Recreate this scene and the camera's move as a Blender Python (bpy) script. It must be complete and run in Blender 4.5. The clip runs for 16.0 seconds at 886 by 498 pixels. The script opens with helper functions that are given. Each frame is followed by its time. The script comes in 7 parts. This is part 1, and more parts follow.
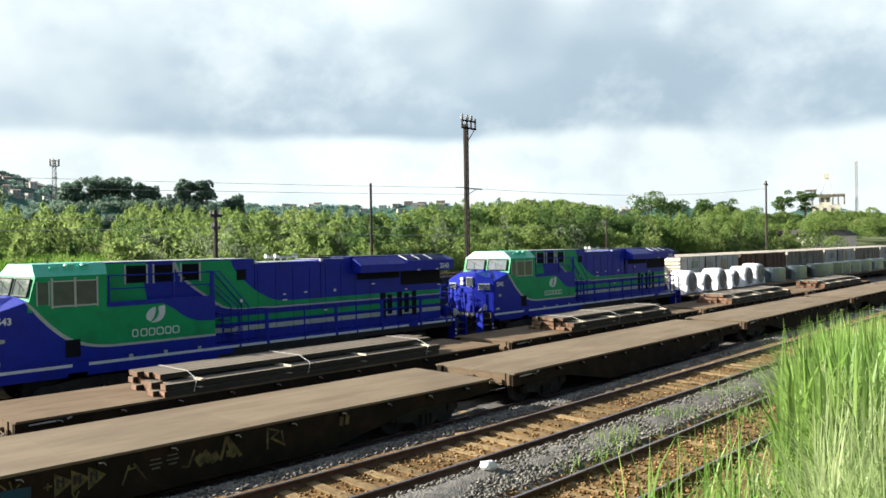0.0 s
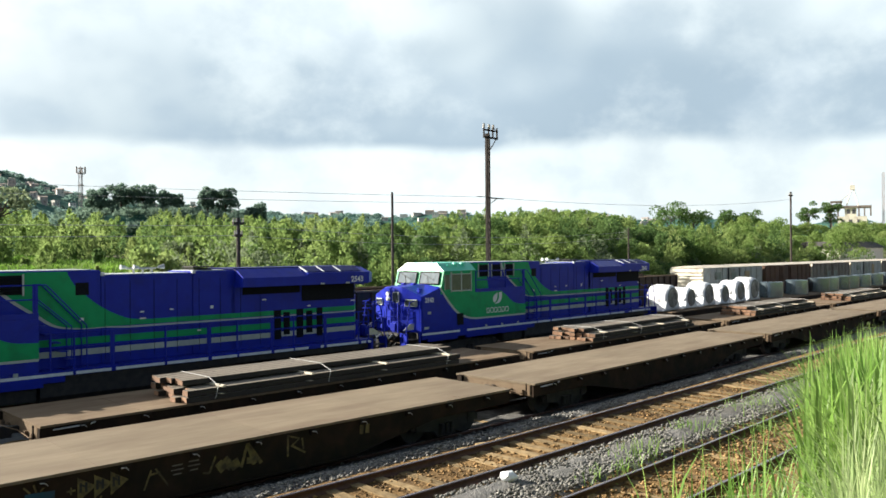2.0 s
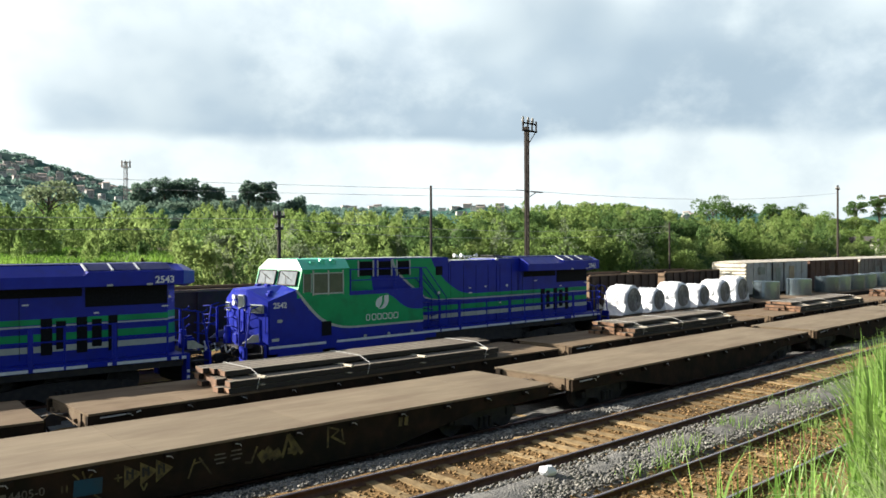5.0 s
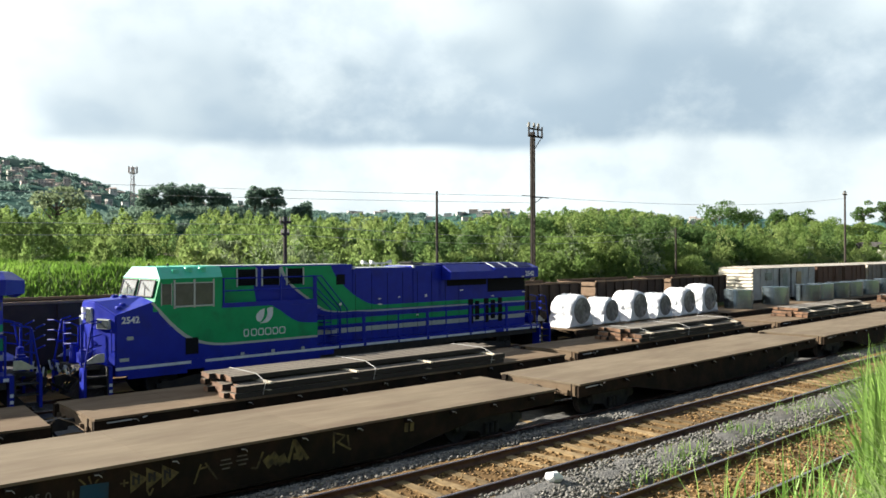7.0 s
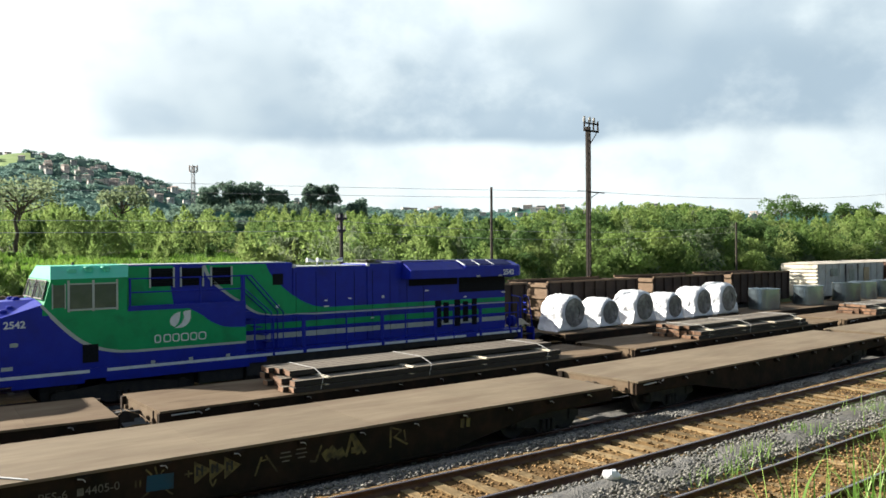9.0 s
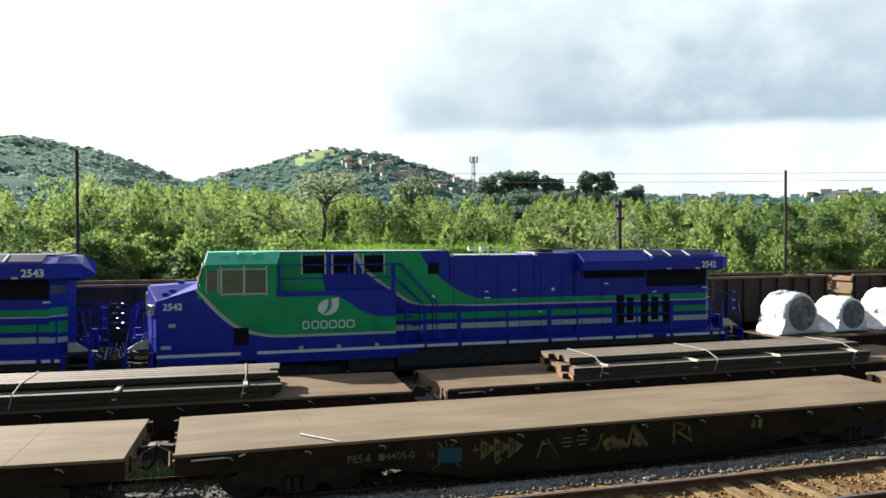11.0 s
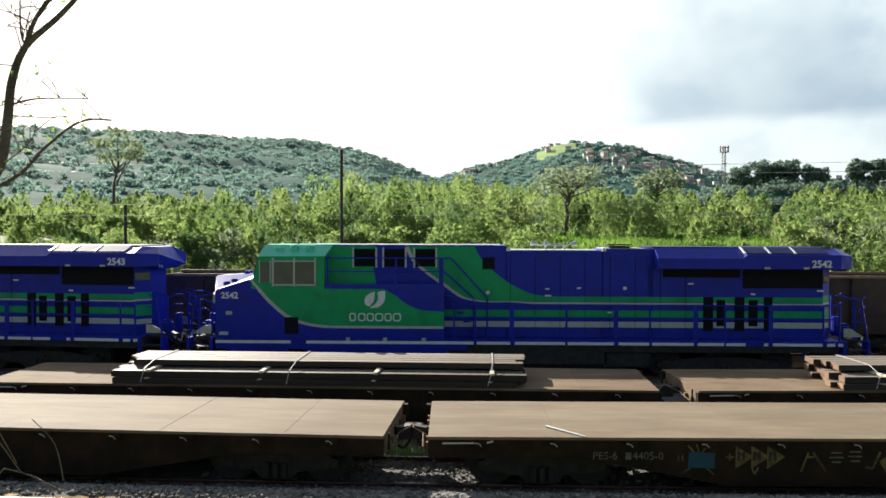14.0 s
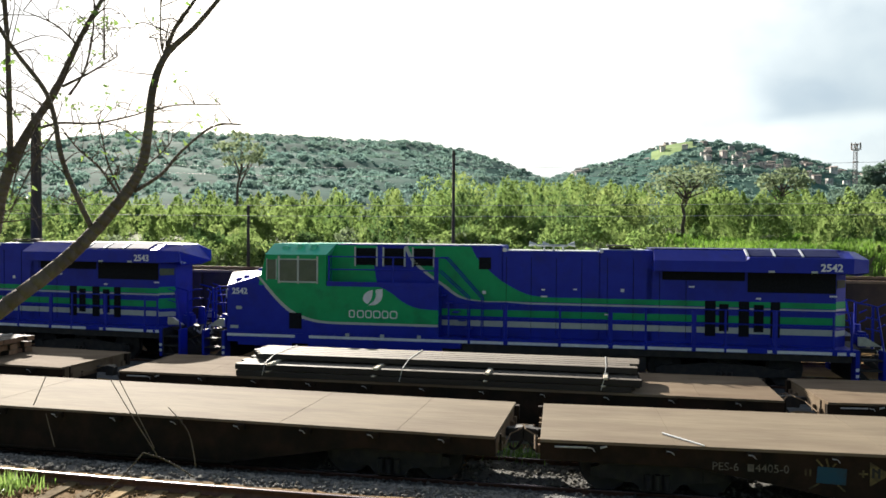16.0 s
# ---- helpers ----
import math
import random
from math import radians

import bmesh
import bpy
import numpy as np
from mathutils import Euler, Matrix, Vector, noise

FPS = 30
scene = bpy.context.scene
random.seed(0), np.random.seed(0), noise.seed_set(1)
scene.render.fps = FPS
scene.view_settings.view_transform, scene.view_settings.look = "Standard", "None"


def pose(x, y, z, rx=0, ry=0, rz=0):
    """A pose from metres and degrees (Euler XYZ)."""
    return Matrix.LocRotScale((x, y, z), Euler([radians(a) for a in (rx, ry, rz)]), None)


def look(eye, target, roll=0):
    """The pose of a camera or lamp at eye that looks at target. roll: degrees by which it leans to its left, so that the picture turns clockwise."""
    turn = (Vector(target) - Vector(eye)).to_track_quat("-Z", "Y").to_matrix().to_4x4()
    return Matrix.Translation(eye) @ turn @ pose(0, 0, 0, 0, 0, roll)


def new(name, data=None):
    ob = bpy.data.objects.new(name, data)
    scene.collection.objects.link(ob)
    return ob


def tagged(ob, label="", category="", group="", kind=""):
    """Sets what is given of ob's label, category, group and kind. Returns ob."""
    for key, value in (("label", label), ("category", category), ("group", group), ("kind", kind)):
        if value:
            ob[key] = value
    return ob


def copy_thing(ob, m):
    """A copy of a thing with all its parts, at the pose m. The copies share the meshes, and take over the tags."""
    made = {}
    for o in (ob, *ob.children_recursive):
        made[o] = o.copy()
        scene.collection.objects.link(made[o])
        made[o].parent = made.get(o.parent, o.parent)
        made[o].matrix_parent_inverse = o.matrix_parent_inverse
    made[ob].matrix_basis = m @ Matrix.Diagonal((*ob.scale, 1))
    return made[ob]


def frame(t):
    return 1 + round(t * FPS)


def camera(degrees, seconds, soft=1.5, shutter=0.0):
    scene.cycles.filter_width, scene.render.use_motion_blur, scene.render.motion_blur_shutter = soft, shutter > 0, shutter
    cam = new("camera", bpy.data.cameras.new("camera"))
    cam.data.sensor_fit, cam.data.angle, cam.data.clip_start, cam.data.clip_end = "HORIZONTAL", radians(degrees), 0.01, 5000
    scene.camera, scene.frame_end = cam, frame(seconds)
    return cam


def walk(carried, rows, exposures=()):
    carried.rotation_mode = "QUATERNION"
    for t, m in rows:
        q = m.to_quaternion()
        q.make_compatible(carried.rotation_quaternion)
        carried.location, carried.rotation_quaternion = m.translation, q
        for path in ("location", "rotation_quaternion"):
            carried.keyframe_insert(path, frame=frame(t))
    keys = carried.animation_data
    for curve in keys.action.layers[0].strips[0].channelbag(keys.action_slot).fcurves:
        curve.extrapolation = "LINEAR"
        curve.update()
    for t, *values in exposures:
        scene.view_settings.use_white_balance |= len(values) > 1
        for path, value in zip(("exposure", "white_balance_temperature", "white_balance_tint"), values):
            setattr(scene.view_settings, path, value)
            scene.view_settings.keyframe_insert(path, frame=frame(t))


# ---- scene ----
cam = camera(58.6, 16.0, soft=1.6)
# seconds, eye, tilt, lean, turn
PATH = [
    (0, 0.26, -0.14, 4.70, 89.60, 0.84, -47.99),
    (0.5, 0.26, -0.14, 4.70, 89.75, 0.33, -47.89),
    (1, 0.25, -0.13, 4.70, 89.99, 0.08, -47.25),
    (1.5, 0.25, -0.13, 4.70, 90.25, 0.31, -46.40),
    (2, 0.25, -0.13, 4.70, 90.28, 0.42, -46.49),
    (2.5, 0.25, -0.13, 4.70, 90.39, 0.43, -46.78),
    (3, 0.25, -0.13, 4.70, 90.36, 0.36, -46.59),
    (3.5, 0.25, -0.13, 4.70, 90.22, 0.41, -46.29),
    (4, 0.24, -0.12, 4.70, 89.99, 0.25, -45.79),
    (4.5, 0.24, -0.12, 4.70, 89.80, 0.24, -44.36),
    (4.7, 0.23, -0.11, 4.70, 89.73, 0.23, -43.80),
    (6.8, 0.23, -0.11, 4.70, 90.27, 0.23, -43.69),
    (7, 0.23, -0.11, 4.70, 90.23, 0.20, -43.31),
    (7.5, 0.23, -0.11, 4.70, 90.25, 0.29, -42.62),
    (8, 0.22, -0.10, 4.70, 90.14, 0.39, -41.86),
    (8.2, 0.22, -0.10, 4.70, 90.13, 0.39, -41.55),
    (10.3, 0.14, -0.05, 4.70, 89.38, 0.51, -28.68),
    (10.5, 0.13, -0.04, 4.70, 89.30, 0.54, -25.90),
    (11, 0.08, -0.02, 4.70, 89.15, 0.11, -19.66),
    (11.5, 0.05, -0.01, 4.70, 89.00, 0.17, -15.54),
    (12, 0.03, -0.01, 4.70, 88.76, -0.11, -12.81),
    (12.5, 0.02, -0.00, 4.70, 88.60, -0.48, -10.74),
    (13, 0.00, -0.00, 4.70, 88.74, -0.37, -8.66),
    (13.5, -0.01, 0.00, 4.70, 88.73, -0.28, -6.38),
    (14, -0.04, 0.00, 4.70, 88.70, -0.12, -2.35),
    (14.5, -0.07, 0.00, 4.70, 88.63, 0.35, 1.38),
    (15, -0.08, 0.00, 4.70, 88.33, 0.08, 3.15),
    (15.5, -0.09, 0.00, 4.70, 88.45, -0.35, 4.31),
    (16, -0.10, 0.00, 4.70, 88.71, -0.40, 5.61),
]
walk(cam, [(t, pose(x, y, z, a, b, c)) for t, x, y, z, a, b, c in PATH], [(0, 1.45), (12.5, 1.45), (14.5, 1.39), (16, 1.38)])

# ---- sky and sun ----
SUN_FROM = Vector((-1.15, 2.05, 1.02)).normalized()
world = bpy.data.worlds.new("sky")
scene.world = world
world.use_nodes = True
wt = world.node_tree
wt.nodes.clear()


def wnode(kind, **props):
    n = wt.nodes.new(kind)
    for k, v in props.items():
        if k == "operation":
            n.operation = v
        elif k == "blend_type":
            n.blend_type = v
        elif k == "data_type":
            n.data_type = v
    return n


def wmath(op, a, b=None, c=None, clamp=False):
    n = wt.nodes.new("ShaderNodeMath")
    n.operation, n.use_clamp = op, clamp
    for i, v in enumerate((a, b, c)):
        if v is None:
            continue
        if isinstance(v, (int, float)):
            n.inputs[i].default_value = v
        else:
            wt.links.new(v, n.inputs[i])
    return n.outputs[0]


def wsmooth(v, lo, hi):
    n = wt.nodes.new("ShaderNodeMapRange")
    n.interpolation_type = "SMOOTHSTEP"
    wt.links.new(v, n.inputs[0])
    n.inputs[1].default_value, n.inputs[2].default_value = lo, hi
    return n.outputs[0]


def wmix(f, a, b):
    n = wt.nodes.new("ShaderNodeMix")
    n.data_type = "RGBA"
    wt.links.new(f, n.inputs[0])
    for i, v in ((6, a), (7, b)):
        if isinstance(v, tuple):
            n.inputs[i].default_value = (*v, 1)
        else:
            wt.links.new(v, n.inputs[i])
    return n.outputs[2]


def wnoise(vec, scale, detail, rough, lo, hi):
    n = wt.nodes.new("ShaderNodeTexNoise")
    wt.links.new(vec, n.inputs["Vector"])
    n.inputs["Scale"].default_value, n.inputs["Detail"].default_value, n.inputs["Roughness"].default_value = scale, detail, rough
    return wsmooth(n.outputs["Fac"], lo, hi)


coord = wt.nodes.new("ShaderNodeTexCoord").outputs["Generated"]
sep = wt.nodes.new("ShaderNodeSeparateXYZ")
wt.links.new(coord, sep.inputs[0])
wx, wy, wz = sep.outputs
# heaped clouds, flattened a little towards the horizon
layer = wt.nodes.new("ShaderNodeMapping")
layer.inputs["Scale"].default_value = (1.0, 1.0, 1.35)
layer.inputs["Location"].default_value = (0.35, 0.1, 0.0)
wt.links.new(coord, layer.inputs[0])
big = wnoise(layer.outputs[0], 2.1, 3, 0.5, 0.36, 0.66)
puff = wnoise(layer.outputs[0], 5.2, 6, 0.55, 0.47, 0.70)
wob = wnoise(layer.outputs[0], 4.5, 3, 0.5, 0.2, 0.8)
# heavy grey bank over a bright strip near the horizon
edge = wmath("ADD", wz, wmath("MULTIPLY", wmath("SUBTRACT", wob, 0.5), 0.022))
bank = wmath("MULTIPLY", wsmooth(edge, 0.120, 0.142), wsmooth(wmath("ADD", wmath("ADD", wz, wmath("MULTIPLY", wmath("SUBTRACT", 0.75, wx), 0.08)), wmath("MULTIPLY", wmath("SUBTRACT", big, 0.5), 0.20)), 0.33, 0.16))
slant = wmath("MULTIPLY", wmath("SUBTRACT", wz, 0.13), 1.7)
side = wsmooth(wmath("ADD", wmath("SUBTRACT", wx, slant), wmath("MULTIPLY", wmath("SUBTRACT", wob, 0.5), 0.35)), -0.02, 0.56)
bank = wmath("MULTIPLY", bank, side)
bank = wmath("MULTIPLY", bank, wmath("ADD", 0.80, wmath("MULTIPLY", wob, 0.2)))
bank = wmath("MULTIPLY", bank, wmath("SUBTRACT", 1.0, wmath("MULTIPLY", puff, 0.75)))
sky = wt.nodes.new("ShaderNodeTexSky")
sky.sky_type, sky.sun_disc = "NISHITA", False
sky.sun_elevation, sky.sun_rotation = math.asin(SUN_FROM.z), math.atan2(SUN_FROM.x, SUN_FROM.y)
sky.dust_density = 3.0
clear = wt.nodes.new("ShaderNodeVectorMath")
clear.operation = "SCALE"
wt.links.new(sky.outputs[0], clear.inputs[0])
clear.inputs["Scale"].default_value = 0.1
sunny = wt.nodes.new("ShaderNodeVectorMath")
sunny.operation = "DOT_PRODUCT"
wt.links.new(coord, sunny.inputs[0])
sunny.inputs[1].default_value = SUN_FROM
glare = wsmooth(sunny.outputs["Value"], 0.6, 0.98)
white = wmix(glare, (0.98, 1.09, 1.11), (1.5, 1.5, 1.46))
grey = wmix(wob, (0.30, 0.425, 0.545), (0.50, 0.625, 0.725))
# overcast towards the sun, mostly clear sky behind
front = wsmooth(wy, -0.35, 0.25)
cover = wmath("MULTIPLY", wmath("ADD", 0.8, wmath("MULTIPLY", big, 0.2)), wmath("ADD", 0.12, wmath("MULTIPLY", front, 0.88)))
# the cloud thins out to blue overhead
cover = wmath("MULTIPLY", cover, wmath("SUBTRACT", 1.0, wmath("MULTIPLY", wsmooth(wz, 0.36, 0.72), 0.8)))
# soft blue-grey mottling in the bright cloud, away from the sun
mottle = wmath("MULTIPLY", wmath("MULTIPLY", wnoise(layer.outputs[0], 9.0, 5, 0.55, 0.42, 0.68), wsmooth(wx, 0.05, 0.5)), 0.55)
white = wmix(mottle, white, (0.68, 0.80, 0.90))
clouds = wmix(cover, clear.outputs[0], white)
clouds = wmix(bank, clouds, grey)
low = wsmooth(wz, 0.0, -0.05)
clouds = wmix(low, clouds, (0.10, 0.12, 0.09))
bg = wt.nodes.new("ShaderNodeBackground")
wt.links.new(clouds, bg.inputs[0])
bg.inputs[1].default_value = 0.40
wout = wt.nodes.new("ShaderNodeOutputWorld")
wt.links.new(bg.outputs[0], wout.inputs[0])

sun = new("sun", bpy.data.lights.new("sun", "SUN"))
sun.data.energy, sun.data.angle, sun.data.color = 5.0, radians(0.6), (1.0, 0.93, 0.82)
sun.matrix_world = look(SUN_FROM * 50, (0, 0, 0))

# ---- materials ----
def material(name, base, other=None, scale=4.0, rough=0.6, metal=0.0, bump=0.0, bump_scale=30.0, mix_lo=0.4, mix_hi=0.65,
             stain=None, stain_scale=0.8, stain_lo=0.5, stain_hi=0.7, island=0.0, obj_random=0.0, stretch=(1, 1, 1), spec=0.5, coat=0.0,
             through_light=0.0, rough_var=0.0, coords="Object"):
    m = bpy.data.materials.new(name)
    m.use_nodes = True
    nt = m.node_tree
    bsdf = nt.nodes["Principled BSDF"]
    L = nt.links.new
    tc = nt.nodes.new("ShaderNodeTexCoord")
    mp = nt.nodes.new("ShaderNodeMapping")
    mp.inputs["Scale"].default_value = stretch
    L(tc.outputs[coords], mp.inputs[0])

    def noise_fac(sc, detail, lo, hi):
        n = nt.nodes.new("ShaderNodeTexNoise")
        n.inputs["Scale"].default_value, n.inputs["Detail"].default_value, n.inputs["Roughness"].default_value = sc, detail, 0.6
        L(mp.outputs[0], n.inputs["Vector"])
        r = nt.nodes.new("ShaderNodeMapRange")
        L(n.outputs["Fac"], r.inputs[0])
        r.inputs[1].default_value, r.inputs[2].default_value = lo, hi
        return r.outputs[0]

    def mix(f, a, b):
        n = nt.nodes.new("ShaderNodeMix")
        n.data_type = "RGBA"
        L(f, n.inputs[0])
        for i, v in ((6, a), (7, b)):
            if isinstance(v, tuple):
                n.inputs[i].default_value = (*v, 1)
            else:
                L(v, n.inputs[i])
        return n.outputs[2]

    col = base
    fac = None
    if other:
        fac = noise_fac(scale, 5, mix_lo, mix_hi)
        col = mix(fac, base, other)
    if stain:
        col = mix(noise_fac(stain_scale, 4, stain_lo, stain_hi), col, stain)
    if island or obj_random:
        hsv = nt.nodes.new("ShaderNodeHueSaturation")
        if island:
            rnd = nt.nodes.new("ShaderNodeNewGeometry").outputs["Random Per Island"]
        else:
            rnd = nt.nodes.new("ShaderNodeObjectInfo").outputs["Random"]
        r = nt.nodes.new("ShaderNodeMapRange")
        L(rnd, r.inputs[0])
        k = island or obj_random
        r.inputs[3].default_value, r.inputs[4].default_value = 1 - k, 1 + k
        L(r.outputs[0], hsv.inputs["Value"])
        if isinstance(col, tuple):
            hsv.inputs["Color"].default_value = (*col, 1)
        else:
            L(col, hsv.inputs["Color"])
        col = hsv.outputs[0]
    if isinstance(col, tuple):
        bsdf.inputs["Base Color"].default_value = (*col, 1)
    else:
        L(col, bsdf.inputs["Base Color"])
    bsdf.inputs["Roughness"].default_value = rough
    if rough_var:
        r = nt.nodes.new("ShaderNodeMapRange")
        L(noise_fac(scale * 1.7, 4, 0.3, 0.7), r.inputs[0])
        r.inputs[3].default_value, r.inputs[4].default_value = rough - rough_var, rough + rough_var
        L(r.outputs[0], bsdf.inputs["Roughness"])
    bsdf.inputs["Metallic"].default_value = metal
    bsdf.inputs["Specular IOR Level"].default_value = spec
    bsdf.inputs["Coat Weight"].default_value = coat
    if bump:
        n = nt.nodes.new("ShaderNodeTexNoise")
        n.inputs["Scale"].default_value, n.inputs["Detail"].default_value = bump_scale, 4
        L(mp.outputs[0], n.inputs["Vector"])
        b = nt.nodes.new("ShaderNodeBump")
        b.inputs["Strength"].default_value, b.inputs["Distance"].default_value = bump, 0.05
        L(n.outputs["Fac"], b.inputs["Height"])
        L(b.outputs[0], bsdf.inputs["Normal"])
    if through_light:
        tr = nt.nodes.new("ShaderNodeBsdfTranslucent")
        if isinstance(col, tuple):
            tr.inputs[0].default_value = (*col, 1)
        else:
            L(col, tr.inputs[0])
        ms = nt.nodes.new("ShaderNodeMixShader")
        ms.inputs[0].default_value = through_light
        L(bsdf.outputs[0], ms.inputs[1])
        L(tr.outputs[0], ms.inputs[2])
        L(ms.outputs[0], nt.nodes["Material Output"].inputs[0])
    return m


M_BLUE = material("blue paint", (0.008, 0.020, 0.34), (0.009, 0.025, 0.38), 2, 0.42, bump=0.02, bump_scale=6, stain=(0.010, 0.019, 0.25), stain_scale=1.4, spec=0.24, rough_var=0.06)
M_GREEN = material("green paint", (0.007, 0.315, 0.11), (0.009, 0.35, 0.128), 2, 0.45, bump=0.02, bump_scale=6, stain=(0.010, 0.24, 0.09), stain_scale=1.4, spec=0.22, rough_var=0.06)
M_MINT = material("mint roof paint", (0.08, 0.60, 0.40), (0.10, 0.64, 0.44), 2, 0.33, stain=(0.09, 0.52, 0.36), spec=0.5)
M_GREY = material("grey stripe paint", (0.46, 0.50, 0.47), (0.40, 0.44, 0.42), 5, 0.5)
M_WHITE = material("white marking paint", (0.72, 0.74, 0.76), (0.62, 0.64, 0.66), 6, 0.5)
M_ROOF = material("dark blue roof panels", (0.012, 0.018, 0.10), (0.018, 0.026, 0.13), 3, 0.7, stain=(0.04, 0.05, 0.13), spec=0.15)
M_BLACK = material("black running gear", (0.012, 0.012, 0.013), (0.03, 0.026, 0.022), 5, 0.7, bump=0.2)
M_GRILLE = material("dark grille", (0.006, 0.007, 0.010), (0.012, 0.014, 0.02), 20, 0.7, spec=0.12)
M_GLASS = material("tinted cab glass", (0.06, 0.075, 0.078), (0.085, 0.10, 0.10), 3, 0.12, spec=0.5)
M_SCREEN = material("windscreen glass", (0.10, 0.13, 0.14), (0.15, 0.18, 0.19), 3, 0.05, spec=1.0, coat=1.0)
M_ALU = material("bare aluminium", (0.55, 0.57, 0.58), (0.42, 0.44, 0.46), 8, 0.35, metal=0.8)
M_DECK = material("dusty wagon deck", (0.178, 0.142, 0.099), (0.222, 0.18, 0.125), 2.2, 0.84, bump=0.2, bump_scale=7, mix_lo=0.38, mix_hi=0.66,
                  stain=(0.135, 0.10, 0.07), stain_scale=0.8, stain_lo=0.46, stain_hi=0.74, stretch=(0.3, 1.2, 1), obj_random=0.04, spec=0.13)
M_DECK2 = material("brown wagon deck", (0.15, 0.107, 0.07), (0.20, 0.152, 0.102), 0.9, 0.9, bump=0.15, bump_scale=7,
                   stain=(0.10, 0.067, 0.044), stain_scale=1.3, stain_lo=0.46, stain_hi=0.72, stretch=(0.35, 1.1, 1), obj_random=0.05, spec=0.10)
M_RUST = material("dark rusty steel", (0.021, 0.015, 0.010), (0.036, 0.022, 0.014), 2.5, 0.9, bump=0.25, bump_scale=12, stain=(0.012, 0.012, 0.009), stain_scale=0.9, spec=0.15)
M_RUST_END = material("fresh rust on cut ends", (0.22, 0.125, 0.072), (0.15, 0.08, 0.045), 7, 0.85, bump=0.2, obj_random=0.35)
# beam sides coloured darker for backlit shade, tops paler for dust and sun
M_STEEL = material("rolled steel scale darkened for shade", (0.030, 0.027, 0.026), (0.055, 0.045, 0.038), 1.5, 0.6, metal=0.1, stain=(0.02, 0.018, 0.017), stretch=(0.15, 2, 2), obj_random=0.25, rough_var=0.12, spec=0.25)
M_STEEL_TOP = material("dusty steel tops painted sunlit", (0.20, 0.175, 0.14), (0.13, 0.105, 0.08), 1.2, 0.7, stain=(0.075, 0.06, 0.048), stain_scale=1.6, stretch=(0.15, 2, 1), obj_random=0.3, rough_var=0.1, spec=0.25)
M_STRAP = material("pale strap", (0.50, 0.50, 0.48), (0.38, 0.38, 0.36), 9, 0.5)
M_WOOD = material("pale dunnage wood", (0.62, 0.56, 0.44), (0.5, 0.43, 0.32), 6, 0.8)
M_RAIL = material("rusty rail", (0.070, 0.030, 0.018), (0.11, 0.05, 0.03), 6, 0.7, bump=0.15)
M_RAILTOP = material("worn rail head", (0.36, 0.30, 0.30), (0.26, 0.20, 0.19), 3, 0.24, metal=0.85, stretch=(0.3, 1, 1))
M_TIE = material("weathered timber", (0.20, 0.142, 0.074), (0.32, 0.238, 0.13), 2.2, 0.95, bump=0.5, bump_scale=14, stain=(0.10, 0.068, 0.036), stain_scale=1.5, stretch=(1, 0.5, 1), obj_random=0.45, spec=0.1)
M_DIRT = material("orange trackside dirt", (0.155, 0.094, 0.040), (0.235, 0.148, 0.063), 1.3, 0.95, bump=0.7, bump_scale=16, stain=(0.085, 0.054, 0.027), stain_scale=0.5, spec=0.1)
M_BALLAST = material("grey ballast bed", (0.12, 0.12, 0.117), (0.19, 0.184, 0.17), 5.5, 0.95, bump=1.0, bump_scale=22, stain=(0.10, 0.094, 0.08), stain_scale=0.7, spec=0.15)
M_STONE = material("ballast stones", (0.125, 0.125, 0.118), (0.215, 0.205, 0.18), 6, 0.9, island=0.5, spec=0.15)
M_STONE2 = material("orange track stones", (0.17, 0.106, 0.047), (0.26, 0.168, 0.078), 6, 0.95, island=0.6, spec=0.1)
M_SOIL = material("grassy soil", (0.07, 0.11, 0.025), (0.12, 0.15, 0.045), 0.25, 0.95, bump=0.6, bump_scale=5, stain=(0.10, 0.08, 0.04), stain_scale=0.08)
M_MEADOW = material("bright meadow", (0.10, 0.19, 0.022), (0.15, 0.25, 0.035), 0.5, 0.9, bump=1.0, bump_scale=4, stain=(0.07, 0.13, 0.02), stain_scale=0.2)
M_WRAP = material("white plastic wrap", (0.80, 0.82, 0.84), (0.70, 0.72, 0.75), 3, 0.30, bump=1.0, bump_scale=5, spec=0.5)
M_COIL = material("galvanised coil", (0.25, 0.32, 0.365), (0.215, 0.28, 0.32), 1.2, 0.24, metal=0.9, stretch=(1, 1, 3), obj_random=0.3, rough_var=0.03)
M_CORE = material("coil core", (0.10, 0.11, 0.125), (0.20, 0.215, 0.235), 4, 0.35, metal=0.4, stain=(0.34, 0.35, 0.37), stain_scale=1.5, stain_lo=0.56, bump=0.5, bump_scale=9)
M_BOXW = material("cream boxcar paint", (0.78, 0.74, 0.62), (0.70, 0.65, 0.53), 1.5, 0.7, stain=(0.50, 0.42, 0.32), stain_scale=0.7, stain_lo=0.55)
M_BOXG = material("grey boxcar paint", (0.47, 0.48, 0.46), (0.40, 0.40, 0.37), 1.5, 0.75, stain=(0.30, 0.25, 0.20), stain_scale=0.7, obj_random=0.2)
M_BOXHATCH = material("grey-green hatch paint", (0.30, 0.33, 0.28), (0.22, 0.245, 0.20), 2.0, 0.75, stain=(0.16, 0.14, 0.11), stain_scale=1.2)
M_BOXTAN = material("faded ochre hatch paint", (0.46, 0.36, 0.22), (0.34, 0.25, 0.15), 2.0, 0.75)
M_BOXD = material("grey-brown boxcar paint", (0.26, 0.225, 0.19), (0.20, 0.165, 0.135), 1.5, 0.75, stain=(0.13, 0.09, 0.065), stain_scale=0.7)
M_BOXB = material("brown boxcar paint", (0.13, 0.062, 0.035), (0.10, 0.048, 0.028), 1.5, 0.75, stain=(0.06, 0.035, 0.024), stain_scale=0.7)
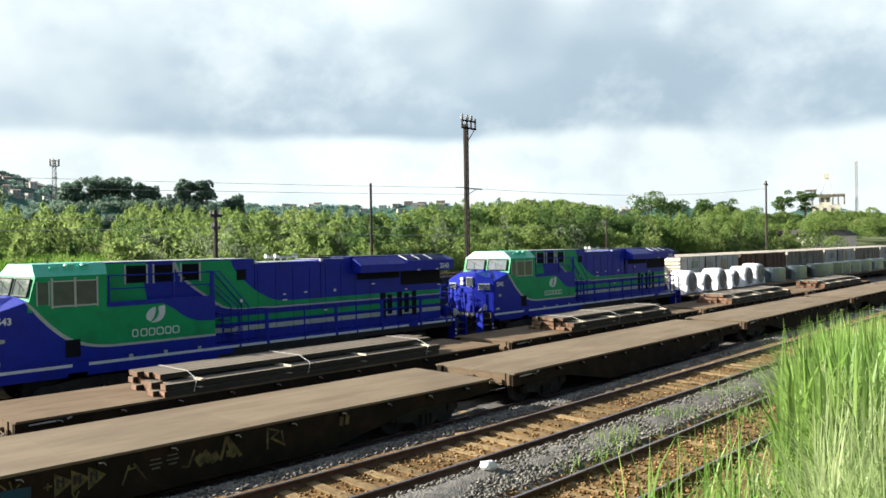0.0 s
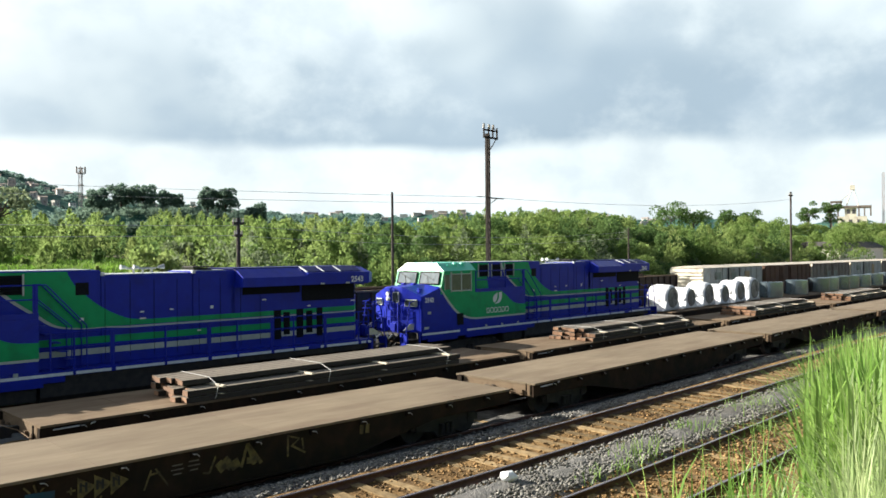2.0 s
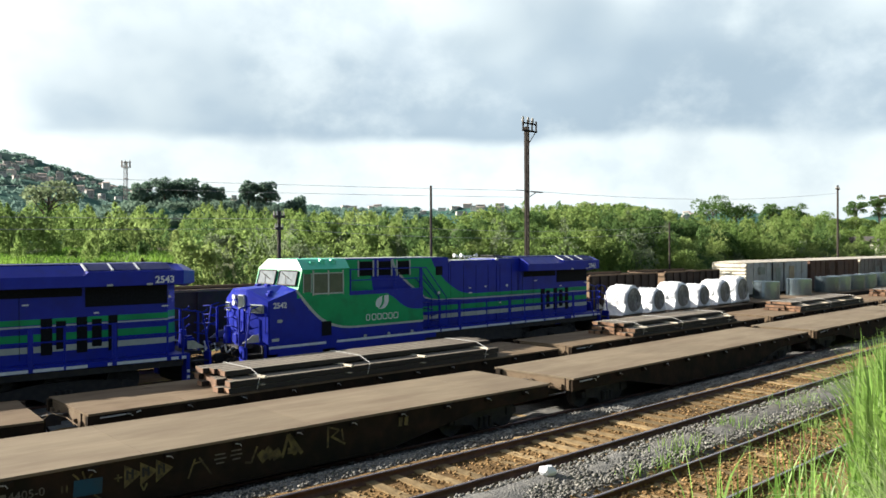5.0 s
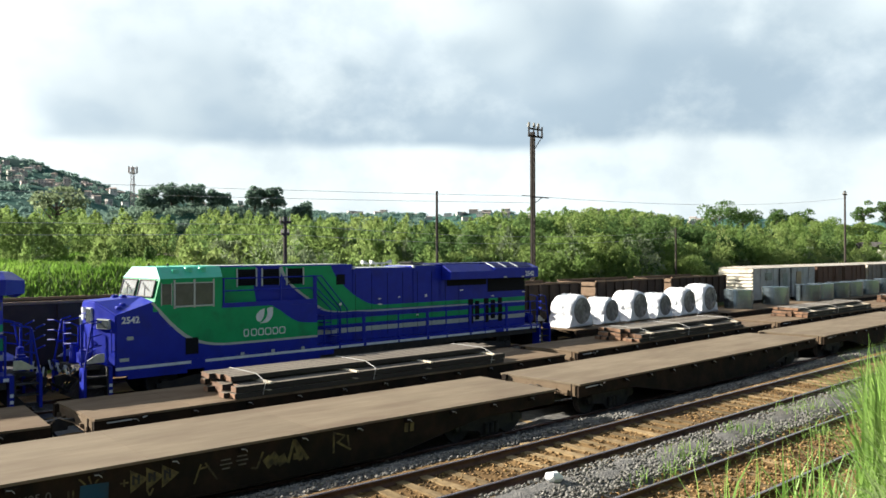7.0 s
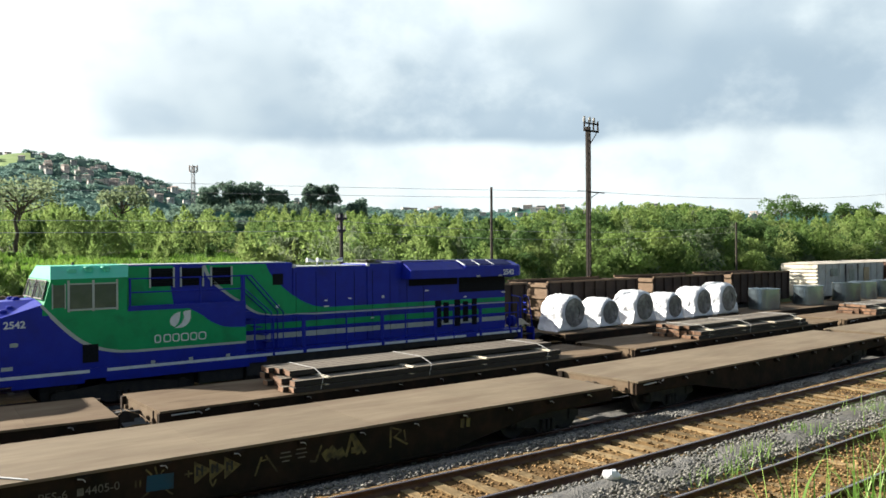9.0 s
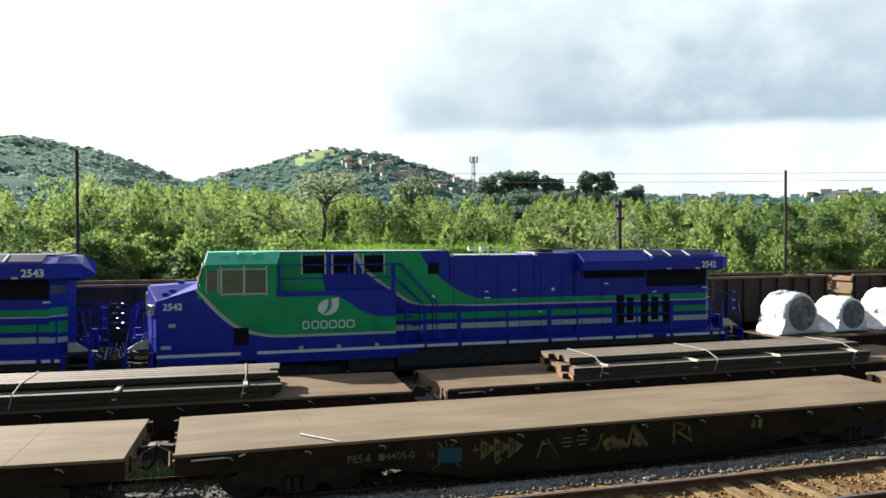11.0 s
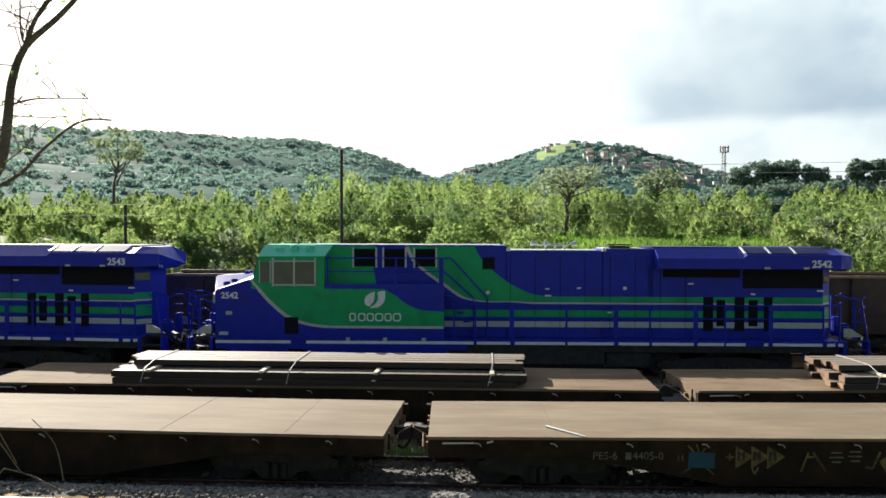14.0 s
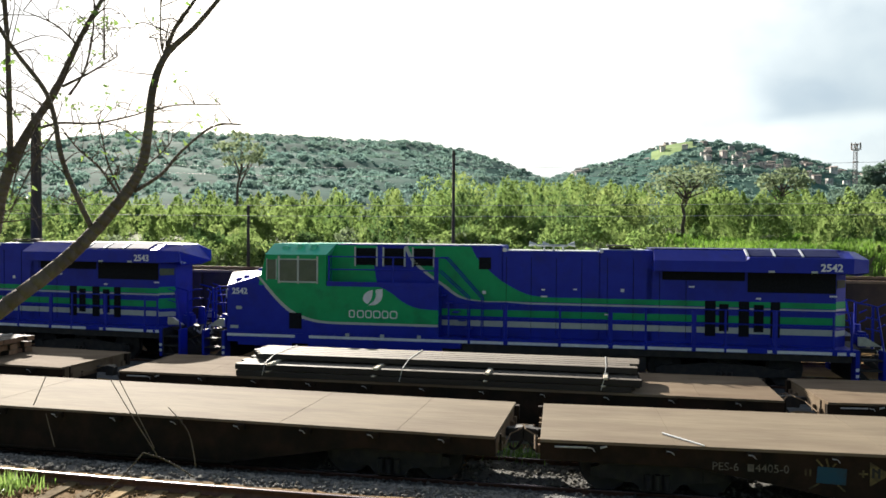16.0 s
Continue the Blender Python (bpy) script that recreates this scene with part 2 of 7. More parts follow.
M_BOXROOF = material("dusty boxcar roof", (0.58, 0.53, 0.45), (0.48, 0.42, 0.34), 1.0, 0.8)
# one steel twice: darkened for shaded sides, lightened for sunlit lip and end
M_GOND = material("brown gondola steel painted shaded", (0.036, 0.022, 0.016), (0.06, 0.036, 0.024), 1.6, 0.8, bump=0.2, stain=(0.024, 0.017, 0.014), stain_scale=0.5)
M_GOND_SUN = material("gondola steel painted sunlit", (0.25, 0.175, 0.115), (0.19, 0.13, 0.085), 2, 0.8, spec=0.2)
M_POLE = material("weathered pole", (0.035, 0.027, 0.022), (0.06, 0.046, 0.037), 4, 0.85, stretch=(3, 3, 0.3), bump=0.2)
M_IRON = material("dark lattice iron", (0.022, 0.019, 0.017), (0.04, 0.033, 0.028), 4, 0.8, spec=0.12)

M_WIRE = material("wire", (0.30, 0.31, 0.32), None, rough=0.6)
M_BARK = material("bark", (0.075, 0.052, 0.042), (0.13, 0.10, 0.085), 7, 0.9, bump=0.6, bump_scale=18, stretch=(1, 1, 0.3))
M_LEAF = material("mixed thicket leaves", (0.155, 0.25, 0.072), (0.265, 0.35, 0.115), 0.22, 0.8, island=0.14, through_light=0.62, stain=(0.31, 0.37, 0.14), stain_scale=0.09, stain_lo=0.50, stain_hi=0.72, mix_lo=0.34, mix_hi=0.66, spec=0.05)
M_LEAF_DARK = material("dark tree leaves", (0.09, 0.16, 0.055), (0.14, 0.22, 0.075), 0.3, 0.75, island=0.22, through_light=0.55, spec=0.06)
M_LEAF_GREY = material("silvery leaves", (0.165, 0.215, 0.12), (0.25, 0.30, 0.18), 0.6, 0.75, island=0.2, through_light=0.62, spec=0.05)
M_REED = material("tall reed blades", (0.16, 0.30, 0.055), (0.30, 0.42, 0.12), 0.9, 0.5, island=0.35, through_light=0.5)
M_REED_PALE = material("pale lower reed blades", (0.30, 0.42, 0.16), (0.42, 0.50, 0.24), 1.2, 0.5, island=0.3, through_light=0.5)
M_STRAW = material("dry straw", (0.27, 0.225, 0.115), (0.20, 0.16, 0.08), 2, 0.85, island=0.35, through_light=0.25)
# hill and spur woods: base colours lightened and blued to stand in for haze
M_HILL = material("forested hillside tinted for haze", (0.045, 0.115, 0.095), (0.066, 0.148, 0.118), 0.14, 0.95, bump=0.5, bump_scale=0.5, mix_lo=0.38, mix_hi=0.64, stain=(0.045, 0.09, 0.078), stain_scale=0.03, stain_lo=0.45, stain_hi=0.62, spec=0.02)
M_HILLTREE = material("far tree crowns tinted for haze", (0.145, 0.235, 0.21), (0.185, 0.28, 0.23), 0.03, 0.95, island=0.06, through_light=0.68, spec=0.02)
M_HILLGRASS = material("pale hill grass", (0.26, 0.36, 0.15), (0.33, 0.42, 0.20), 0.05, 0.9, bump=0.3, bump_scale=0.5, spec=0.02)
M_HILLDARK = material("dark spur crowns tinted for haze", (0.135, 0.205, 0.16), (0.18, 0.255, 0.19), 0.1, 0.9, bump=0.5, bump_scale=2.0, island=0.2, through_light=0.55, spec=0.03)
M_HOUSE = material("plastered walls", (0.66, 0.62, 0.58), (0.58, 0.53, 0.48), 0.3, 0.85, obj_random=0.3)
M_BRICK = material("bare brick walls", (0.64, 0.54, 0.49), (0.56, 0.47, 0.42), 0.5, 0.9, obj_random=0.25)
M_TILE = material("clay tile roof", (0.42, 0.33, 0.29), (0.36, 0.29, 0.25), 0.6, 0.9, obj_random=0.2)
M_HOLE = material("dark window openings", (0.09, 0.09, 0.10), None, rough=0.4)
M_GRAF = material("faded yellow spray paint", (0.17, 0.135, 0.045), (0.06, 0.048, 0.024), 7, 0.9, stain=(0.035, 0.026, 0.016), stain_scale=2.5)
M_GRAFB = material("blue spray paint", (0.016, 0.075, 0.12), (0.03, 0.055, 0.07), 4, 0.9)
M_GRAFW = material("pale spray paint", (0.16, 0.15, 0.12), (0.08, 0.07, 0.055), 6, 0.9)
M_CONC = material("grey concrete", (0.40, 0.38, 0.34), (0.32, 0.30, 0.27), 1.5, 0.85)
M_MAST = material("pale galvanised mast", (0.42, 0.36, 0.345), (0.36, 0.30, 0.285), 0.3, 0.6)


# ---- mesh helpers ----
def finish(name, bm, mats, parent=None, label="", smooth=False, loc=None):
    me = bpy.data.meshes.new(name)
    bmesh.ops.recalc_face_normals(bm, faces=bm.faces)
    bm.to_mesh(me)
    bm.free()
    for m in mats if isinstance(mats, (list, tuple)) else (mats,):
        me.materials.append(m)
    if smooth:
        me.shade_smooth()
    ob = new(name, me)
    if parent:
        ob.parent = parent
    if loc:
        ob.location = loc
    if label:
        tagged(ob, label)
    return ob


def part(name, bm, mats, parent, label="", smooth=False):
    return finish(name, bm, mats, parent, label, smooth)


def from_lists(name, verts, faces, mats, parent=None, smooth=False, mat_index=None):
    me = bpy.data.meshes.new(name)
    verts = np.asarray(verts, dtype=np.float32).reshape(-1, 3)
    faces = np.asarray(faces, dtype=np.int32)
    n, k = faces.shape
    me.vertices.add(len(verts))
    me.vertices.foreach_set("co", verts.ravel())
    me.loops.add(n * k)
    me.loops.foreach_set("vertex_index", faces.ravel())
    me.polygons.add(n)
    me.polygons.foreach_set("loop_start", np.arange(0, n * k, k, dtype=np.int32))
    if mat_index is not None:
        me.polygons.foreach_set("material_index", np.asarray(mat_index, dtype=np.int32))
    me.update(calc_edges=True)
    for m in mats if isinstance(mats, (list, tuple)) else (mats,):
        me.materials.append(m)
    if smooth:
        me.shade_smooth()
    ob = new(name, me)
    if parent:
        ob.parent = parent
    return ob


def empty(name, label, category, group="", m=None):
    ob = new(name)
    ob.empty_display_size = 0.3
    tagged(ob, label, category, group)
    if m is not None:
        ob.matrix_basis = m
    return ob


def box(bm, x0, x1, y0, y1, z0, z1, mi=0, bevel=0.0):
    vs = [bm.verts.new(p) for p in ((x0, y0, z0), (x1, y0, z0), (x1, y1, z0), (x0, y1, z0), (x0, y0, z1), (x1, y0, z1), (x1, y1, z1), (x0, y1, z1))]
    fs = [bm.faces.new([vs[i] for i in q]) for q in ((0, 3, 2, 1), (4, 5, 6, 7), (0, 1, 5, 4), (1, 2, 6, 5), (2, 3, 7, 6), (3, 0, 4, 7))]
    for f in fs:
        f.material_index = mi
    if bevel:
        es = list({e for f in fs for e in f.edges})
        r = bmesh.ops.bevel(bm, geom=es, offset=bevel, segments=2, affect="EDGES")
        for f in r["faces"]:
            f.material_index = mi
    return fs


def prism(bm, pts, y0, y1, mi=0):
    """A polygon in x and z, drawn out from y0 to y1."""
    a = [bm.verts.new((x, y0, z)) for x, z in pts]
    b = [bm.verts.new((x, y1, z)) for x, z in pts]
    fs = [bm.faces.new(a), bm.faces.new(b[::-1])]
    n = len(pts)
    for i in range(n):
        fs.append(bm.faces.new((a[i], b[i], b[(i + 1) % n], a[(i + 1) % n])))
    for f in fs:
        f.material_index = mi
    return fs


def loft(bm, rings, mi=0, caps=True):
    """Skin between rings of equal count."""
    vs = [[bm.verts.new(p) for p in r] for r in rings]
    n = len(rings[0])
    for a, b in zip(vs, vs[1:]):
        for i in range(n):
            bm.faces.new((a[i], a[(i + 1) % n], b[(i + 1) % n], b[i])).material_index = mi
    if caps:
        bm.faces.new(vs[0][::-1]).material_index = mi
        bm.faces.new(vs[-1]).material_index = mi


def rod(bm, p0, p1, r0, r1=None, n=6, mi=0):
    r1 = r0 if r1 is None else r1
    p0, p1 = Vector(p0), Vector(p1)
    d = (p1 - p0).normalized()
    a = d.orthogonal().normalized()
    b = d.cross(a)
    rings = [[p + (a * math.cos(k * math.tau / n) + b * math.sin(k * math.tau / n)) * r for k in range(n)] for p, r in ((p0, r0), (p1, r1))]
    loft(bm, rings, mi)


def curve_pts(ctrl, n=10):
    """Smooth points through a few control points."""
    pts = [Vector((*c, 0)) if len(c) == 2 else Vector(c) for c in ctrl]
    out = []
    for i in range(len(pts) - 1):
        p0, p1, p2, p3 = pts[max(i - 1, 0)], pts[i], pts[i + 1], pts[min(i + 2, len(pts) - 1)]
        for k in range(n):
            t = k / n
            out.append(0.5 * ((2 * p1) + (p2 - p0) * t + (2 * p0 - 5 * p1 + 4 * p2 - p3) * t * t + (3 * p1 - p0 - 3 * p2 + p3) * t ** 3))
    out.append(pts[-1])
    return out


def flat(ctrl, n=8):
    return [(p.x, p.y) for p in curve_pts(ctrl, n)]


def lettering(text, size, m, parent, loc, turn=(90, 0, 0), name="number", bold=0.0):
    cu = bpy.data.curves.new(name, "FONT")
    cu.body, cu.size, cu.extrude, cu.offset, cu.resolution_u = text, size, 0.004, bold, 3
    tmp = bpy.data.objects.new(name, cu)
    scene.collection.objects.link(tmp)
    me = bpy.data.meshes.new_from_object(tmp.evaluated_get(bpy.context.evaluated_depsgraph_get()))
    bpy.data.objects.remove(tmp)
    me.materials.clear()
    me.materials.append(m)
    ob = new(name, me)
    ob.parent = parent
    ob.matrix_basis = pose(*loc, *turn)
    return ob


# ---- the lines of the tracks ----
def bend(x):
    return 0.00215 * (20 - x) ** 2 if x < 20 else 0.0


RAISE, NEAR = 0.45, 0.904  # the two near tracks lie on slightly higher ground


def line_a(x):
    u = x / NEAR
    return NEAR * (11.2 + bend(u) - (0.012 * (u - 20) if u > 20 else 0))


def line_b(x):
    u = x / NEAR
    return NEAR * (7.4 + bend(u) - (0.012 * (u - 20) if u > 20 else 0))


def line_w(x):
    return 14.17 + bend(x) + (0.01 * (x - 20) if x > 20 else 0)


def line_s(x):
    return 18.27 + bend(x) + (0.004 * (x - 20) if x > 20 else 0)


def line_t(x):
    return 24.91 + bend(x)


def line_g(x):
    return 29.6 + bend(x)


def on_line(line, x, reach, z=0.0):
    """The pose of a vehicle at x whose bogies stand reach to either side."""
    xa, xb = x - reach, x + reach
    ya, yb = line(xa), line(xb)
    return pose(x, (ya + yb) / 2, z, 0, 0, math.degrees(math.atan2(yb - ya, xb - xa)))

# ---- ground ----
def lump(x, y, s):
    return noise.noise((x * s, y * s, 3.7))


def ground_z(x, y):
    yy = y - bend(max(x, -40))
    if yy < 4.9:
        z = RAISE + (3.0 - RAISE) * min(max((4.9 - yy) / 3.8, 0), 1) ** 1.1
        return z + (0.10 * lump(x, y, 0.7) if yy < 4.2 else 0)
    if yy < 32.5:
        return RAISE * min(max((12.35 - yy) / 0.9, 0), 1)
    k = min((yy - 32.5) / 11.0, 1)
    z = 3.6 * k * k * (3 - 2 * k) + min(max(yy - 43, 0), 30) * 0.05
    return z + 0.35 * lump(x, y, 0.13) * k


def build_ground():
    xs = np.unique(np.concatenate([np.linspace(-3000, -80, 14), np.linspace(-80, -30, 20), np.linspace(-30, 60, 90), np.linspace(60, 200, 40), np.linspace(200, 3000, 14)]))
    ys = np.unique(np.concatenate([np.linspace(-2500, -20, 8), np.linspace(-20, 0, 12), np.linspace(0, 9, 24), np.linspace(9, 20, 56), np.linspace(20, 31, 7), np.linspace(31, 75, 46), np.linspace(75, 3000, 18)]))
    verts, faces, mi = [], [], []
    for y in ys:
        for x in xs:
            far = max(abs(x) - 200, 0) + max(y - 75, 0)
            z = ground_z(x, y) if y > -20 else 3.0
            verts.append((x, y, z))
    w = len(xs)
    for j in range(len(ys) - 1):
        for i in range(w - 1):
            a = j * w + i
            faces.append((a, a + 1, a + w + 1, a + w))
            yc = (ys[j] + ys[j + 1]) / 2 - bend(max((xs[i] + xs[i + 1]) / 2, -40))
            mi.append(0 if 4.5 < yc < 32.8 else 1)
    ob = from_lists("ground", verts, faces, [M_DIRT, M_SOIL], smooth=True, mat_index=mi)
    tagged(ob, "bare brown railway yard soil rising into grassy banks", "ground", kind="structure")


build_ground()


def strip(name, line, y0, y1, x0, x1, heights, m, label, rough=0.05, step=0.5):
    """A low uneven bed along a track from y0 to y1 off its line."""
    xs = np.arange(x0, x1, step)
    n = len(heights)
    verts, faces = [], []
    for x in xs:
        for k, h in enumerate(heights):
            y = line(x) + y0 + (y1 - y0) * k / (n - 1)
            wob = rough * noise.noise((x * 1.7, y * 2.3, 1.3)) + rough * 0.7 * noise.noise((x * 5, y * 5, 4.0))
            verts.append((x, y + 0.12 * noise.noise((x * 0.8, k * 3.0, 9.0)), h + (wob if 0 < k < n - 1 else -0.03)))
    for i in range(len(xs) - 1):
        for k in range(n - 1):
            a = i * n + k
            faces.append((a, a + n, a + n + 1, a + 1))
    ob = from_lists(name, verts, faces, m, smooth=True)
    tagged(ob, label, "ballast", kind="structure")
    return ob


strip("ballast", line_w, -2.95, 2.2, -60, 130, (0.44, 0.48, 0.37, 0.20, 0.08, 0.06, 0.06, 0.05, 0.05, 0.05, 0.05, 0), M_BALLAST, "grey crushed stone bed under the flat wagons")
strip("ballast", line_a, -2.49, -0.95, -60, 130, (0.45, 0.54, 0.59, 0.56, 0.47), M_BALLAST, "ridge of grey gravel between two empty tracks", 0.09)
strip("ballast", line_s, -2.0, 2.2, -60, 130, (0, 0.04, 0.05, 0.05, 0.05, 0), M_BALLAST, "grey crushed stone under the loaded flat wagons")
strip("ballast", line_t, -4.2, 2.2, -60, 130, (0, 0.04, 0.05, 0.05, 0.05, 0), M_BALLAST, "dark crushed stone under the moving train")


def scatter_stones(name, line, y0, y1, x0, x1, count, size, m, z, label, seed):
    rng = np.random.default_rng(seed)
    base = np.array([(1, 0, 0), (-1, 0, 0), (0, 1, 0), (0, -1, 0), (0, 0, 1), (0, 0, -1)], float)
    tri = np.array([(0, 2, 4), (2, 1, 4), (1, 3, 4), (3, 0, 4), (2, 0, 5), (1, 2, 5), (3, 1, 5), (0, 3, 5)])
    x = x0 + (x1 - x0) * rng.random(count) ** 1.25
    off = y0 + (y1 - y0) * rng.random(count)
    y = np.array([line(a) for a in x]) + off
    s = size * (0.5 + rng.random(count))
    V = base[None] * (s[:, None, None] * (0.6 + 0.8 * rng.random((count, 6, 1))))
    ang = rng.random(count) * 6.28
    ca, sa = np.cos(ang)[:, None], np.sin(ang)[:, None]
    X = V[:, :, 0] * ca - V[:, :, 1] * sa + x[:, None]
    Y = V[:, :, 0] * sa + V[:, :, 1] * ca + y[:, None]
    Z = V[:, :, 2] * 0.7 + np.array([z(o) for o in off])[:, None] + 0.4 * s[:, None]
    verts = np.stack([X, Y, Z], 2).reshape(-1, 3)
    faces = (tri[None] + 6 * np.arange(count)[:, None, None]).reshape(-1, 3)
    ob = from_lists(name, verts, faces, m)
    tagged(ob, label, "gravel", kind="stuff")


scatter_stones("gravel", line_w, -2.8, -0.9, -14, 40, 20000, 0.034, M_STONE, lambda o: float(np.interp(o, (-2.95, -2.48, -2.01, -1.55, -1.08), (0.43, 0.47, 0.36, 0.19, 0.07))), "loose grey ballast stones beside the flat wagons", 1)
scatter_stones("gravel", line_w, -0.85, 2.6, -4, 7, 5000, 0.035, M_STONE, lambda o: 0.05, "loose grey stones under the wagon couplings", 12)
scatter_stones("gravel", line_a, -2.35, -1.04, -6, 34, 15000, 0.034, M_STONE, lambda o: 0.54, "loose grey stones heaped between the tracks", 2)
scatter_stones("gravel", line_a, -0.68, 0.68, -14, 40, 6000, 0.030, M_STONE2, lambda o: RAISE, "small orange-brown stones between the rails", 3)
scatter_stones("gravel", line_b, -1.1, 1.3, -2, 34, 9000, 0.034, M_STONE2, lambda o: RAISE + 0.01, "small orange-brown stones along the disused track", 4)

RAIL = ((-0.07, 0), (0.07, 0), (0.07, 0.015), (0.015, 0.03), (0.015, 0.10), (0.036, 0.11), (0.036, 0.145), (0.026, 0.152), (-0.026, 0.152), (-0.036, 0.145), (-0.036, 0.11), (-0.015, 0.10), (-0.015, 0.03), (-0.07, 0.015))


def rail(parent, line, off, x0, x1, z=0.0):
    xs = np.arange(x0, x1 + 0.1, 2.0)
    n = len(RAIL)
    verts, faces, mi = [], [], []
    for x in xs:
        y = line(x)
        d = math.atan2(line(x + 0.5) - line(x - 0.5), 1.0)
        for py, pz in RAIL:
            r = py + off
            verts.append((x - math.sin(d) * r, y + math.cos(d) * r, z + pz))
    for i in range(len(xs) - 1):
        for k in range(n):
            a, b = i * n + k, i * n + (k + 1) % n
            faces.append((a, b, b + n, a + n))
            mi.append(1 if 6 <= k <= 8 else 0)
    return from_lists("rail", verts, faces, [M_RAIL, M_RAILTOP], parent, mat_index=mi)


def track(line, x0, x1, label, ties, pitch=0.62, gauge=0.835, z=0.0, seed=5):
    t = empty("track", label, "track")
    tagged(t, kind="structure")
    rail(t, line, -gauge, x0, x1, z)
    rail(t, line, gauge, x0, x1, z)
    rng = random.Random(seed)
    shapes = []
    for k in range(6):
        bm = bmesh.new()
        w, h = 0.10 + 0.02 * rng.random(), 0.025 + 0.02 * rng.random()
        L = (1.22 + 0.08 * rng.random()) * gauge / 0.835
        ends = [rng.uniform(-0.03, 0.03) for _ in range(4)]
        loft(bm, [[(-w, -L + ends[0], -0.12), (w, -L + ends[1], -0.12), (w * 0.94, -L + ends[1], h), (-w * 0.94, -L + ends[0], h)],
                  [(-w * 1.04, 0, -0.12), (w * 1.04, 0, -0.12), (w, 0, h * 0.8), (-w, 0, h * 0.8)],
                  [(-w, L + ends[2], -0.12), (w, L + ends[3], -0.12), (w * 0.94, L + ends[3], h), (-w * 0.94, L + ends[2], h)]])
        me = bpy.data.meshes.new("sleeper")
        bmesh.ops.recalc_face_normals(bm, faces=bm.faces)
        bm.to_mesh(me)
        bm.free()
        me.materials.append(M_TIE)
        shapes.append(me)
    x = ties[0]
    while x < ties[1]:
        if rng.random() < 0.86:
            ob = new("sleeper", rng.choice(shapes))
            ob.parent = t
            d = math.degrees(math.atan2(line(x + 0.5) - line(x - 0.5), 1.0))
            ob.matrix_basis = pose(x, line(x) + rng.uniform(-0.08, 0.08), z + 0.012 - 0.030 * rng.random(), rng.uniform(-0.6, 0.6), 0, d + rng.uniform(-2, 2))
        x += pitch * rng.uniform(0.92, 1.1)
    return t


track(line_a, -60, 130, "empty rusty track on orange ballast with worn timber sleepers", (-16, 48), 0.56, 0.835 * NEAR, RAISE, 5)
track(line_b, -60, 130, "disused rusty track sunk in brown dirt and weeds", (-4, 40), 0.56, 0.835 * NEAR, RAISE - 0.02, 6)
track(line_w, -60, 130, "rusty track under the row of empty flat wagons", (-14, 24), seed=7)
track(line_s, -60, 130, "rusty track under the loaded flat wagons", (-14, 24), seed=8)
track(line_t, -70, 190, "worn track that the moving train runs on", (-14, 24), seed=9)
track(line_g, -70, 190, "rusty track under the standing gondolas and boxcars", (-14, 10), seed=10)

# ---- rolling stock ----
def wheel_mesh(bm, x, y, z, r, width, n=20):
    sgn = 1 if width > 0 else -1
    rings = []
    for rr, dy in ((0.12, -0.02), (r * 0.55, 0.0), (r * 0.88, -0.02), (r, -0.02), (r, 0.09), (r + 0.03, 0.10), (r + 0.03, 0.13), (0.12, 0.13)):
        rings.append([(x + rr * math.cos(k * math.tau / n), y + sgn * dy, z + rr * math.sin(k * math.tau / n)) for k in range(n)])
    loft(bm, rings)


def bogie(parent, x, axles, r=0.43, half=0.835, label="cast steel bogie"):
    """Side frames with springs, and each wheelset as a part of its own."""
    bm = bmesh.new()
    reach = max(abs(a) for a in axles)
    for s in (-1, 1):
        y0, y1 = s * (half + 0.10), s * (half + 0.22)
        prism(bm, [(x - reach - 0.25, 0.62), (x - reach - 0.25, 0.48), (x - reach * 0.45, 0.38), (x - reach * 0.3, 0.24), (x + reach * 0.3, 0.24), (x + reach * 0.45, 0.38), (x + reach + 0.25, 0.48), (x + reach + 0.25, 0.62), (x + reach * 0.4, 0.78), (x - reach * 0.4, 0.78)], min(y0, y1), max(y0, y1))
        for a in axles:
            box(bm, x + a - 0.13, x + a + 0.13, min(y0, y1) - 0.03, max(y0, y1) + 0.03, 0.44, 0.70, bevel=0.02)
        for k in (-0.16, 0.0, 0.16):
            rod(bm, (x + k, s * (half + 0.27), 0.30), (x + k, s * (half + 0.27), 0.55), 0.06, n=8)
    box(bm, x - 0.2, x + 0.2, -half - 0.15, half + 0.15, 0.5, 0.8)
    fr = part("bogie", bm, M_BLACK, parent)
    out = []
    for a in axles:
        bm = bmesh.new()
        for s in (-1, 1):
            wheel_mesh(bm, 0, s * (half - 0.03), 0, r - 0.0, -s)
        rod(bm, (0, -half, 0), (0, half, 0), 0.08, n=10)
        w = part("wheelset", bm, M_BLACK, parent)
        w.location = (x + a, 0, 0.152 + r)
        out.append((w, x + a, r))
    return out


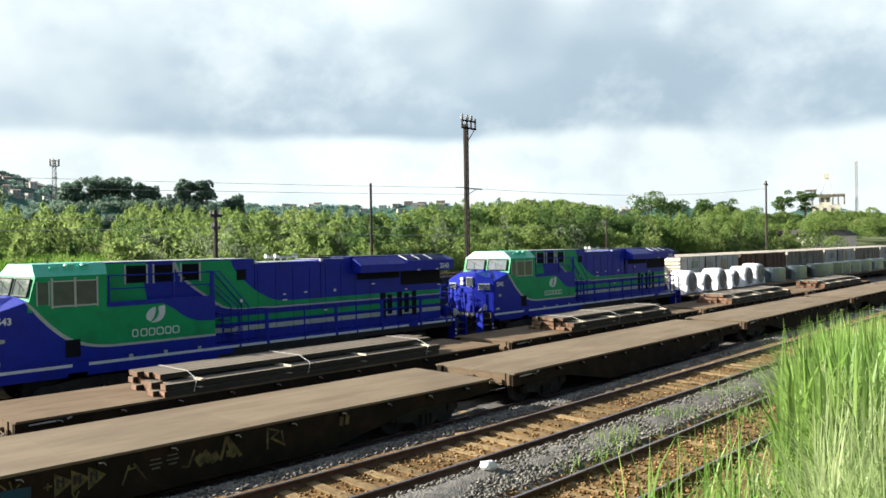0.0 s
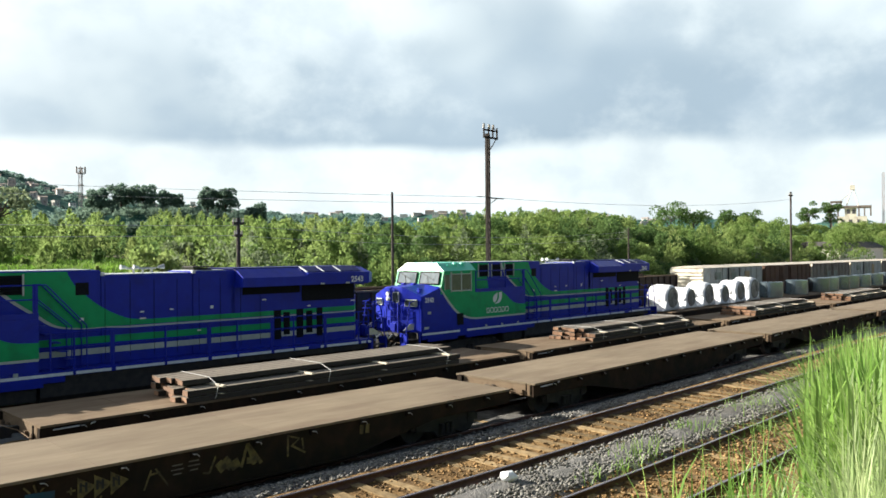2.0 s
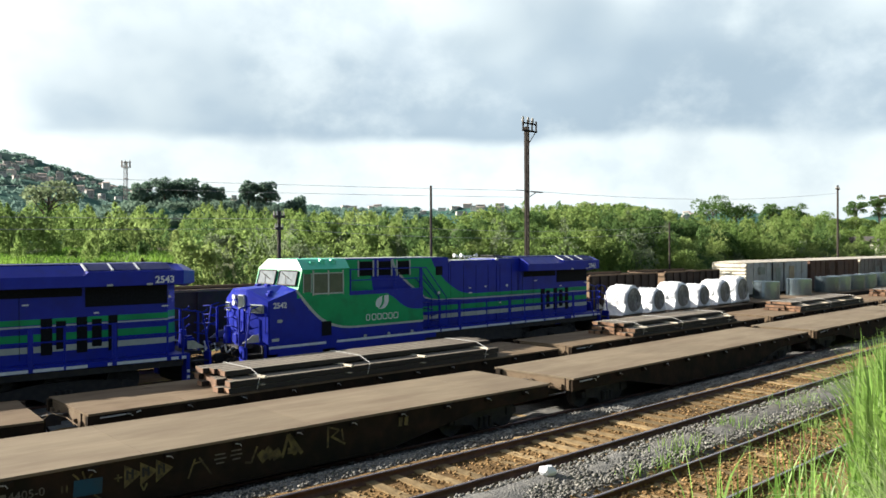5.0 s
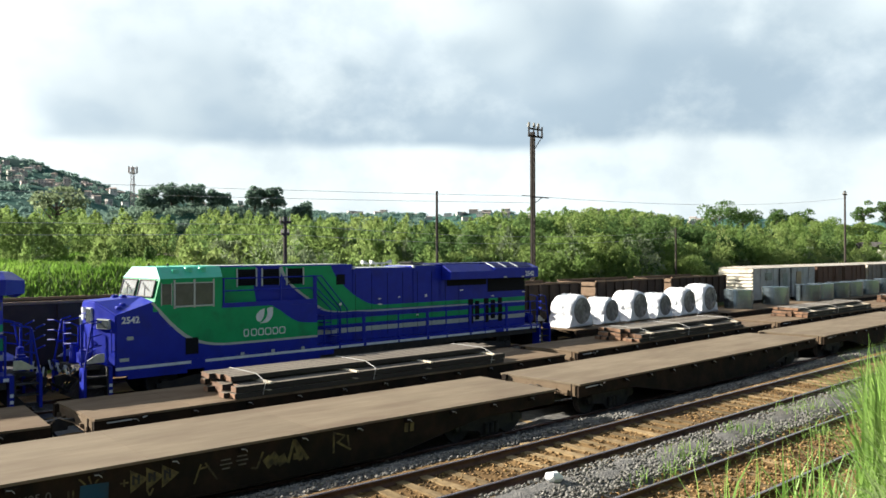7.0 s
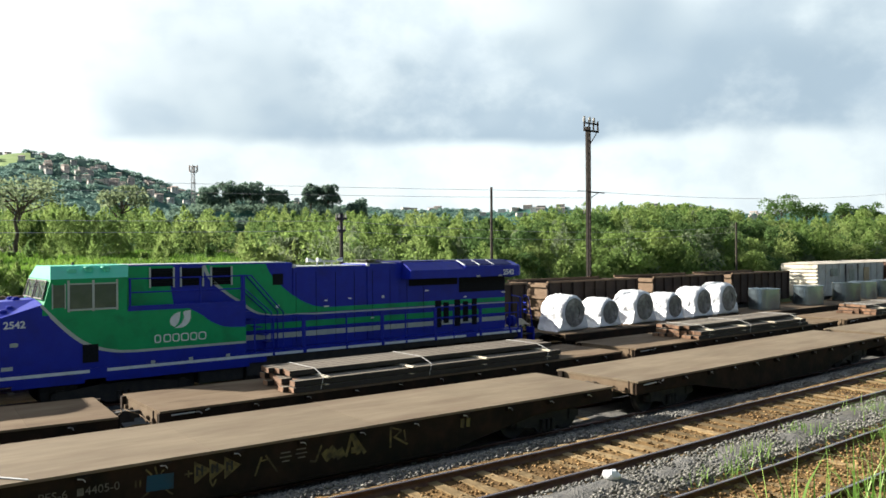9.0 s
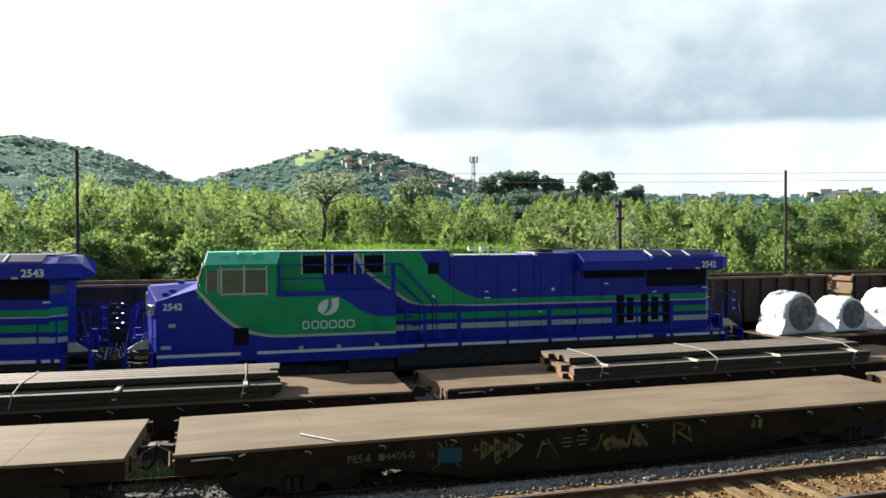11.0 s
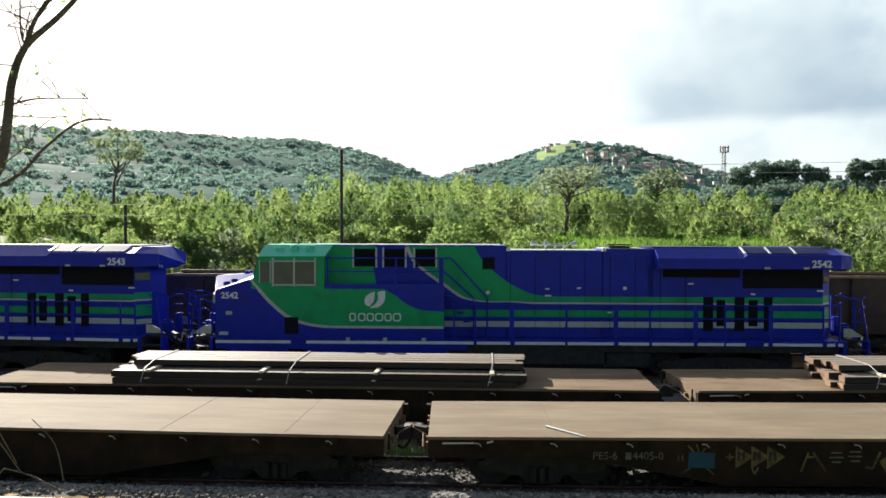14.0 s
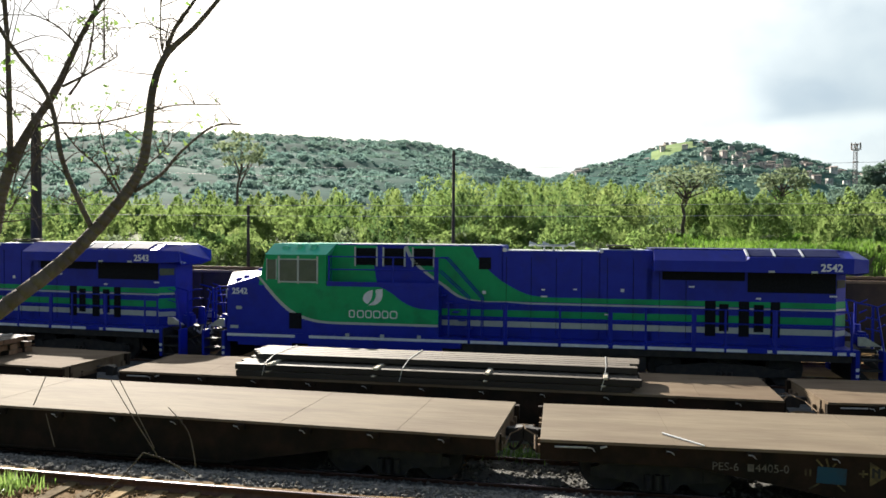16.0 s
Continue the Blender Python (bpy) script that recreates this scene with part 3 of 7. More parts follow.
def coupler(parent, x, s, z=0.92):
    """A drawbar with its knuckle, a thin uncoupling rod across it and a hanging air hose."""
    bm = bmesh.new()
    box(bm, min(x, x + s * 0.42), max(x, x + s * 0.42), -0.07, 0.07, z - 0.09, z + 0.07, bevel=0.015)
    prism(bm, [(x + s * 0.36, z - 0.15), (x + s * 0.58, z - 0.15), (x + s * 0.62, z + 0.08), (x + s * 0.36, z + 0.12)], -0.15, 0.02)
    prism(bm, [(x + s * 0.36, z - 0.13), (x + s * 0.52, z - 0.13), (x + s * 0.50, z + 0.10), (x + s * 0.36, z + 0.10)], 0.03, 0.13)
    c = part("coupler", bm, M_BLACK, parent)
    bm = bmesh.new()
    pts = curve_pts([(x + s * 0.05, 0.35, z - 0.06), (x + s * 0.30, 0.38, z - 0.16), (x + s * 0.50, 0.32, z - 0.42), (x + s * 0.62, 0.22, z - 0.36)], 4)
    rings = []
    for k, q in enumerate(pts):
        way = (Vector(pts[min(k + 1, len(pts) - 1)]) - Vector(pts[max(k - 1, 0)])).normalized()
        u = way.orthogonal().normalized() if not rings else (u - way * u.dot(way)).normalized()
        v = way.cross(u)
        rings.append([tuple(Vector(q) + (u * math.cos(i * math.tau / 6) + v * math.sin(i * math.tau / 6)) * 0.028) for i in range(6)])
    loft(bm, rings)
    part("air_hose", bm, M_BLACK, c)
    bm = bmesh.new()
    pts = [(x + s * 0.10, -1.05, z - 0.04), (x + s * 0.12, -0.35, z + 0.03), (x + s * 0.30, -0.22, z + 0.10), (x + s * 0.34, 0.05, z + 0.12), (x + s * 0.14, 0.30, z + 0.05)]
    for a, b in zip(pts, pts[1:]):
        rod(bm, a, b, 0.013, n=5)
    part("uncoupling_rod", bm, M_DECK2, c)
    return c


def flat_wagon(label, m_deck, length=16.0, half=1.43, deck=1.16, group="", pockets=12):
    w = empty("flat_wagon", label, "flat wagon", group)
    h = length / 2
    # deck in plates with narrow seams
    rng = random.Random(int(length * 100) + pockets)
    cuts = [-h, -h * 0.72, -h * 0.30, h * 0.12, h * 0.50, h * 0.78, h]
    for a, b in zip(cuts, cuts[1:]):
        bm = bmesh.new()
        box(bm, a + 0.0007, b - 0.0007, -half, half, deck - 0.05, deck + rng.uniform(-0.002, 0.002), bevel=0.004)
        part("deck_plate", bm, m_deck, w)
    # fish-bellied side sills
    for s in (-1, 1):
        bm = bmesh.new()
        y0, y1 = s * (half - 0.05), s * (half - 0.13)
        prism(bm, [(-h, deck - 0.055), (-h, deck - 0.36), (-h + 2.6, deck - 0.38), (-h + 5.0, deck - 0.80), (h - 5.0, deck - 0.80), (h - 2.6, deck - 0.38), (h, deck - 0.36), (h, deck - 0.055)], min(y0, y1), max(y0, y1))
        box(bm, -h + 5.0, h - 5.0, min(s * (half - 0.01), s * (half - 0.13)), max(s * (half - 0.01), s * (half - 0.13)), deck - 0.83, deck - 0.795)
        part("side_sill", bm, M_RUST, w)
        for k in range(pockets):
            x = -h + 0.9 + (length - 1.8) * k / (pockets - 1)
            bm = bmesh.new()
            y = s * (half - 0.05)
            o = s * (half + 0.05)
            box(bm, x - 0.11, x + 0.11, min(y, o), max(y, o), deck - 0.17, deck - 0.06, bevel=0.012)
            box(bm, x - 0.05, x + 0.05, min(o, o + s * 0.02), max(o, o + s * 0.02), deck - 0.15, deck - 0.08)
            part("stake_pocket", bm, M_RUST, w)
            if s < 0:
                bm = bmesh.new()
                rod(bm, (x - 0.10, o - 0.012, deck - 0.09), (x - 0.02, o - 0.016, deck - 0.10), 0.009, n=5)
                rod(bm, (x - 0.02, o - 0.016, deck - 0.10), (x + 0.02, o - 0.014, deck - 0.15), 0.009, n=5)
                part("rope_hook", bm, M_STRAP, w)
        bm = bmesh.new()
        y = s * (half + 0.012)
        rod(bm, (-h + 0.25, y, deck - 0.11), (-h + 1.0, y, deck - 0.10), 0.018)
        rod(bm, (-h + 1.0, y, deck - 0.10), (-h + 1.12, y, deck - 0.07), 0.018)
        part("grab_iron", bm, M_STRAP, w)
    bm = bmesh.new()
    box(bm, -h + 0.3, h - 0.3, -0.32, 0.32, deck - 0.62, deck - 0.06)
    for k in range(9):
        x = -h + 0.8 + (length - 1.6) * k / 8
        box(bm, x - 0.06, x + 0.06, -half + 0.14, half - 0.14, deck - 0.30, deck - 0.055)
    part("centre_sill", bm, M_BLACK, w)
    for s in (-1, 1):
        bm = bmesh.new()
        box(bm, min(s * h, s * (h - 0.10)), max(s * h, s * (h - 0.10)), -half + 0.13, half - 0.13, deck - 0.36, deck - 0.056, bevel=0.015)
        for k in (-1.0, -0.6, 0.6, 1.0):
            box(bm, min(s * h, s * (h + 0.07)), max(s * h, s * (h + 0.07)), k - 0.05, k + 0.05, deck - 0.34, deck - 0.2)
        part("end_sill", bm, M_DECK2, w)
        bm = bmesh.new()
        rod(bm, (s * (h + 0.06), -half + 0.25, deck - 0.30), (s * (h + 0.06), -half + 0.25, deck - 0.01), 0.02)
        part("uncoupling_lever", bm, M_RUST, w)
        bm = bmesh.new()
        box(bm, min(s * (h + 0.005), s * (h + 0.10)), max(s * (h + 0.005), s * (h + 0.10)), half - 0.30, half - 0.16, deck - 0.3, deck - 0.01)
        part("brake_stand", bm, M_RUST, w)
        coupler(w, s * h, s, deck - 0.24)
        bogie(w, s * (h - 2.0), (-0.87, 0.87))
    return w


W_LABEL = "empty brown flat wagon with worn dusty deck and rusty fish-bellied sills"
first = flat_wagon(W_LABEL, M_DECK, 16.05, group="row of empty flat wagons")
first.matrix_basis = on_line(line_w, -8.3, 5.8)
for x in (8.35, 25.35, 42.3, 59.25, 76.2, 93.2):
    copy_thing(first, on_line(line_w, x, 5.8))

sfirst = flat_wagon("brown flat wagon loaded with stacked steel beams", M_DECK2, 15.65, 1.38, group="row of loaded flat wagons", pockets=11)
sfirst.matrix_basis = on_line(line_s, -19.2, 5.6)
S_AT = (-19.2, -2.15, 14.22, 30.65, 47.25, 63.85)
for x in S_AT[1:]:
    copy_thing(sfirst, on_line(line_s, x, 5.6))


# stacks of steel beams on the second row
def beam_mesh(length, w, h, seed):
    rng = random.Random(seed)
    bm = bmesh.new()
    box(bm, -length / 2, length / 2, -w / 2, w / 2, 0, h, bevel=0.006)
    me = bpy.data.meshes.new("steel_beam")
    bmesh.ops.recalc_face_normals(bm, faces=bm.faces)
    for f in bm.faces:
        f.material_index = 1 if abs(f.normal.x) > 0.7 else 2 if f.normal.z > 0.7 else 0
    bm.to_mesh(me)
    bm.free()
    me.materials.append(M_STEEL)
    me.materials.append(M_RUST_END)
    me.materials.append(M_STEEL_TOP)
    return me


def stack(cx, length, layers, seed, near=-1.33):
    """Layers of beams, each (count, height, inset at the near side, start shift), on the deck of a loaded wagon."""
    rng = random.Random(seed)
    frame_m = on_line(line_s, cx[0], 5.6)
    z = 1.168
    shape = {}
    for li, (count, h, inset, shift, gap) in enumerate(layers):
        w = 0.27
        for k in range(count):
            L = length + rng.choice((-0.3, -0.15, 0, 0.1))
            key = (round(L, 2), h)
            if key not in shape:
                shape[key] = beam_mesh(L, w, h, 3)
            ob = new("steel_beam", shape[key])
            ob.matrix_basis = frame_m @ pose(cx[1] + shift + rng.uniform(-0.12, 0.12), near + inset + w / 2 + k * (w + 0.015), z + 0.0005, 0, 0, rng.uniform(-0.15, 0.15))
            tagged(ob, "long square rusty steel beam in a strapped stack", "steel beam", "stack of steel beams")
        z += h
        if gap:
            for k in range(4):
                bm = bmesh.new()
                box(bm, -0.05, 0.05, -0.12, (count) * (w + 0.015) + 0.02, 0, gap, bevel=0.008)
                ob = finish("dunnage_block", bm, M_WOOD)
                ob.matrix_basis = frame_m @ pose(cx[1] + shift - length / 2 + 0.9 + k * (length - 1.6) / 3, near + inset, z + 0.001)
                tagged(ob, "pale wooden spacer between layers of steel beams", "dunnage", "dunnage under the beams")
            z += gap
    n0, n1 = layers[0][0], layers[-1][0]
    for sx in (-length / 2 + 0.75, -0.6, length / 2 - 0.75):
        bm = bmesh.new()
        top_y0 = near + layers[-1][2] - 0.02
        top_y1 = top_y0 + n1 * 0.285 + 0.02
        lo_y0, lo_y1 = near - 0.03, near + n0 * 0.285 + 0.02
        pts = [(lo_y0, 1.2), (lo_y0 - 0.005, z * 0.55 + 0.6), (top_y0, z + 0.012), (top_y1, z + 0.012), (lo_y1, 1.2)]
        for (ya, za), (yb, zb) in zip(pts, pts[1:]):
            d = Vector((0, yb - ya, zb - za)).normalized() * 0.01
            loft(bm, [[(sx - 0.009 + (za - 1.2) * 0.25, ya, za), (sx + 0.009 + (za - 1.2) * 0.25, ya, za), (sx + 0.009 + (za - 1.2) * 0.25, ya - d.z, za + d.y + 0.004), (sx - 0.009 + (za - 1.2) * 0.25, ya - d.z, za + d.y + 0.004)],
                      [(sx - 0.009 + (zb - 1.2) * 0.25, yb, zb), (sx + 0.009 + (zb - 1.2) * 0.25, yb, zb), (sx + 0.009 + (zb - 1.2) * 0.25, yb - d.z, zb + d.y + 0.004), (sx - 0.009 + (zb - 1.2) * 0.25, yb - d.z, zb + d.y + 0.004)]])
        ob = finish("strap", bm, M_STRAP)
        ob.matrix_basis = frame_m @ pose(cx[1] + layers[0][3], 0, 0)
        tagged(ob, "pale strap holding the stacked steel beams", "strap", "straps round the beams")


LAY = ((7, 0.125, 0.0, 0.0, 0.02), (7, 0.14, 0.0, 0.05, 0.05), (5, 0.13, 0.52, 0.15, 0.0))
SHIFT = {-19.2: 0.3, -2.15: 0.0, 14.22: 0.18, 30.65: 0.4, 47.25: 0.3, 63.85: 0.3}
for i, x in enumerate(S_AT):
    stack((x, SHIFT[x]), 9.5 if i != 3 else 8.7, LAY, 20 + i)


# graffiti and lettering on the near side of two wagons
def bars_on(parent, pts, m, name, y):
    for (xa, za), (xb, zb), w in pts:
        bm = bmesh.new()
        d = Vector((xb - xa, 0, zb - za)).normalized()
        n = Vector((-d.z, 0, d.x)) * w / 2
        a, b = Vector((xa, y, za)), Vector((xb, y, zb))
        q = [a - n, b - n, b + n, a + n]
        loft(bm, [[tuple(p) for p in q], [tuple(p + Vector((0, 0.004, 0))) for p in q]])
        part(name, bm, m, parent)


marked = [o for o in scene.objects if o.name.startswith("flat_wagon") and abs(o.location.x - 8.35) < 0.1 and o.parent is None][0]
YS = -1.43 + 0.05 - 0.006
lettering("PES-6", 0.19, M_GRAFW, marked, (-5.19, YS, 0.77), name="wagon_mark")
bars_on(marked, [((-4.62, 0.83), (-4.52, 0.83), 0.12)], M_GRAFW, "worn_digit", YS)
lettering("4405-0", 0.19, M_GRAFW, marked, (-4.50, YS, 0.77), name="wagon_mark")
bm = bmesh.new()
prism(bm, [(-3.55, 0.64), (-3.09, 0.62), (-3.08, 0.89), (-3.53, 0.91)], YS - 0.003, YS)
part("blue_patch", bm, M_GRAFB, marked)
bars_on(marked, [((-3.66, 0.53), (-3.50, 0.63), 0.03), ((-3.22, 0.62), (-3.10, 0.52), 0.03), ((-3.45, 0.91), (-3.55, 1.02), 0.03), ((-3.36, 0.91), (-3.40, 1.04), 0.03), ((-3.30, 0.91), (-3.18, 1.05), 0.03),
                 ((-3.71, 0.74), (-3.71, 0.86), 0.03), ((-3.64, 0.74), (-3.64, 0.86), 0.03)], M_GRAF, "graffiti_ray", YS)
bars_on(marked, [((-2.90, 0.82), (-2.76, 0.82), 0.03), ((-2.83, 0.76), (-2.83, 0.88), 0.03)], M_GRAF, "graffiti_ray", YS)
for k in range(3):
    bm = bmesh.new()
    x = -2.73 + 0.27 * k
    prism(bm, [(x, 0.62), (x + 0.31, 0.83), (x, 1.02)], YS - 0.003 - 0.003 * k, YS)
    part("yellow_arrow", bm, M_GRAF, marked)
    bars_on(marked, [((x + 0.05, 0.76), (x + 0.05, 0.92), 0.04), ((x + 0.14, 0.76), (x + 0.14, 0.92), 0.04), ((x + 0.05, 0.90), (x + 0.14, 0.84), 0.03)], M_BLACK, "arrow_mark", YS - 0.004 - 0.003 * k)
bars_on(marked, [((-2.45, 0.64), (-2.40, 0.52), 0.03), ((-2.40, 0.52), (-2.34, 0.64), 0.03),
                 ((-1.61, 0.57), (-1.48, 0.90), 0.035), ((-1.40, 0.91), (-1.17, 0.57), 0.035), ((-1.50, 0.82), (-1.32, 0.84), 0.03),
                 ((-0.50, 0.66), (-0.38, 0.63), 0.04), ((-0.38, 0.63), (-0.25, 0.92), 0.04), ((-0.20, 0.80), (-0.08, 0.62), 0.16), ((-0.08, 0.84), (0.08, 0.66), 0.17), ((0.06, 0.66), (0.24, 0.74), 0.18),
                 ((0.28, 0.61), (0.42, 1.05), 0.06), ((0.42, 1.05), (0.56, 0.62), 0.08), ((0.45, 1.0), (0.72, 0.62), 0.08), ((0.40, 0.72), (0.62, 0.70), 0.12),
                 ((1.32, 0.63), (1.33, 1.06), 0.045), ((1.33, 1.04), (1.60, 0.95), 0.035), ((1.60, 0.95), (1.40, 0.82), 0.035), ((1.42, 0.83), (1.74, 0.64), 0.045), ((1.66, 0.95), (1.70, 0.72), 0.04),
                 ((3.18, 0.78), (3.20, 1.0), 0.10), ((3.34, 0.78), (3.36, 1.0), 0.10)], M_GRAF, "graffiti_stroke", YS)
bars_on(marked, [((-1.10, 0.90), (-0.90, 0.90), 0.025), ((-1.12, 0.82), (-0.88, 0.82), 0.025), ((-1.08, 0.74), (-0.92, 0.74), 0.025), ((-0.78, 0.92), (-0.58, 0.92), 0.025), ((-0.80, 0.84), (-0.56, 0.84), 0.025), ((-0.76, 0.76), (-0.60, 0.76), 0.025)], M_GRAFW, "faded_line", YS)
bm = bmesh.new()
rod(bm, (-5.91, -0.73, 1.182), (-5.32, -1.43, 1.176), 0.02, 0.013)
ob = finish("white_stick", bm, M_WHITE)
ob.matrix_basis = marked.matrix_basis.copy()
tagged(ob, "thin white stick lying on the wagon deck", "stick")


# standing gondolas and boxcars on the far track
def gondola(label, length, top, half=1.45, group="standing gondolas"):
    g = empty("gondola_wagon", label, "gondola wagon", group)
    h = length / 2
    bm = bmesh.new()
    box(bm, -h, h, -half, half, 0.95, 1.10)
    part("floor", bm, M_GOND, g)
    for s in (-1, 1):
        bm = bmesh.new()
        box(bm, -h, h, min(s * half, s * (half - 0.05)), max(s * half, s * (half - 0.05)), 1.10, top)
        part("side_wall", bm, M_GOND, g)
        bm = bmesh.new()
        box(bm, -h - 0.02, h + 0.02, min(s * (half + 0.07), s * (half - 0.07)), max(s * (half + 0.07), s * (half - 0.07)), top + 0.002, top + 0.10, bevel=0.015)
        part("top_lip", bm, M_GOND_SUN, g)
        for k in range(9):
            x = -h + 0.15 + (length - 0.3) * k / 8
            bm = bmesh.new()
            box(bm, x - 0.07, x + 0.07, min(s * half, s * (half + 0.10)), max(s * half, s * (half + 0.10)), 0.95, top - 0.003, bevel=0.015)
            part("side_post", bm, M_GOND, g)
        bm = bmesh.new()
        xe = s * h
        box(bm, min(xe, xe - s * 0.05), max(xe, xe - s * 0.05), -half + 0.05, half - 0.05, 1.10, top)
        for z in (1.5, 2.1, 2.7):
            box(bm, min(xe, xe + s * 0.10), max(xe, xe + s * 0.10), -half, half, z - 0.08, z + 0.08, bevel=0.02)
        # only the end towards the sun takes the lightened colour
        part("end_wall", bm, M_GOND_SUN if s < 0 else M_GOND, g)
        bogie(g, s * (h - 1.9), (-0.87, 0.87))
        coupler(g, s * h, s)
    bm = bmesh.new()
    box(bm, -h, h, -0.3, 0.3, 0.6, 0.95)
    part("centre_sill", bm, M_BLACK, g)
    return g


g0 = gondola("long dark brown open gondola with a top lip coloured sunlit", 14.2, 3.0)
g0.matrix_basis = on_line(line_g, -47.9, 5)
for x in (-32.8, -17.7, -2.5, 12.68):
    copy_thing(g0, on_line(line_g, x, 5))
g1 = gondola("short brown gondola standing behind the train", 7.6, 2.86)
g1.matrix_basis = on_line(line_g, 25.1, 1.9)
for x in (34.2, 43.3, 51.9):
    copy_thing(g1, on_line(line_g, x, 1.9))
bm = bmesh.new()
box(bm, -3.7, -2.55, -1.475, -1.452, 1.45, 2.8)
part("side_panel", bm, M_GRAF, g1, "dull yellow panel")


def boxcar(label, m_side, length=11.8, top=3.45, half=1.42):
    b = empty("boxcar", label, "boxcar", "standing boxcars")
    h = length / 2
    bm = bmesh.new()
    box(bm, -h, h, -half, half, 0.85, top - 0.12)
    part("body", bm, m_side, b)
    bm = bmesh.new()
    loft(bm, [[(x, -half - 0.06, top - 0.12), (x, -half * 0.55, top - 0.02), (x, 0, top + 0.05), (x, half * 0.55, top - 0.02), (x, half + 0.06, top - 0.12), (x, 0, top - 0.14)] for x in (-h - 0.08, h + 0.08)])
    part("roof", bm, M_BOXROOF, b)
    for k in range(11):
        x = -h + 0.08 + (length - 0.16) * k / 10
        for s in (-1,):
            bm = bmesh.new()
            box(bm, x - 0.04, x + 0.04, s * half - 0.05, s * half, 0.85, top - 0.16)
            part("side_rib", bm, m_side, b)
    bm = bmesh.new()
    box(bm, -h - 0.02, -h - 0.003, -half, half, 0.9, top - 0.16)
    part("end_panel", bm, M_BOXW if m_side is not M_BOXB else M_BOXB, b)
    for z in np.arange(1.05, top - 0.25, 0.27):
        bm = bmesh.new()
        box(bm, -h - 0.11, -h - 0.021, -half + 0.03, half - 0.03, z, z + 0.14, bevel=0.03)
        part("end_rib", bm, M_BOXW if m_side is not M_BOXB else M_BOXB, b)
    if m_side is M_BOXG:
        # one sliding door, and hatches with faded paint
        bm = bmesh.new()
        box(bm, -1.3, 0.75, -half - 0.09, -half - 0.052, 0.95, top - 0.26)
        d = part("door", bm, m_side, b)
        for xe in (-1.36, 0.76):
            bm = bmesh.new()
            box(bm, xe, xe + 0.07, -half - 0.12, -half - 0.052, 0.92, top - 0.2)
            part("door_post", bm, M_BLACK, b)
        for xd, z0, z1, wide, m_hatch in ((-3.3, 2.35, 2.95, 0.62, M_BOXHATCH), (2.5, 1.75, 2.95, 0.5, M_BOXTAN)):
            bm = bmesh.new()
            box(bm, xd - wide, xd + wide, -half - 0.075, -half - 0.052, z0, z1)
            part("hatch", bm, m_hatch, b)
        bm = bmesh.new()
        box(bm, -0.75, 0.2, -half - 0.11, -half - 0.092, 1.7, 2.85)
        part("door_panel", bm, M_BOXHATCH, d)
    for xd in () if m_side is M_BOXG else (-1.2, 1.0):
        bm = bmesh.new()
        box(bm, xd - 0.75, xd + 0.75, -half - 0.09, -half - 0.052, 0.95, top - 0.3)
        d = part("door", bm, m_side, b)
        bm = bmesh.new()
        box(bm, xd - 0.5, xd + 0.5, -half - 0.11, -half - 0.092, 1.9, 2.5)
        part("door_panel", bm, M_BOXHATCH if m_side is M_BOXD else m_side, d)
    for s in (-1, 1):
        bogie(b, s * (h - 1.7), (-0.87, 0.87))
        coupler(b, s * h, s)
    bm = bmesh.new()
    box(bm, -h, h, -0.3, 0.3, 0.55, 0.85)
    part("centre_sill", bm, M_BLACK, b)
    return b


bx = boxcar("old boxcar with a cream ribbed end and grey doors", M_BOXG)
bx.matrix_basis = on_line(line_g, 66.1, 4.2)
bb = boxcar("dark brown boxcar with a dusty roof", M_BOXB)
bb.matrix_basis = on_line(line_g, 78.6, 4.2)
bd = boxcar("grey-brown boxcar with a dusty pale roof", M_BOXD)
bd.matrix_basis = on_line(line_g, 91.1, 4.2)
for x, kind in ((103.6, bx), (116.1, bd), (128.6, bx), (141.1, bd), (153.6, bx)):
    copy_thing(kind, on_line(line_g, x, 4.2))

# ---- locomotives ----
LOCO = 19.44


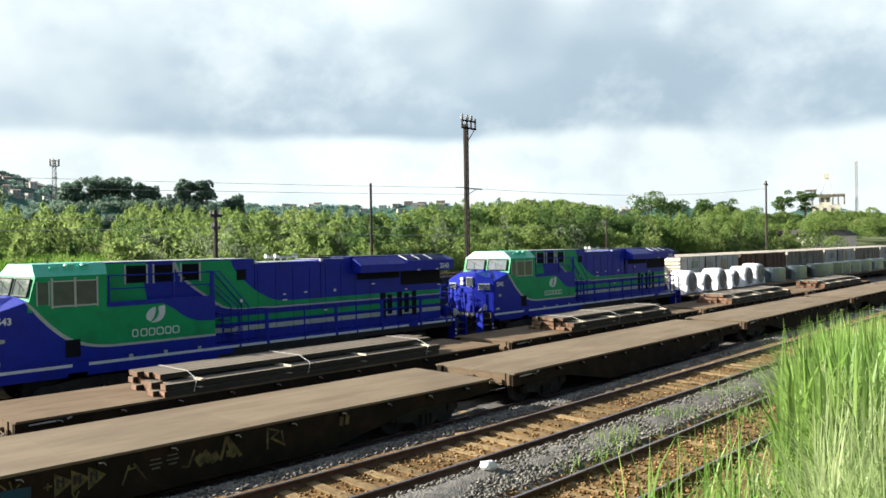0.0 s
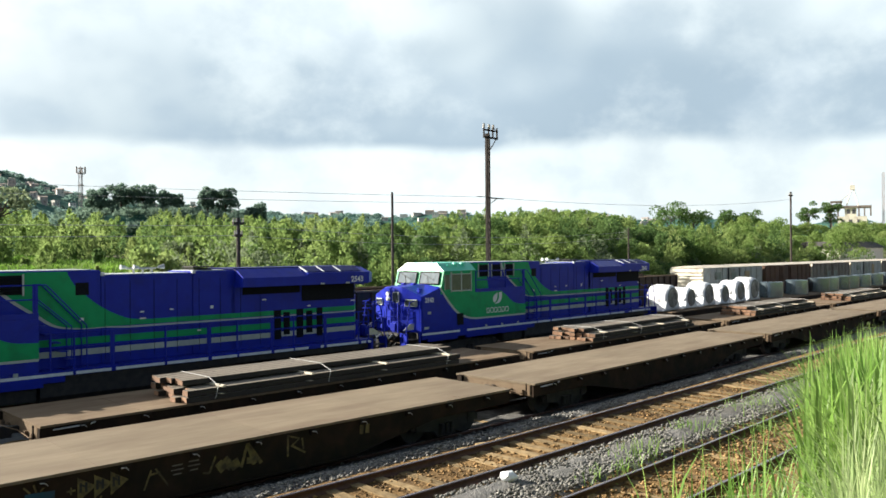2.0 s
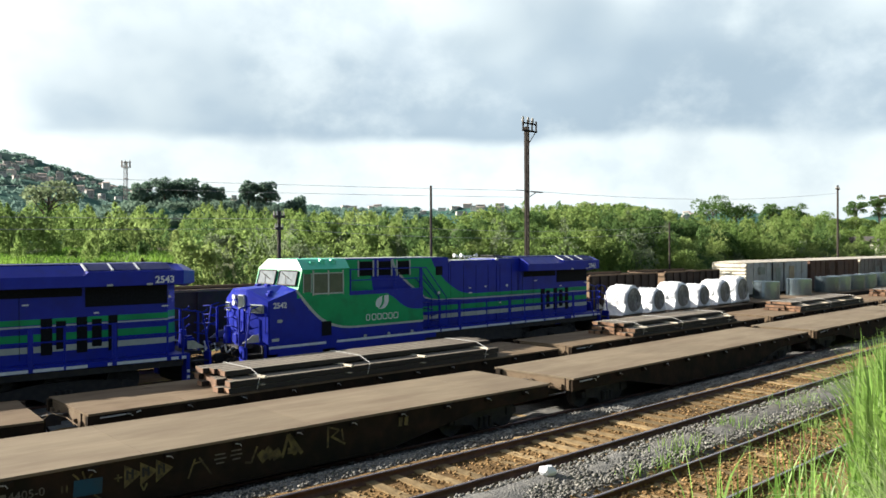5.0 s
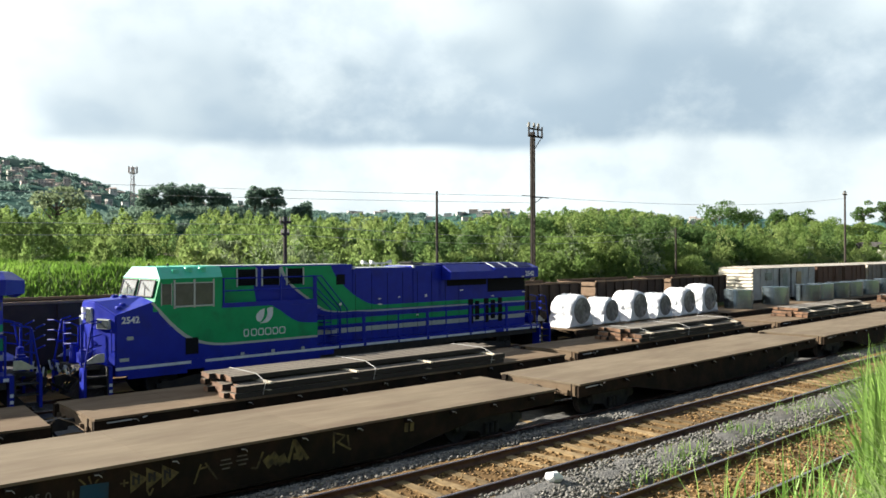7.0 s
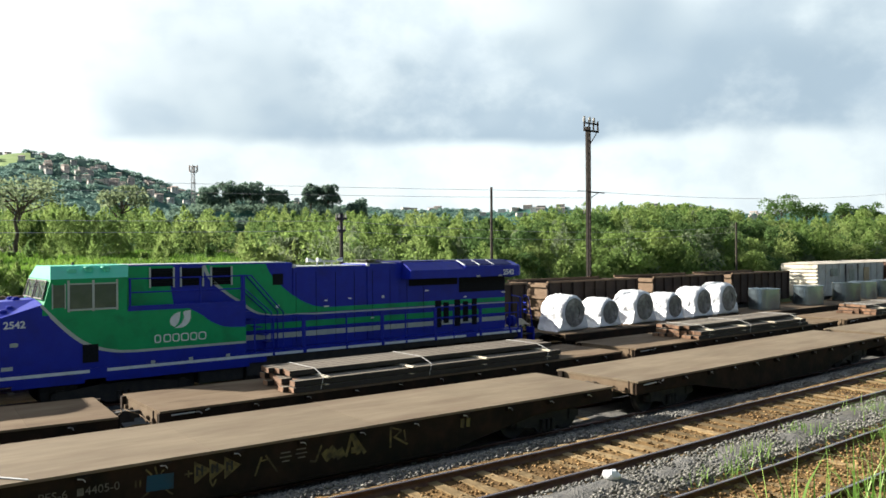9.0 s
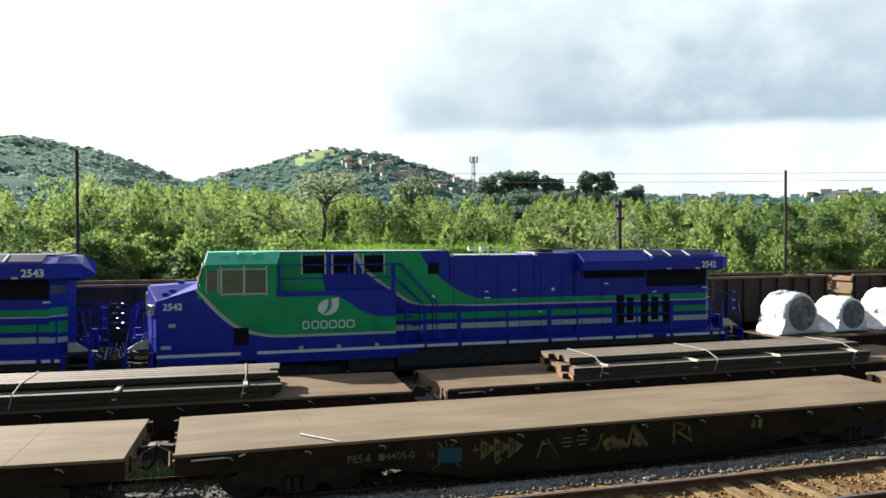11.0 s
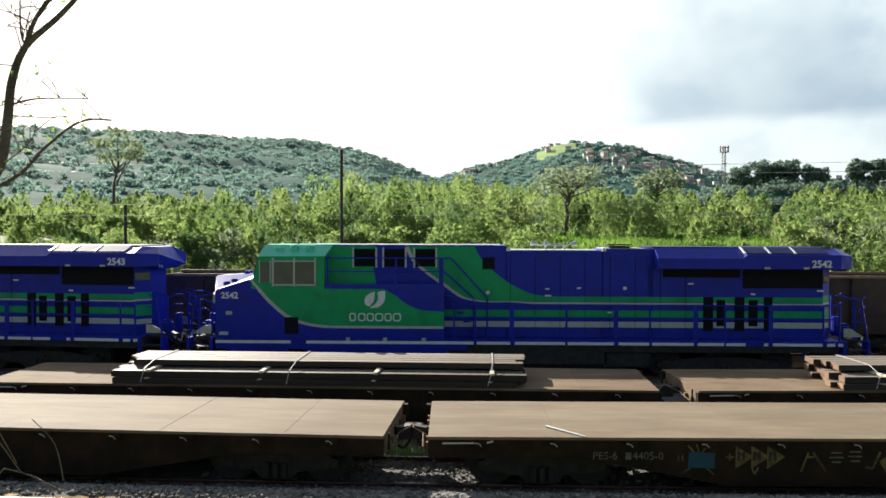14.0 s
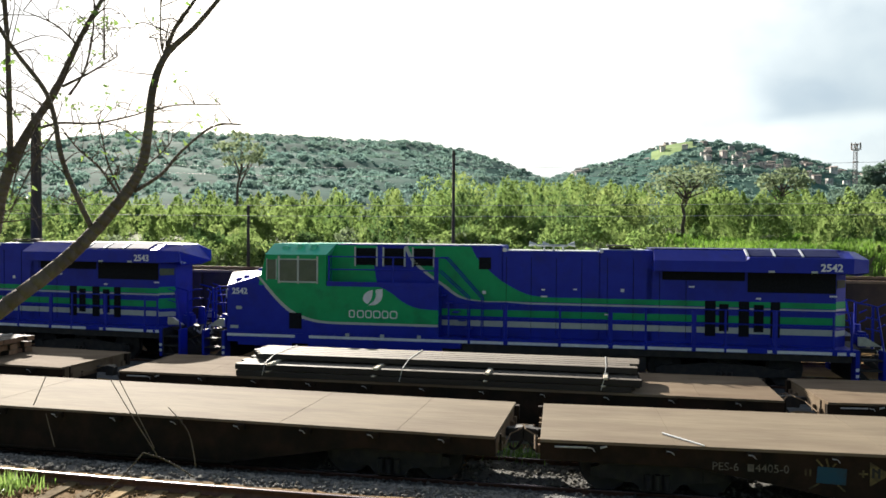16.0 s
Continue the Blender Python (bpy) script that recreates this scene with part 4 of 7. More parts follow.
def locomotive(number):
    """Nose towards -x. u runs from the nose along the side, so x = u - LOCO / 2."""
    lo = empty("locomotive", "blue and green diesel locomotive with grey swoosh lines, rolling", "locomotive", "moving train")
    X = lambda u: u - LOCO / 2
    P = lambda pts: [(X(u), z) for u, z in pts]
    HW, HH = 1.47, 0.93
    # underframe and walkway
    bm = bmesh.new()
    box(bm, X(0.12), X(7.95), -HW, HW, 1.02, 1.36, bevel=0.02)
    box(bm, X(7.96), X(LOCO - 0.02), -HW, HW, 1.19, 1.36, bevel=0.02)
    part("underframe", bm, M_BLUE, lo)
    bm = bmesh.new()
    box(bm, X(7.97), X(LOCO - 0.1), -HW + 0.12, HW - 0.12, 0.98, 1.188)
    part("frame_beam", bm, M_BLACK, lo)
    for a, b in ((0.5, 2.35), (2.94, 7.35)):
        bm = bmesh.new()
        box(bm, X(a), X(b), -HW + 0.02, -HW + 0.10, 0.92, 1.02)
        part("skirt", bm, M_BLUE, lo)
    for a, b in ((0.10, 2.48), (2.94, 8.16), (8.23, 9.28), (9.40, 10.96), (11.03, 12.46), (12.58, 13.53), (13.60, 14.88), (14.99, 15.80), (15.85, 16.45), (16.99, 17.14), (17.26, 18.77), (18.89, 19.15), (19.23, 19.39)):
        bm = bmesh.new()
        box(bm, X(a + 0.02), X(b), -HW - 0.004, -HW, 1.205, 1.295)
        part("white_stripe", bm, M_WHITE, lo)
    # low nose: a flat front between angled corner plates, its top falling from a raised middle to the corners
    bm = bmesh.new()
    plan = [(0.12, -HW, 2.86), (-0.16, -0.50, 3.24), (-0.16, 0.50, 3.24), (0.12, HW, 2.86), (1.26, HW, 3.21), (1.26, 0.50, 3.33), (1.26, -0.50, 3.33), (1.26, -HW, 3.21)]
    lower = [bm.verts.new((X(u), y, 1.36)) for u, y, _ in plan]
    upper = [bm.verts.new((X(u), y, z)) for u, y, z in plan]
    for k in range(8):
        bm.faces.new((lower[k], lower[(k + 1) % 8], upper[(k + 1) % 8], upper[k]))
    for q in ((0, 1, 6, 7), (1, 2, 5, 6), (2, 3, 4, 5)):
        bm.faces.new([upper[k] for k in q])
    bm.faces.new(lower[::-1])
    rim = [e for e in bm.edges if {v for v in e.verts} <= set(upper[:4]) or (e.verts[0].co.xy - e.verts[1].co.xy).length < 0.01 and e.verts[0].co.x < X(0.2)]
    bmesh.ops.bevel(bm, geom=rim, offset=0.035, segments=2, affect="EDGES")
    nose = part("nose", bm, M_BLUE, lo)
    bm = bmesh.new()
    box(bm, X(-0.205), X(-0.158), -0.36, 0.30, 1.45, 2.62, bevel=0.02)
    door = part("nose_door", bm, M_BLUE, lo)
    bm = bmesh.new()
    for z in (1.62, 2.30):
        rod(bm, (X(-0.22), 0.27, z), (X(-0.22), 0.27, z + 0.2), 0.025)
    rod(bm, (X(-0.25), -0.28, 1.9), (X(-0.25), -0.28, 2.15), 0.018)
    part("door_hinge", bm, M_BLUE, door)
    # lamp boxes: one beside the door's head, a number box on each corner plate, a pair of headlamps in the middle
    turn = math.degrees(math.atan2(0.28, 0.97))
    for y, z, w, h, a in ((-0.20, 2.80, 0.20, 0.24, 0), (-0.98, 2.58, 0.30, 0.15, turn), (0.98, 2.58, 0.30, 0.15, -turn)):
        u = -0.16 + max(abs(y) - 0.5, 0) * 0.289
        for nm, m, d0, d1, k in (("headlight_box", M_GREY, 0.0, 0.07, 0.0), ("lens", M_GLASS, 0.071, 0.08, 0.035)):
            bm = bmesh.new()
            box(bm, -d1, -d0, -w + k, w - k, -h + k, h - k, bevel=0.012 if not k else 0.0)
            if nm == "lens":
                ln = part(nm, bm, m, holder)
            else:
                holder = part(nm, bm, m, lo, "pale framed lamp box")
                holder.matrix_basis = pose(X(u), y, z, 0, 0, a)
    bm = bmesh.new()
    for z in (2.74, 2.95):
        rod(bm, (X(-0.25), 0.28, z), (X(-0.15), 0.28, z), 0.10, 0.09, 12)
    part("headlamp", bm, M_WHITE, lo)
    bm = bmesh.new()
    box(bm, X(-0.19), X(-0.162), -0.4, 0.1, 2.50, 2.54)
    part("nose_step", bm, M_WHITE, lo)
    for u, y, z in ((0.55, -0.85, 3.09), (0.36, -1.05, 3.01), (0.75, 0.3, 3.29), (0.8, -0.25, 3.30)):
        bm = bmesh.new()
        box(bm, X(u - 0.09), X(u + 0.09), y - 0.12, y + 0.12, z - 0.02, z + 0.09, bevel=0.03)
        part("nose_fitting", bm, M_BLUE, lo)
    for y, lean in ((-1.42, 0.02), (-0.62, -0.12), (0.62, -0.12)):
        bm = bmesh.new()
        u = 0.02 if abs(y) > 1 else -0.26
        rod(bm, (X(u), y, 1.75), (X(u), y, 2.45), 0.018)
        for z in (1.78, 2.42):
            rod(bm, (X(u), y, z), (X(u + 0.12), y, z), 0.015)
        part("grab_rail", bm, M_BLUE, lo)
    # lower side plating from the nose back past the cab
    bm = bmesh.new()
    box(bm, X(1.24), X(7.24), -HW, HW, 1.355, 2.91, bevel=0.015)
    part("side_plating", bm, M_BLUE, lo)
    # cab
    bm = bmesh.new()
    rr = lambda u, zs, zt, w=HW: [(X(u), -w, 2.90), (X(u), w, 2.90), (X(u), w, zs), (X(u), 0.95, zt), (X(u), -0.95, zt), (X(u), -w, zs)]
    f0 = [(X(1.22), -HW, 2.90), (X(1.22), HW, 2.90), (X(1.48), HW, 3.90), (X(1.58), 0.95, 4.24), (X(1.58), -0.95, 4.24), (X(1.48), -HW, 3.90)]
    loft(bm, [f0, rr(3.53, 3.91, 4.26)])
    part("cab", bm, M_GREEN, lo)
    bm = bmesh.new()
    loft(bm, [[(X(1.46), -HW - 0.012, 3.90), (X(1.46), HW + 0.012, 3.90), (X(1.57), 0.96, 4.26), (X(1.57), -0.96, 4.26)],
              [(X(3.55), -HW - 0.012, 3.915), (X(3.55), HW + 0.012, 3.915), (X(3.72), 0.96, 4.275), (X(3.72), -0.96, 4.275)]])
    roof = part("cab_roof", bm, M_MINT, lo, "mint green cab roof")
    for u in (2.55, 3.02):
        bm = bmesh.new()
        rod(bm, (X(u), -1.16, 4.08), (X(u), -1.16, 4.19), 0.10, 0.10, n=12)
        rod(bm, (X(u), -1.16, 4.20), (X(u), -1.16, 4.25), 0.15, 0.13, n=12)
        part("roof_vent", bm, M_MINT, roof)
    bm = bmesh.new()
    box(bm, X(1.95), X(2.2), -1.26, -1.06, 4.02, 4.18, bevel=0.03)
    part("roof_hatch", bm, M_MINT, roof)
    bm = bmesh.new()
    rod(bm, (X(2.4), 0.1, 4.27), (X(2.4), 0.1, 4.36), 0.05, 0.03, 8)
    part("antenna", bm, M_BLACK, roof)
    # windscreens, leaning with the cab front
    for y0, y1 in ((-1.30, -0.12), (0.12, 1.30)):
        bm = bmesh.new()
        q = [(X(1.322), y0, 3.34), (X(1.322), y1, 3.34), (X(1.452), y1 * 0.98, 3.84), (X(1.452), y0 * 0.98, 3.84)]
        loft(bm, [q, [(x - 0.03, y, z + 0.008) for x, y, z in q]])
        ws = part("windscreen", bm, M_SCREEN, lo)
        bm = bmesh.new()
        rim = [Vector((x - 0.035, y, z + 0.01)) for x, y, z in q]
        for a, b in zip(rim, rim[1:] + rim[:1]):
            rod(bm, a, b, 0.022)
        part("rubber_seal", bm, M_BLACK, ws)
        bm = bmesh.new()
        rod(bm, rim[0].lerp(rim[1], 0.5), rim[0].lerp(rim[2], 0.62), 0.012, n=4)
        rod(bm, rim[0].lerp(rim[2], 0.35) + Vector((-0.02, -0.12, 0)), rim[0].lerp(rim[2], 0.85) + Vector((-0.02, 0, 0)), 0.012, n=4)
        part("wiper", bm, M_BLACK, ws)
    # side windows with pale frames
    for a, b, z0, z1 in ((1.53, 1.83, 3.10, 3.74), (1.96, 2.56, 3.05, 3.74), (2.62, 3.22, 3.05, 3.74)):
        for s in (-1, 1):
            bm = bmesh.new()
            box(bm, X(a), X(b), min(s * (HW + 0.002), s * (HW + 0.012)), max(s * (HW + 0.002), s * (HW + 0.012)), z0, z1)
            part("side_window", bm, M_GLASS, lo)
    bm = bmesh.new()
    for a, b, z0, z1 in ((1.90, 1.96, 2.97, 3.86), (3.22, 3.27, 2.97, 3.86), (2.56, 2.62, 2.97, 3.86), (1.90, 3.27, 3.00, 3.05), (1.90, 3.27, 3.74, 3.775), (1.50, 1.53, 3.07, 3.77), (1.83, 1.86, 3.07, 3.77)):
        box(bm, X(a), X(b), -HW - 0.022, -HW - 0.001, z0, z1)
    part("window_frame", bm, M_GREY, lo)
    # long hood in steps, with the radiator overhang at the rear
    bm = bmesh.new()
    box(bm, X(3.50), X(9.19), -HH, HH, 1.36, 4.25, bevel=0.03)
    part("hood_front", bm, M_BLUE, lo)
    bm = bmesh.new()
    box(bm, X(9.17), X(12.20), -HH, HH, 1.36, 4.09, bevel=0.03)
    part("hood_middle", bm, M_BLUE, lo)
    bm = bmesh.new()
    box(bm, X(12.18), X(13.8), -HH, HH, 1.36, 4.15, bevel=0.03)
    part("hood_engine", bm, M_BLUE, lo)
    bm = bmesh.new()
    c = 0.42
    loft(bm, [[(X(13.6), -HH, z), (X(13.6), HH, z), (X(19.0), HH, z), (X(19.38), HH - c, z), (X(19.38), -HH + c, z), (X(19.0), -HH, z)] for z in (1.36, 3.6)])
    part("hood_rear", bm, M_BLUE, lo)
    bm = bmesh.new()
    # the overhang: a leaning front end, a crease along the side, then a lower shelf with panelled screens behind
    sec = lambda u0, u1, shelf=0.0: [(X(u0), -HW - 0.02, 3.56), (X(u0 + 0.02), -HW - 0.02, 3.88 + shelf), (X(u1), -0.95, 4.19), (X(u1), 0.95, 4.19), (X(u0 + 0.02), HW + 0.02, 3.88 + shelf), (X(u0), HW + 0.02, 3.56), (X(u0), 0.9, 3.54), (X(u0), -0.9, 3.54)]
    loft(bm, [sec(13.76, 13.80), sec(16.34, 16.34), sec(16.46, 16.46, 0.11), sec(19.30, 19.30, 0.11), [(X(19.86), -0.98, 3.58), (X(19.86), -0.98, 3.95), (X(19.62), -0.5, 4.17), (X(19.62), 0.5, 4.17), (X(19.86), 0.98, 3.95), (X(19.86), 0.98, 3.58), (X(19.7), 0.6, 3.45), (X(19.7), -0.6, 3.45)]])
    rad = part("radiator_overhang", bm, M_BLUE, lo)
    for a, b in ((16.48, 17.15), (17.23, 17.92), (18.00, 18.95)):
        bm = bmesh.new()
        loft(bm, [[(X(u), -HW + 0.05, 4.022), (X(u), -0.95, 4.205), (X(u), -0.95, 4.225), (X(u), -HW + 0.05, 4.042)] for u in (a, b)])
        part("roof_grille", bm, M_ROOF, rad, "pale blue roof panel")
    for a in (16.40, 17.15, 17.92):
        bm = bmesh.new()
        loft(bm, [[(X(u), -HW + 0.03, 4.02), (X(u), -0.94, 4.205), (X(u), -0.94, 4.24), (X(u), -HW + 0.03, 4.055)] for u in (a, a + 0.06)])
        part("roof_strip", bm, M_WHITE, rad)
    bm = bmesh.new()
    box(bm, X(13.7), X(19.2), -0.93, 0.93, 4.192, 4.225, bevel=0.01)
    part("roof_panel", bm, M_ROOF, rad)
    # roof gear
    # hood tops coloured pale to stand in for reflected sun and sky
    bm = bmesh.new()
    for a, b, z in ((9.25, 10.7, 4.092), (10.76, 12.12, 4.092), (3.75, 9.0, 4.252), (12.25, 13.55, 4.152)):
        box(bm, X(a), X(b), -0.74, 0.74, z, z + 0.02)
    part("roof_walk", bm, M_GREY, lo)
    bm = bmesh.new()
    for u in (10.45, 10.75, 11.05):
        rod(bm, (X(u), -0.35, 4.1), (X(u), -0.35, 4.28), 0.03)
    rod(bm, (X(10.2), -0.35, 4.27), (X(11.2), -0.35, 4.27), 0.035)
    for u, e in ((10.2, -0.22), (10.6, -0.2), (11.2, 0.22)):
        rod(bm, (X(u), -0.45, 4.30), (X(u + e), -0.45, 4.32), 0.03, 0.085, 10)
    part("horn", bm, M_ALU, lo)
    bm = bmesh.new()
    box(bm, X(12.45), X(13.15), -0.5, 0.25, 4.18, 4.23, bevel=0.02)
    box(bm, X(12.40), X(13.20), -0.55, 0.3, 4.26, 4.30, bevel=0.015)
    part("exhaust", bm, M_BLACK, lo)
    for u in (9.24, 12.24):
        bm = bmesh.new()
        box(bm, X(u - 0.06), X(u + 0.06), -HH - 0.02, -HH + 0.1, 4.07, 4.18, bevel=0.015)
        part("lifting_eye", bm, M_WHITE, lo)
    # grilles, dark intakes and a strip painted dark for shade under the overhang
    for a, b in ((4.38, 5.06), (5.33, 5.99), (6.31, 6.95)):
        bm = bmesh.new()
        box(bm, X(a), X(b), -HH - 0.006, -HH - 0.002, 3.58, 4.14)
        g = part("hood_grille", bm, M_GRILLE, lo, "dark louvred grille")
        bm = bmesh.new()
        for k in range(7):
            z = 3.62 + k * 0.075
            loft(bm, [[(X(u), -HH - 0.006, z), (X(u), -HH - 0.04, z - 0.015), (X(u), -HH - 0.04, z - 0.005), (X(u), -HH - 0.006, z + 0.02)] for u in (a + 0.03, b - 0.03)])
        part("slat", bm, M_GRILLE, g)
        for c0 in (a - 0.05, b):
            bm = bmesh.new()
            box(bm, X(c0), X(c0 + 0.05), -HH - 0.045, -HH, 3.55, 4.17)
            part("grille_frame", bm, M_GREY, g)
    # the strip from 14.06 and the next one's top are painted overhang shade
    for a, b, z0, z1 in ((8.43, 8.82, 3.50, 3.88), (14.06, 16.45, 3.27, 3.54), (16.53, 18.99, 2.94, 3.54), (2.29, 2.72, 1.50, 2.02)):
        bm = bmesh.new()
        y = -HW if a < 3 else -HH
        box(bm, X(a), X(b), y - 0.012, y - 0.003, z0, z1)
        part("dark_intake", bm, M_GRILLE, lo)
    for a, b, tall in ((15.32, 15.63, 1), (15.73, 16.00, 0), (16.29, 16.59, 1), (16.72, 17.00, 0), (17.19, 17.46, 1)):
        bm = bmesh.new()
        box(bm, X(a), X(b), -HH - 0.016, -HH - 0.008, 1.60 if tall else 1.75, 2.66 if tall else 2.57)
        v = part("door_vent", bm, M_GRILLE, lo)
        bm = bmesh.new()
        for k in range(9):
            z = 1.82 + k * 0.08
            box(bm, X(a + 0.03), X(b - 0.03), -HH - 0.028, -HH - 0.017, z, z + 0.03)
        part("slat", bm, M_GRILLE, v)
    for u in np.arange(9.3, 15.0, 0.78):
        bm = bmesh.new()
        box(bm, X(u), X(u + 0.015), -HH - 0.008, -HH, 1.5, 3.9)
        part("door_seam", bm, M_GRILLE, lo)
    # livery: green fields with grey edges on the lower side and on the hood
    low = flat([(1.26, 3.20), (1.53, 2.90), (1.88, 2.52), (2.28, 2.17), (2.65, 1.97), (3.1, 1.83), (3.6, 1.77), (4.4, 1.76), (7.23, 1.76)])
    blue_edge = flat([(5.37, 2.905), (5.75, 2.69), (6.10, 2.44), (6.55, 2.26), (7.23, 2.21)])
    bm = bmesh.new()
    prism(bm, P(low + blue_edge[::-1] + [(3.53, 2.905), (3.53, 2.96), (1.3, 3.20)]), -HW - 0.004, -HW + 0.001)
    part("green_field", bm, M_GREEN, lo)
    bm = bmesh.new()
    up = [(u + 0.004, z) for u, z in low]
    dn = [(u - 0.07 * (1 if z > 1.9 else (z - 1.75) / 0.15), z - 0.075 * (1 if u > 1.5 else 0.4)) for u, z in low]
    prism(bm, P(dn + up[::-1]), -HW - 0.006, -HW + 0.001)
    part("grey_swoosh", bm, M_GREY, lo)
    # hood fields
    y0, y1 = -HH - 0.004, -HH + 0.001
    bm = bmesh.new()
    prism(bm, P([(3.55, 2.92), (5.10, 2.92), (4.98, 3.6), (5.08, 4.22), (3.55, 4.22)]), y0, y1)
    part("green_field", bm, M_GREEN, lo)
    ledge = flat([(6.10, 4.22), (6.32, 3.80), (6.75, 3.40), (7.35, 2.98), (7.9, 2.62), (8.6, 2.50), (9.4, 2.50)])
    redge = flat([(8.18, 4.22), (8.37, 3.86), (8.76, 3.46), (9.27, 3.07), (9.95, 2.74), (10.6, 2.65)])
    bm = bmesh.new()
    prism(bm, P(ledge + [(19.0, 2.48), (19.0, 2.65)] + redge[::-1]), y0, y1)
    part("green_field", bm, M_GREEN, lo)
    bm = bmesh.new()
    sw = [(u - 0.11, z - 0.03) for u, z in ledge]
    prism(bm, P(sw + [(10.0, 2.42), (19.0, 2.40), (19.0, 2.46), (10.0, 2.48)] + [(u, z) for u, z in ledge[::-1]]), y0 - 0.002, y1)
    part("grey_swoosh", bm, M_GREY, lo)
    for z0, z1, m, nm in ((2.01, 2.22, M_GREEN, "green_band"), (1.69, 1.87, M_GREY, "grey_band")):
        bm = bmesh.new()
        prism(bm, P([(7.15, z0), (19.0, z0), (19.0, z1), (7.15, z1)]), y0, y1)
        part(nm, bm, m, lo)
    # rear corner bands
    for z0, z1, m in ((2.5, 2.7, M_GREEN), (2.43, 2.485, M_GREY), (1.95, 2.3, M_GREEN), (1.68, 1.84, M_GREY)):
        bm = bmesh.new()
        d = Vector((0.38, c - 0.0, 0)).normalized()
        a0, b0 = Vector((X(19.0), -HH, 0)), Vector((X(19.38), -HH + c, 0))
        n = Vector((d.y, -d.x, 0)) * 0.004
        loft(bm, [[tuple(a0 + n + Vector((0, 0, z))), tuple(b0 + n + Vector((0, 0, z))), tuple(b0 - n + Vector((0, 0, z))), tuple(a0 - n + Vector((0, 0, z)))] for z in (z0, z1)])
        part("rear_band", bm, m, lo)
    # the emblem: two leaf halves with a slit between, over a row of plain rounded shapes
    leaf_a = flat([(4.93, 2.36), (4.80, 2.44), (4.79, 2.60), (4.90, 2.74), (5.10, 2.82)], 5) + flat([(5.09, 2.66), (5.04, 2.50), (4.93, 2.36)], 5)[:-1]
    leaf_b = flat([(4.93, 2.32), (5.12, 2.45), (5.21, 2.63), (5.20, 2.81), (5.42, 2.85)], 5) + flat([(5.43, 2.64), (5.35, 2.46), (5.18, 2.34), (4.93, 2.32)], 5)[1:-1]
    for pts in (leaf_a, leaf_b):
        bm = bmesh.new()
        prism(bm, P(pts), -HW - 0.009, -HW)
        part("emblem", bm, M_WHITE, lo)
    for a, w in ((4.31, 0.20), (4.58, 0.23), (4.85, 0.22), (5.11, 0.25), (5.40, 0.22), (5.66, 0.25)):
        bm = bmesh.new()
        cu, cz, hw, hh = a + w / 2, 2.035, w / 2, 0.125
        rings = []
        for k in range(20):
            th = k * math.tau / 20
            cx, sz = math.cos(th), math.sin(th)
            q = (abs(cx) ** 4 + abs(sz) ** 4) ** -0.25
            rings.append([(X(cu + cx * q * (hw - d)), -HW - y, cz + sz * q * (hh - d)) for d, y in ((0, 0.001), (0, 0.009), (0.036, 0.009), (0.036, 0.001))])
        loft(bm, rings + rings[:1], caps=False)
        part("brand_bar", bm, M_WHITE, lo)
    bm = bmesh.new()
    box(bm, X(0.45), X(0.65), -HW - 0.006, -HW, 2.09, 2.20, bevel=0.02)
    part("small_badge", bm, M_GREY, lo)
    bm = bmesh.new()
    box(bm, X(0.24), X(0.52), -HW - 0.006, -HW, 1.46, 1.56)
    part("builder_plate", bm, M_GREY, lo)
    lettering(number, 0.27, M_WHITE, lo, (X(0.30), -HW - 0.005, 2.60), name="fleet_number", bold=0.008)
    lettering(number, 0.30, M_WHITE, lo, (X(18.42), -HW - 0.026, 3.62), name="fleet_number", bold=0.008)
    for u, z, w in ((10.41, 2.87, 0.12), (10.39, 2.66, 0.2), (11.39, 2.90, 0.12), (12.83, 2.87, 0.11), (14.84, 3.05, 0.17), (16.78, 2.73, 0.14), (12.35, 2.14, 0.13), (18.82, 2.84, 0.2), (8.55, 2.72, 0.11)):
        bm = bmesh.new()
        box(bm, X(u), X(u + w), -HH - 0.02, -HH - 0.009, z, z + (0.1 if w < 0.12 else 0.045))
        part("notice_plate", bm, M_WHITE, lo)
    for u in (4.2, 5.35, 6.55):
        bm = bmesh.new()
        box(bm, X(u), X(u + 0.13), -HW - 0.03, -HW - 0.002, 1.30, 1.40, bevel=0.01)
        part("lifting_lug", bm, M_GREY, lo)
    for u in (17.0, 18.17):
        bm = bmesh.new()
        box(bm, X(u), X(u + 0.17), -HW - 0.032, -HW - 0.021, 3.56, 3.62)
        part("eye_bolt", bm, M_GREY, lo)

    # handrails
    def railing(pts, posts, z_low, r=0.022):
        bm = bmesh.new()
        for a, b in zip(pts, pts[1:]):
            rod(bm, a, b, r)
        part("handrail", bm, M_BLUE, lo)
        for (x, y, z) in posts:
            bm = bmesh.new()
            rod(bm, (x, y, z_low), (x, y, z), r * 1.5)
            part("handrail_post", bm, M_BLUE, lo)

    ye = -HW + 0.04
    us = (7.55, 8.21, 9.33, 11.01, 12.52, 13.56, 14.95, 15.84, 17.22, 18.81, 19.3)
    for z in (2.44, 2.03):
        railing([(X(7.55), ye, z), (X(19.3), ye, z)], [(X(u), ye, 2.44) for u in us] if z > 2.2 else [], 1.36)
    for u in (9.33, 12.52, 14.95, 17.22):
        bm = bmesh.new()
        box(bm, X(u) - 0.07, X(u) + 0.07, ye - 0.02, ye + 0.02, 1.36, 2.46)
        part("wide_post", bm, M_BLUE, lo)
    for z in (3.86, 3.45):
        railing([(X(3.58), ye, z), (X(7.2), ye, z)], [(X(u), ye, 3.86) for u in (3.62, 5.75, 7.15)] if z > 3.6 else [], 2.91)
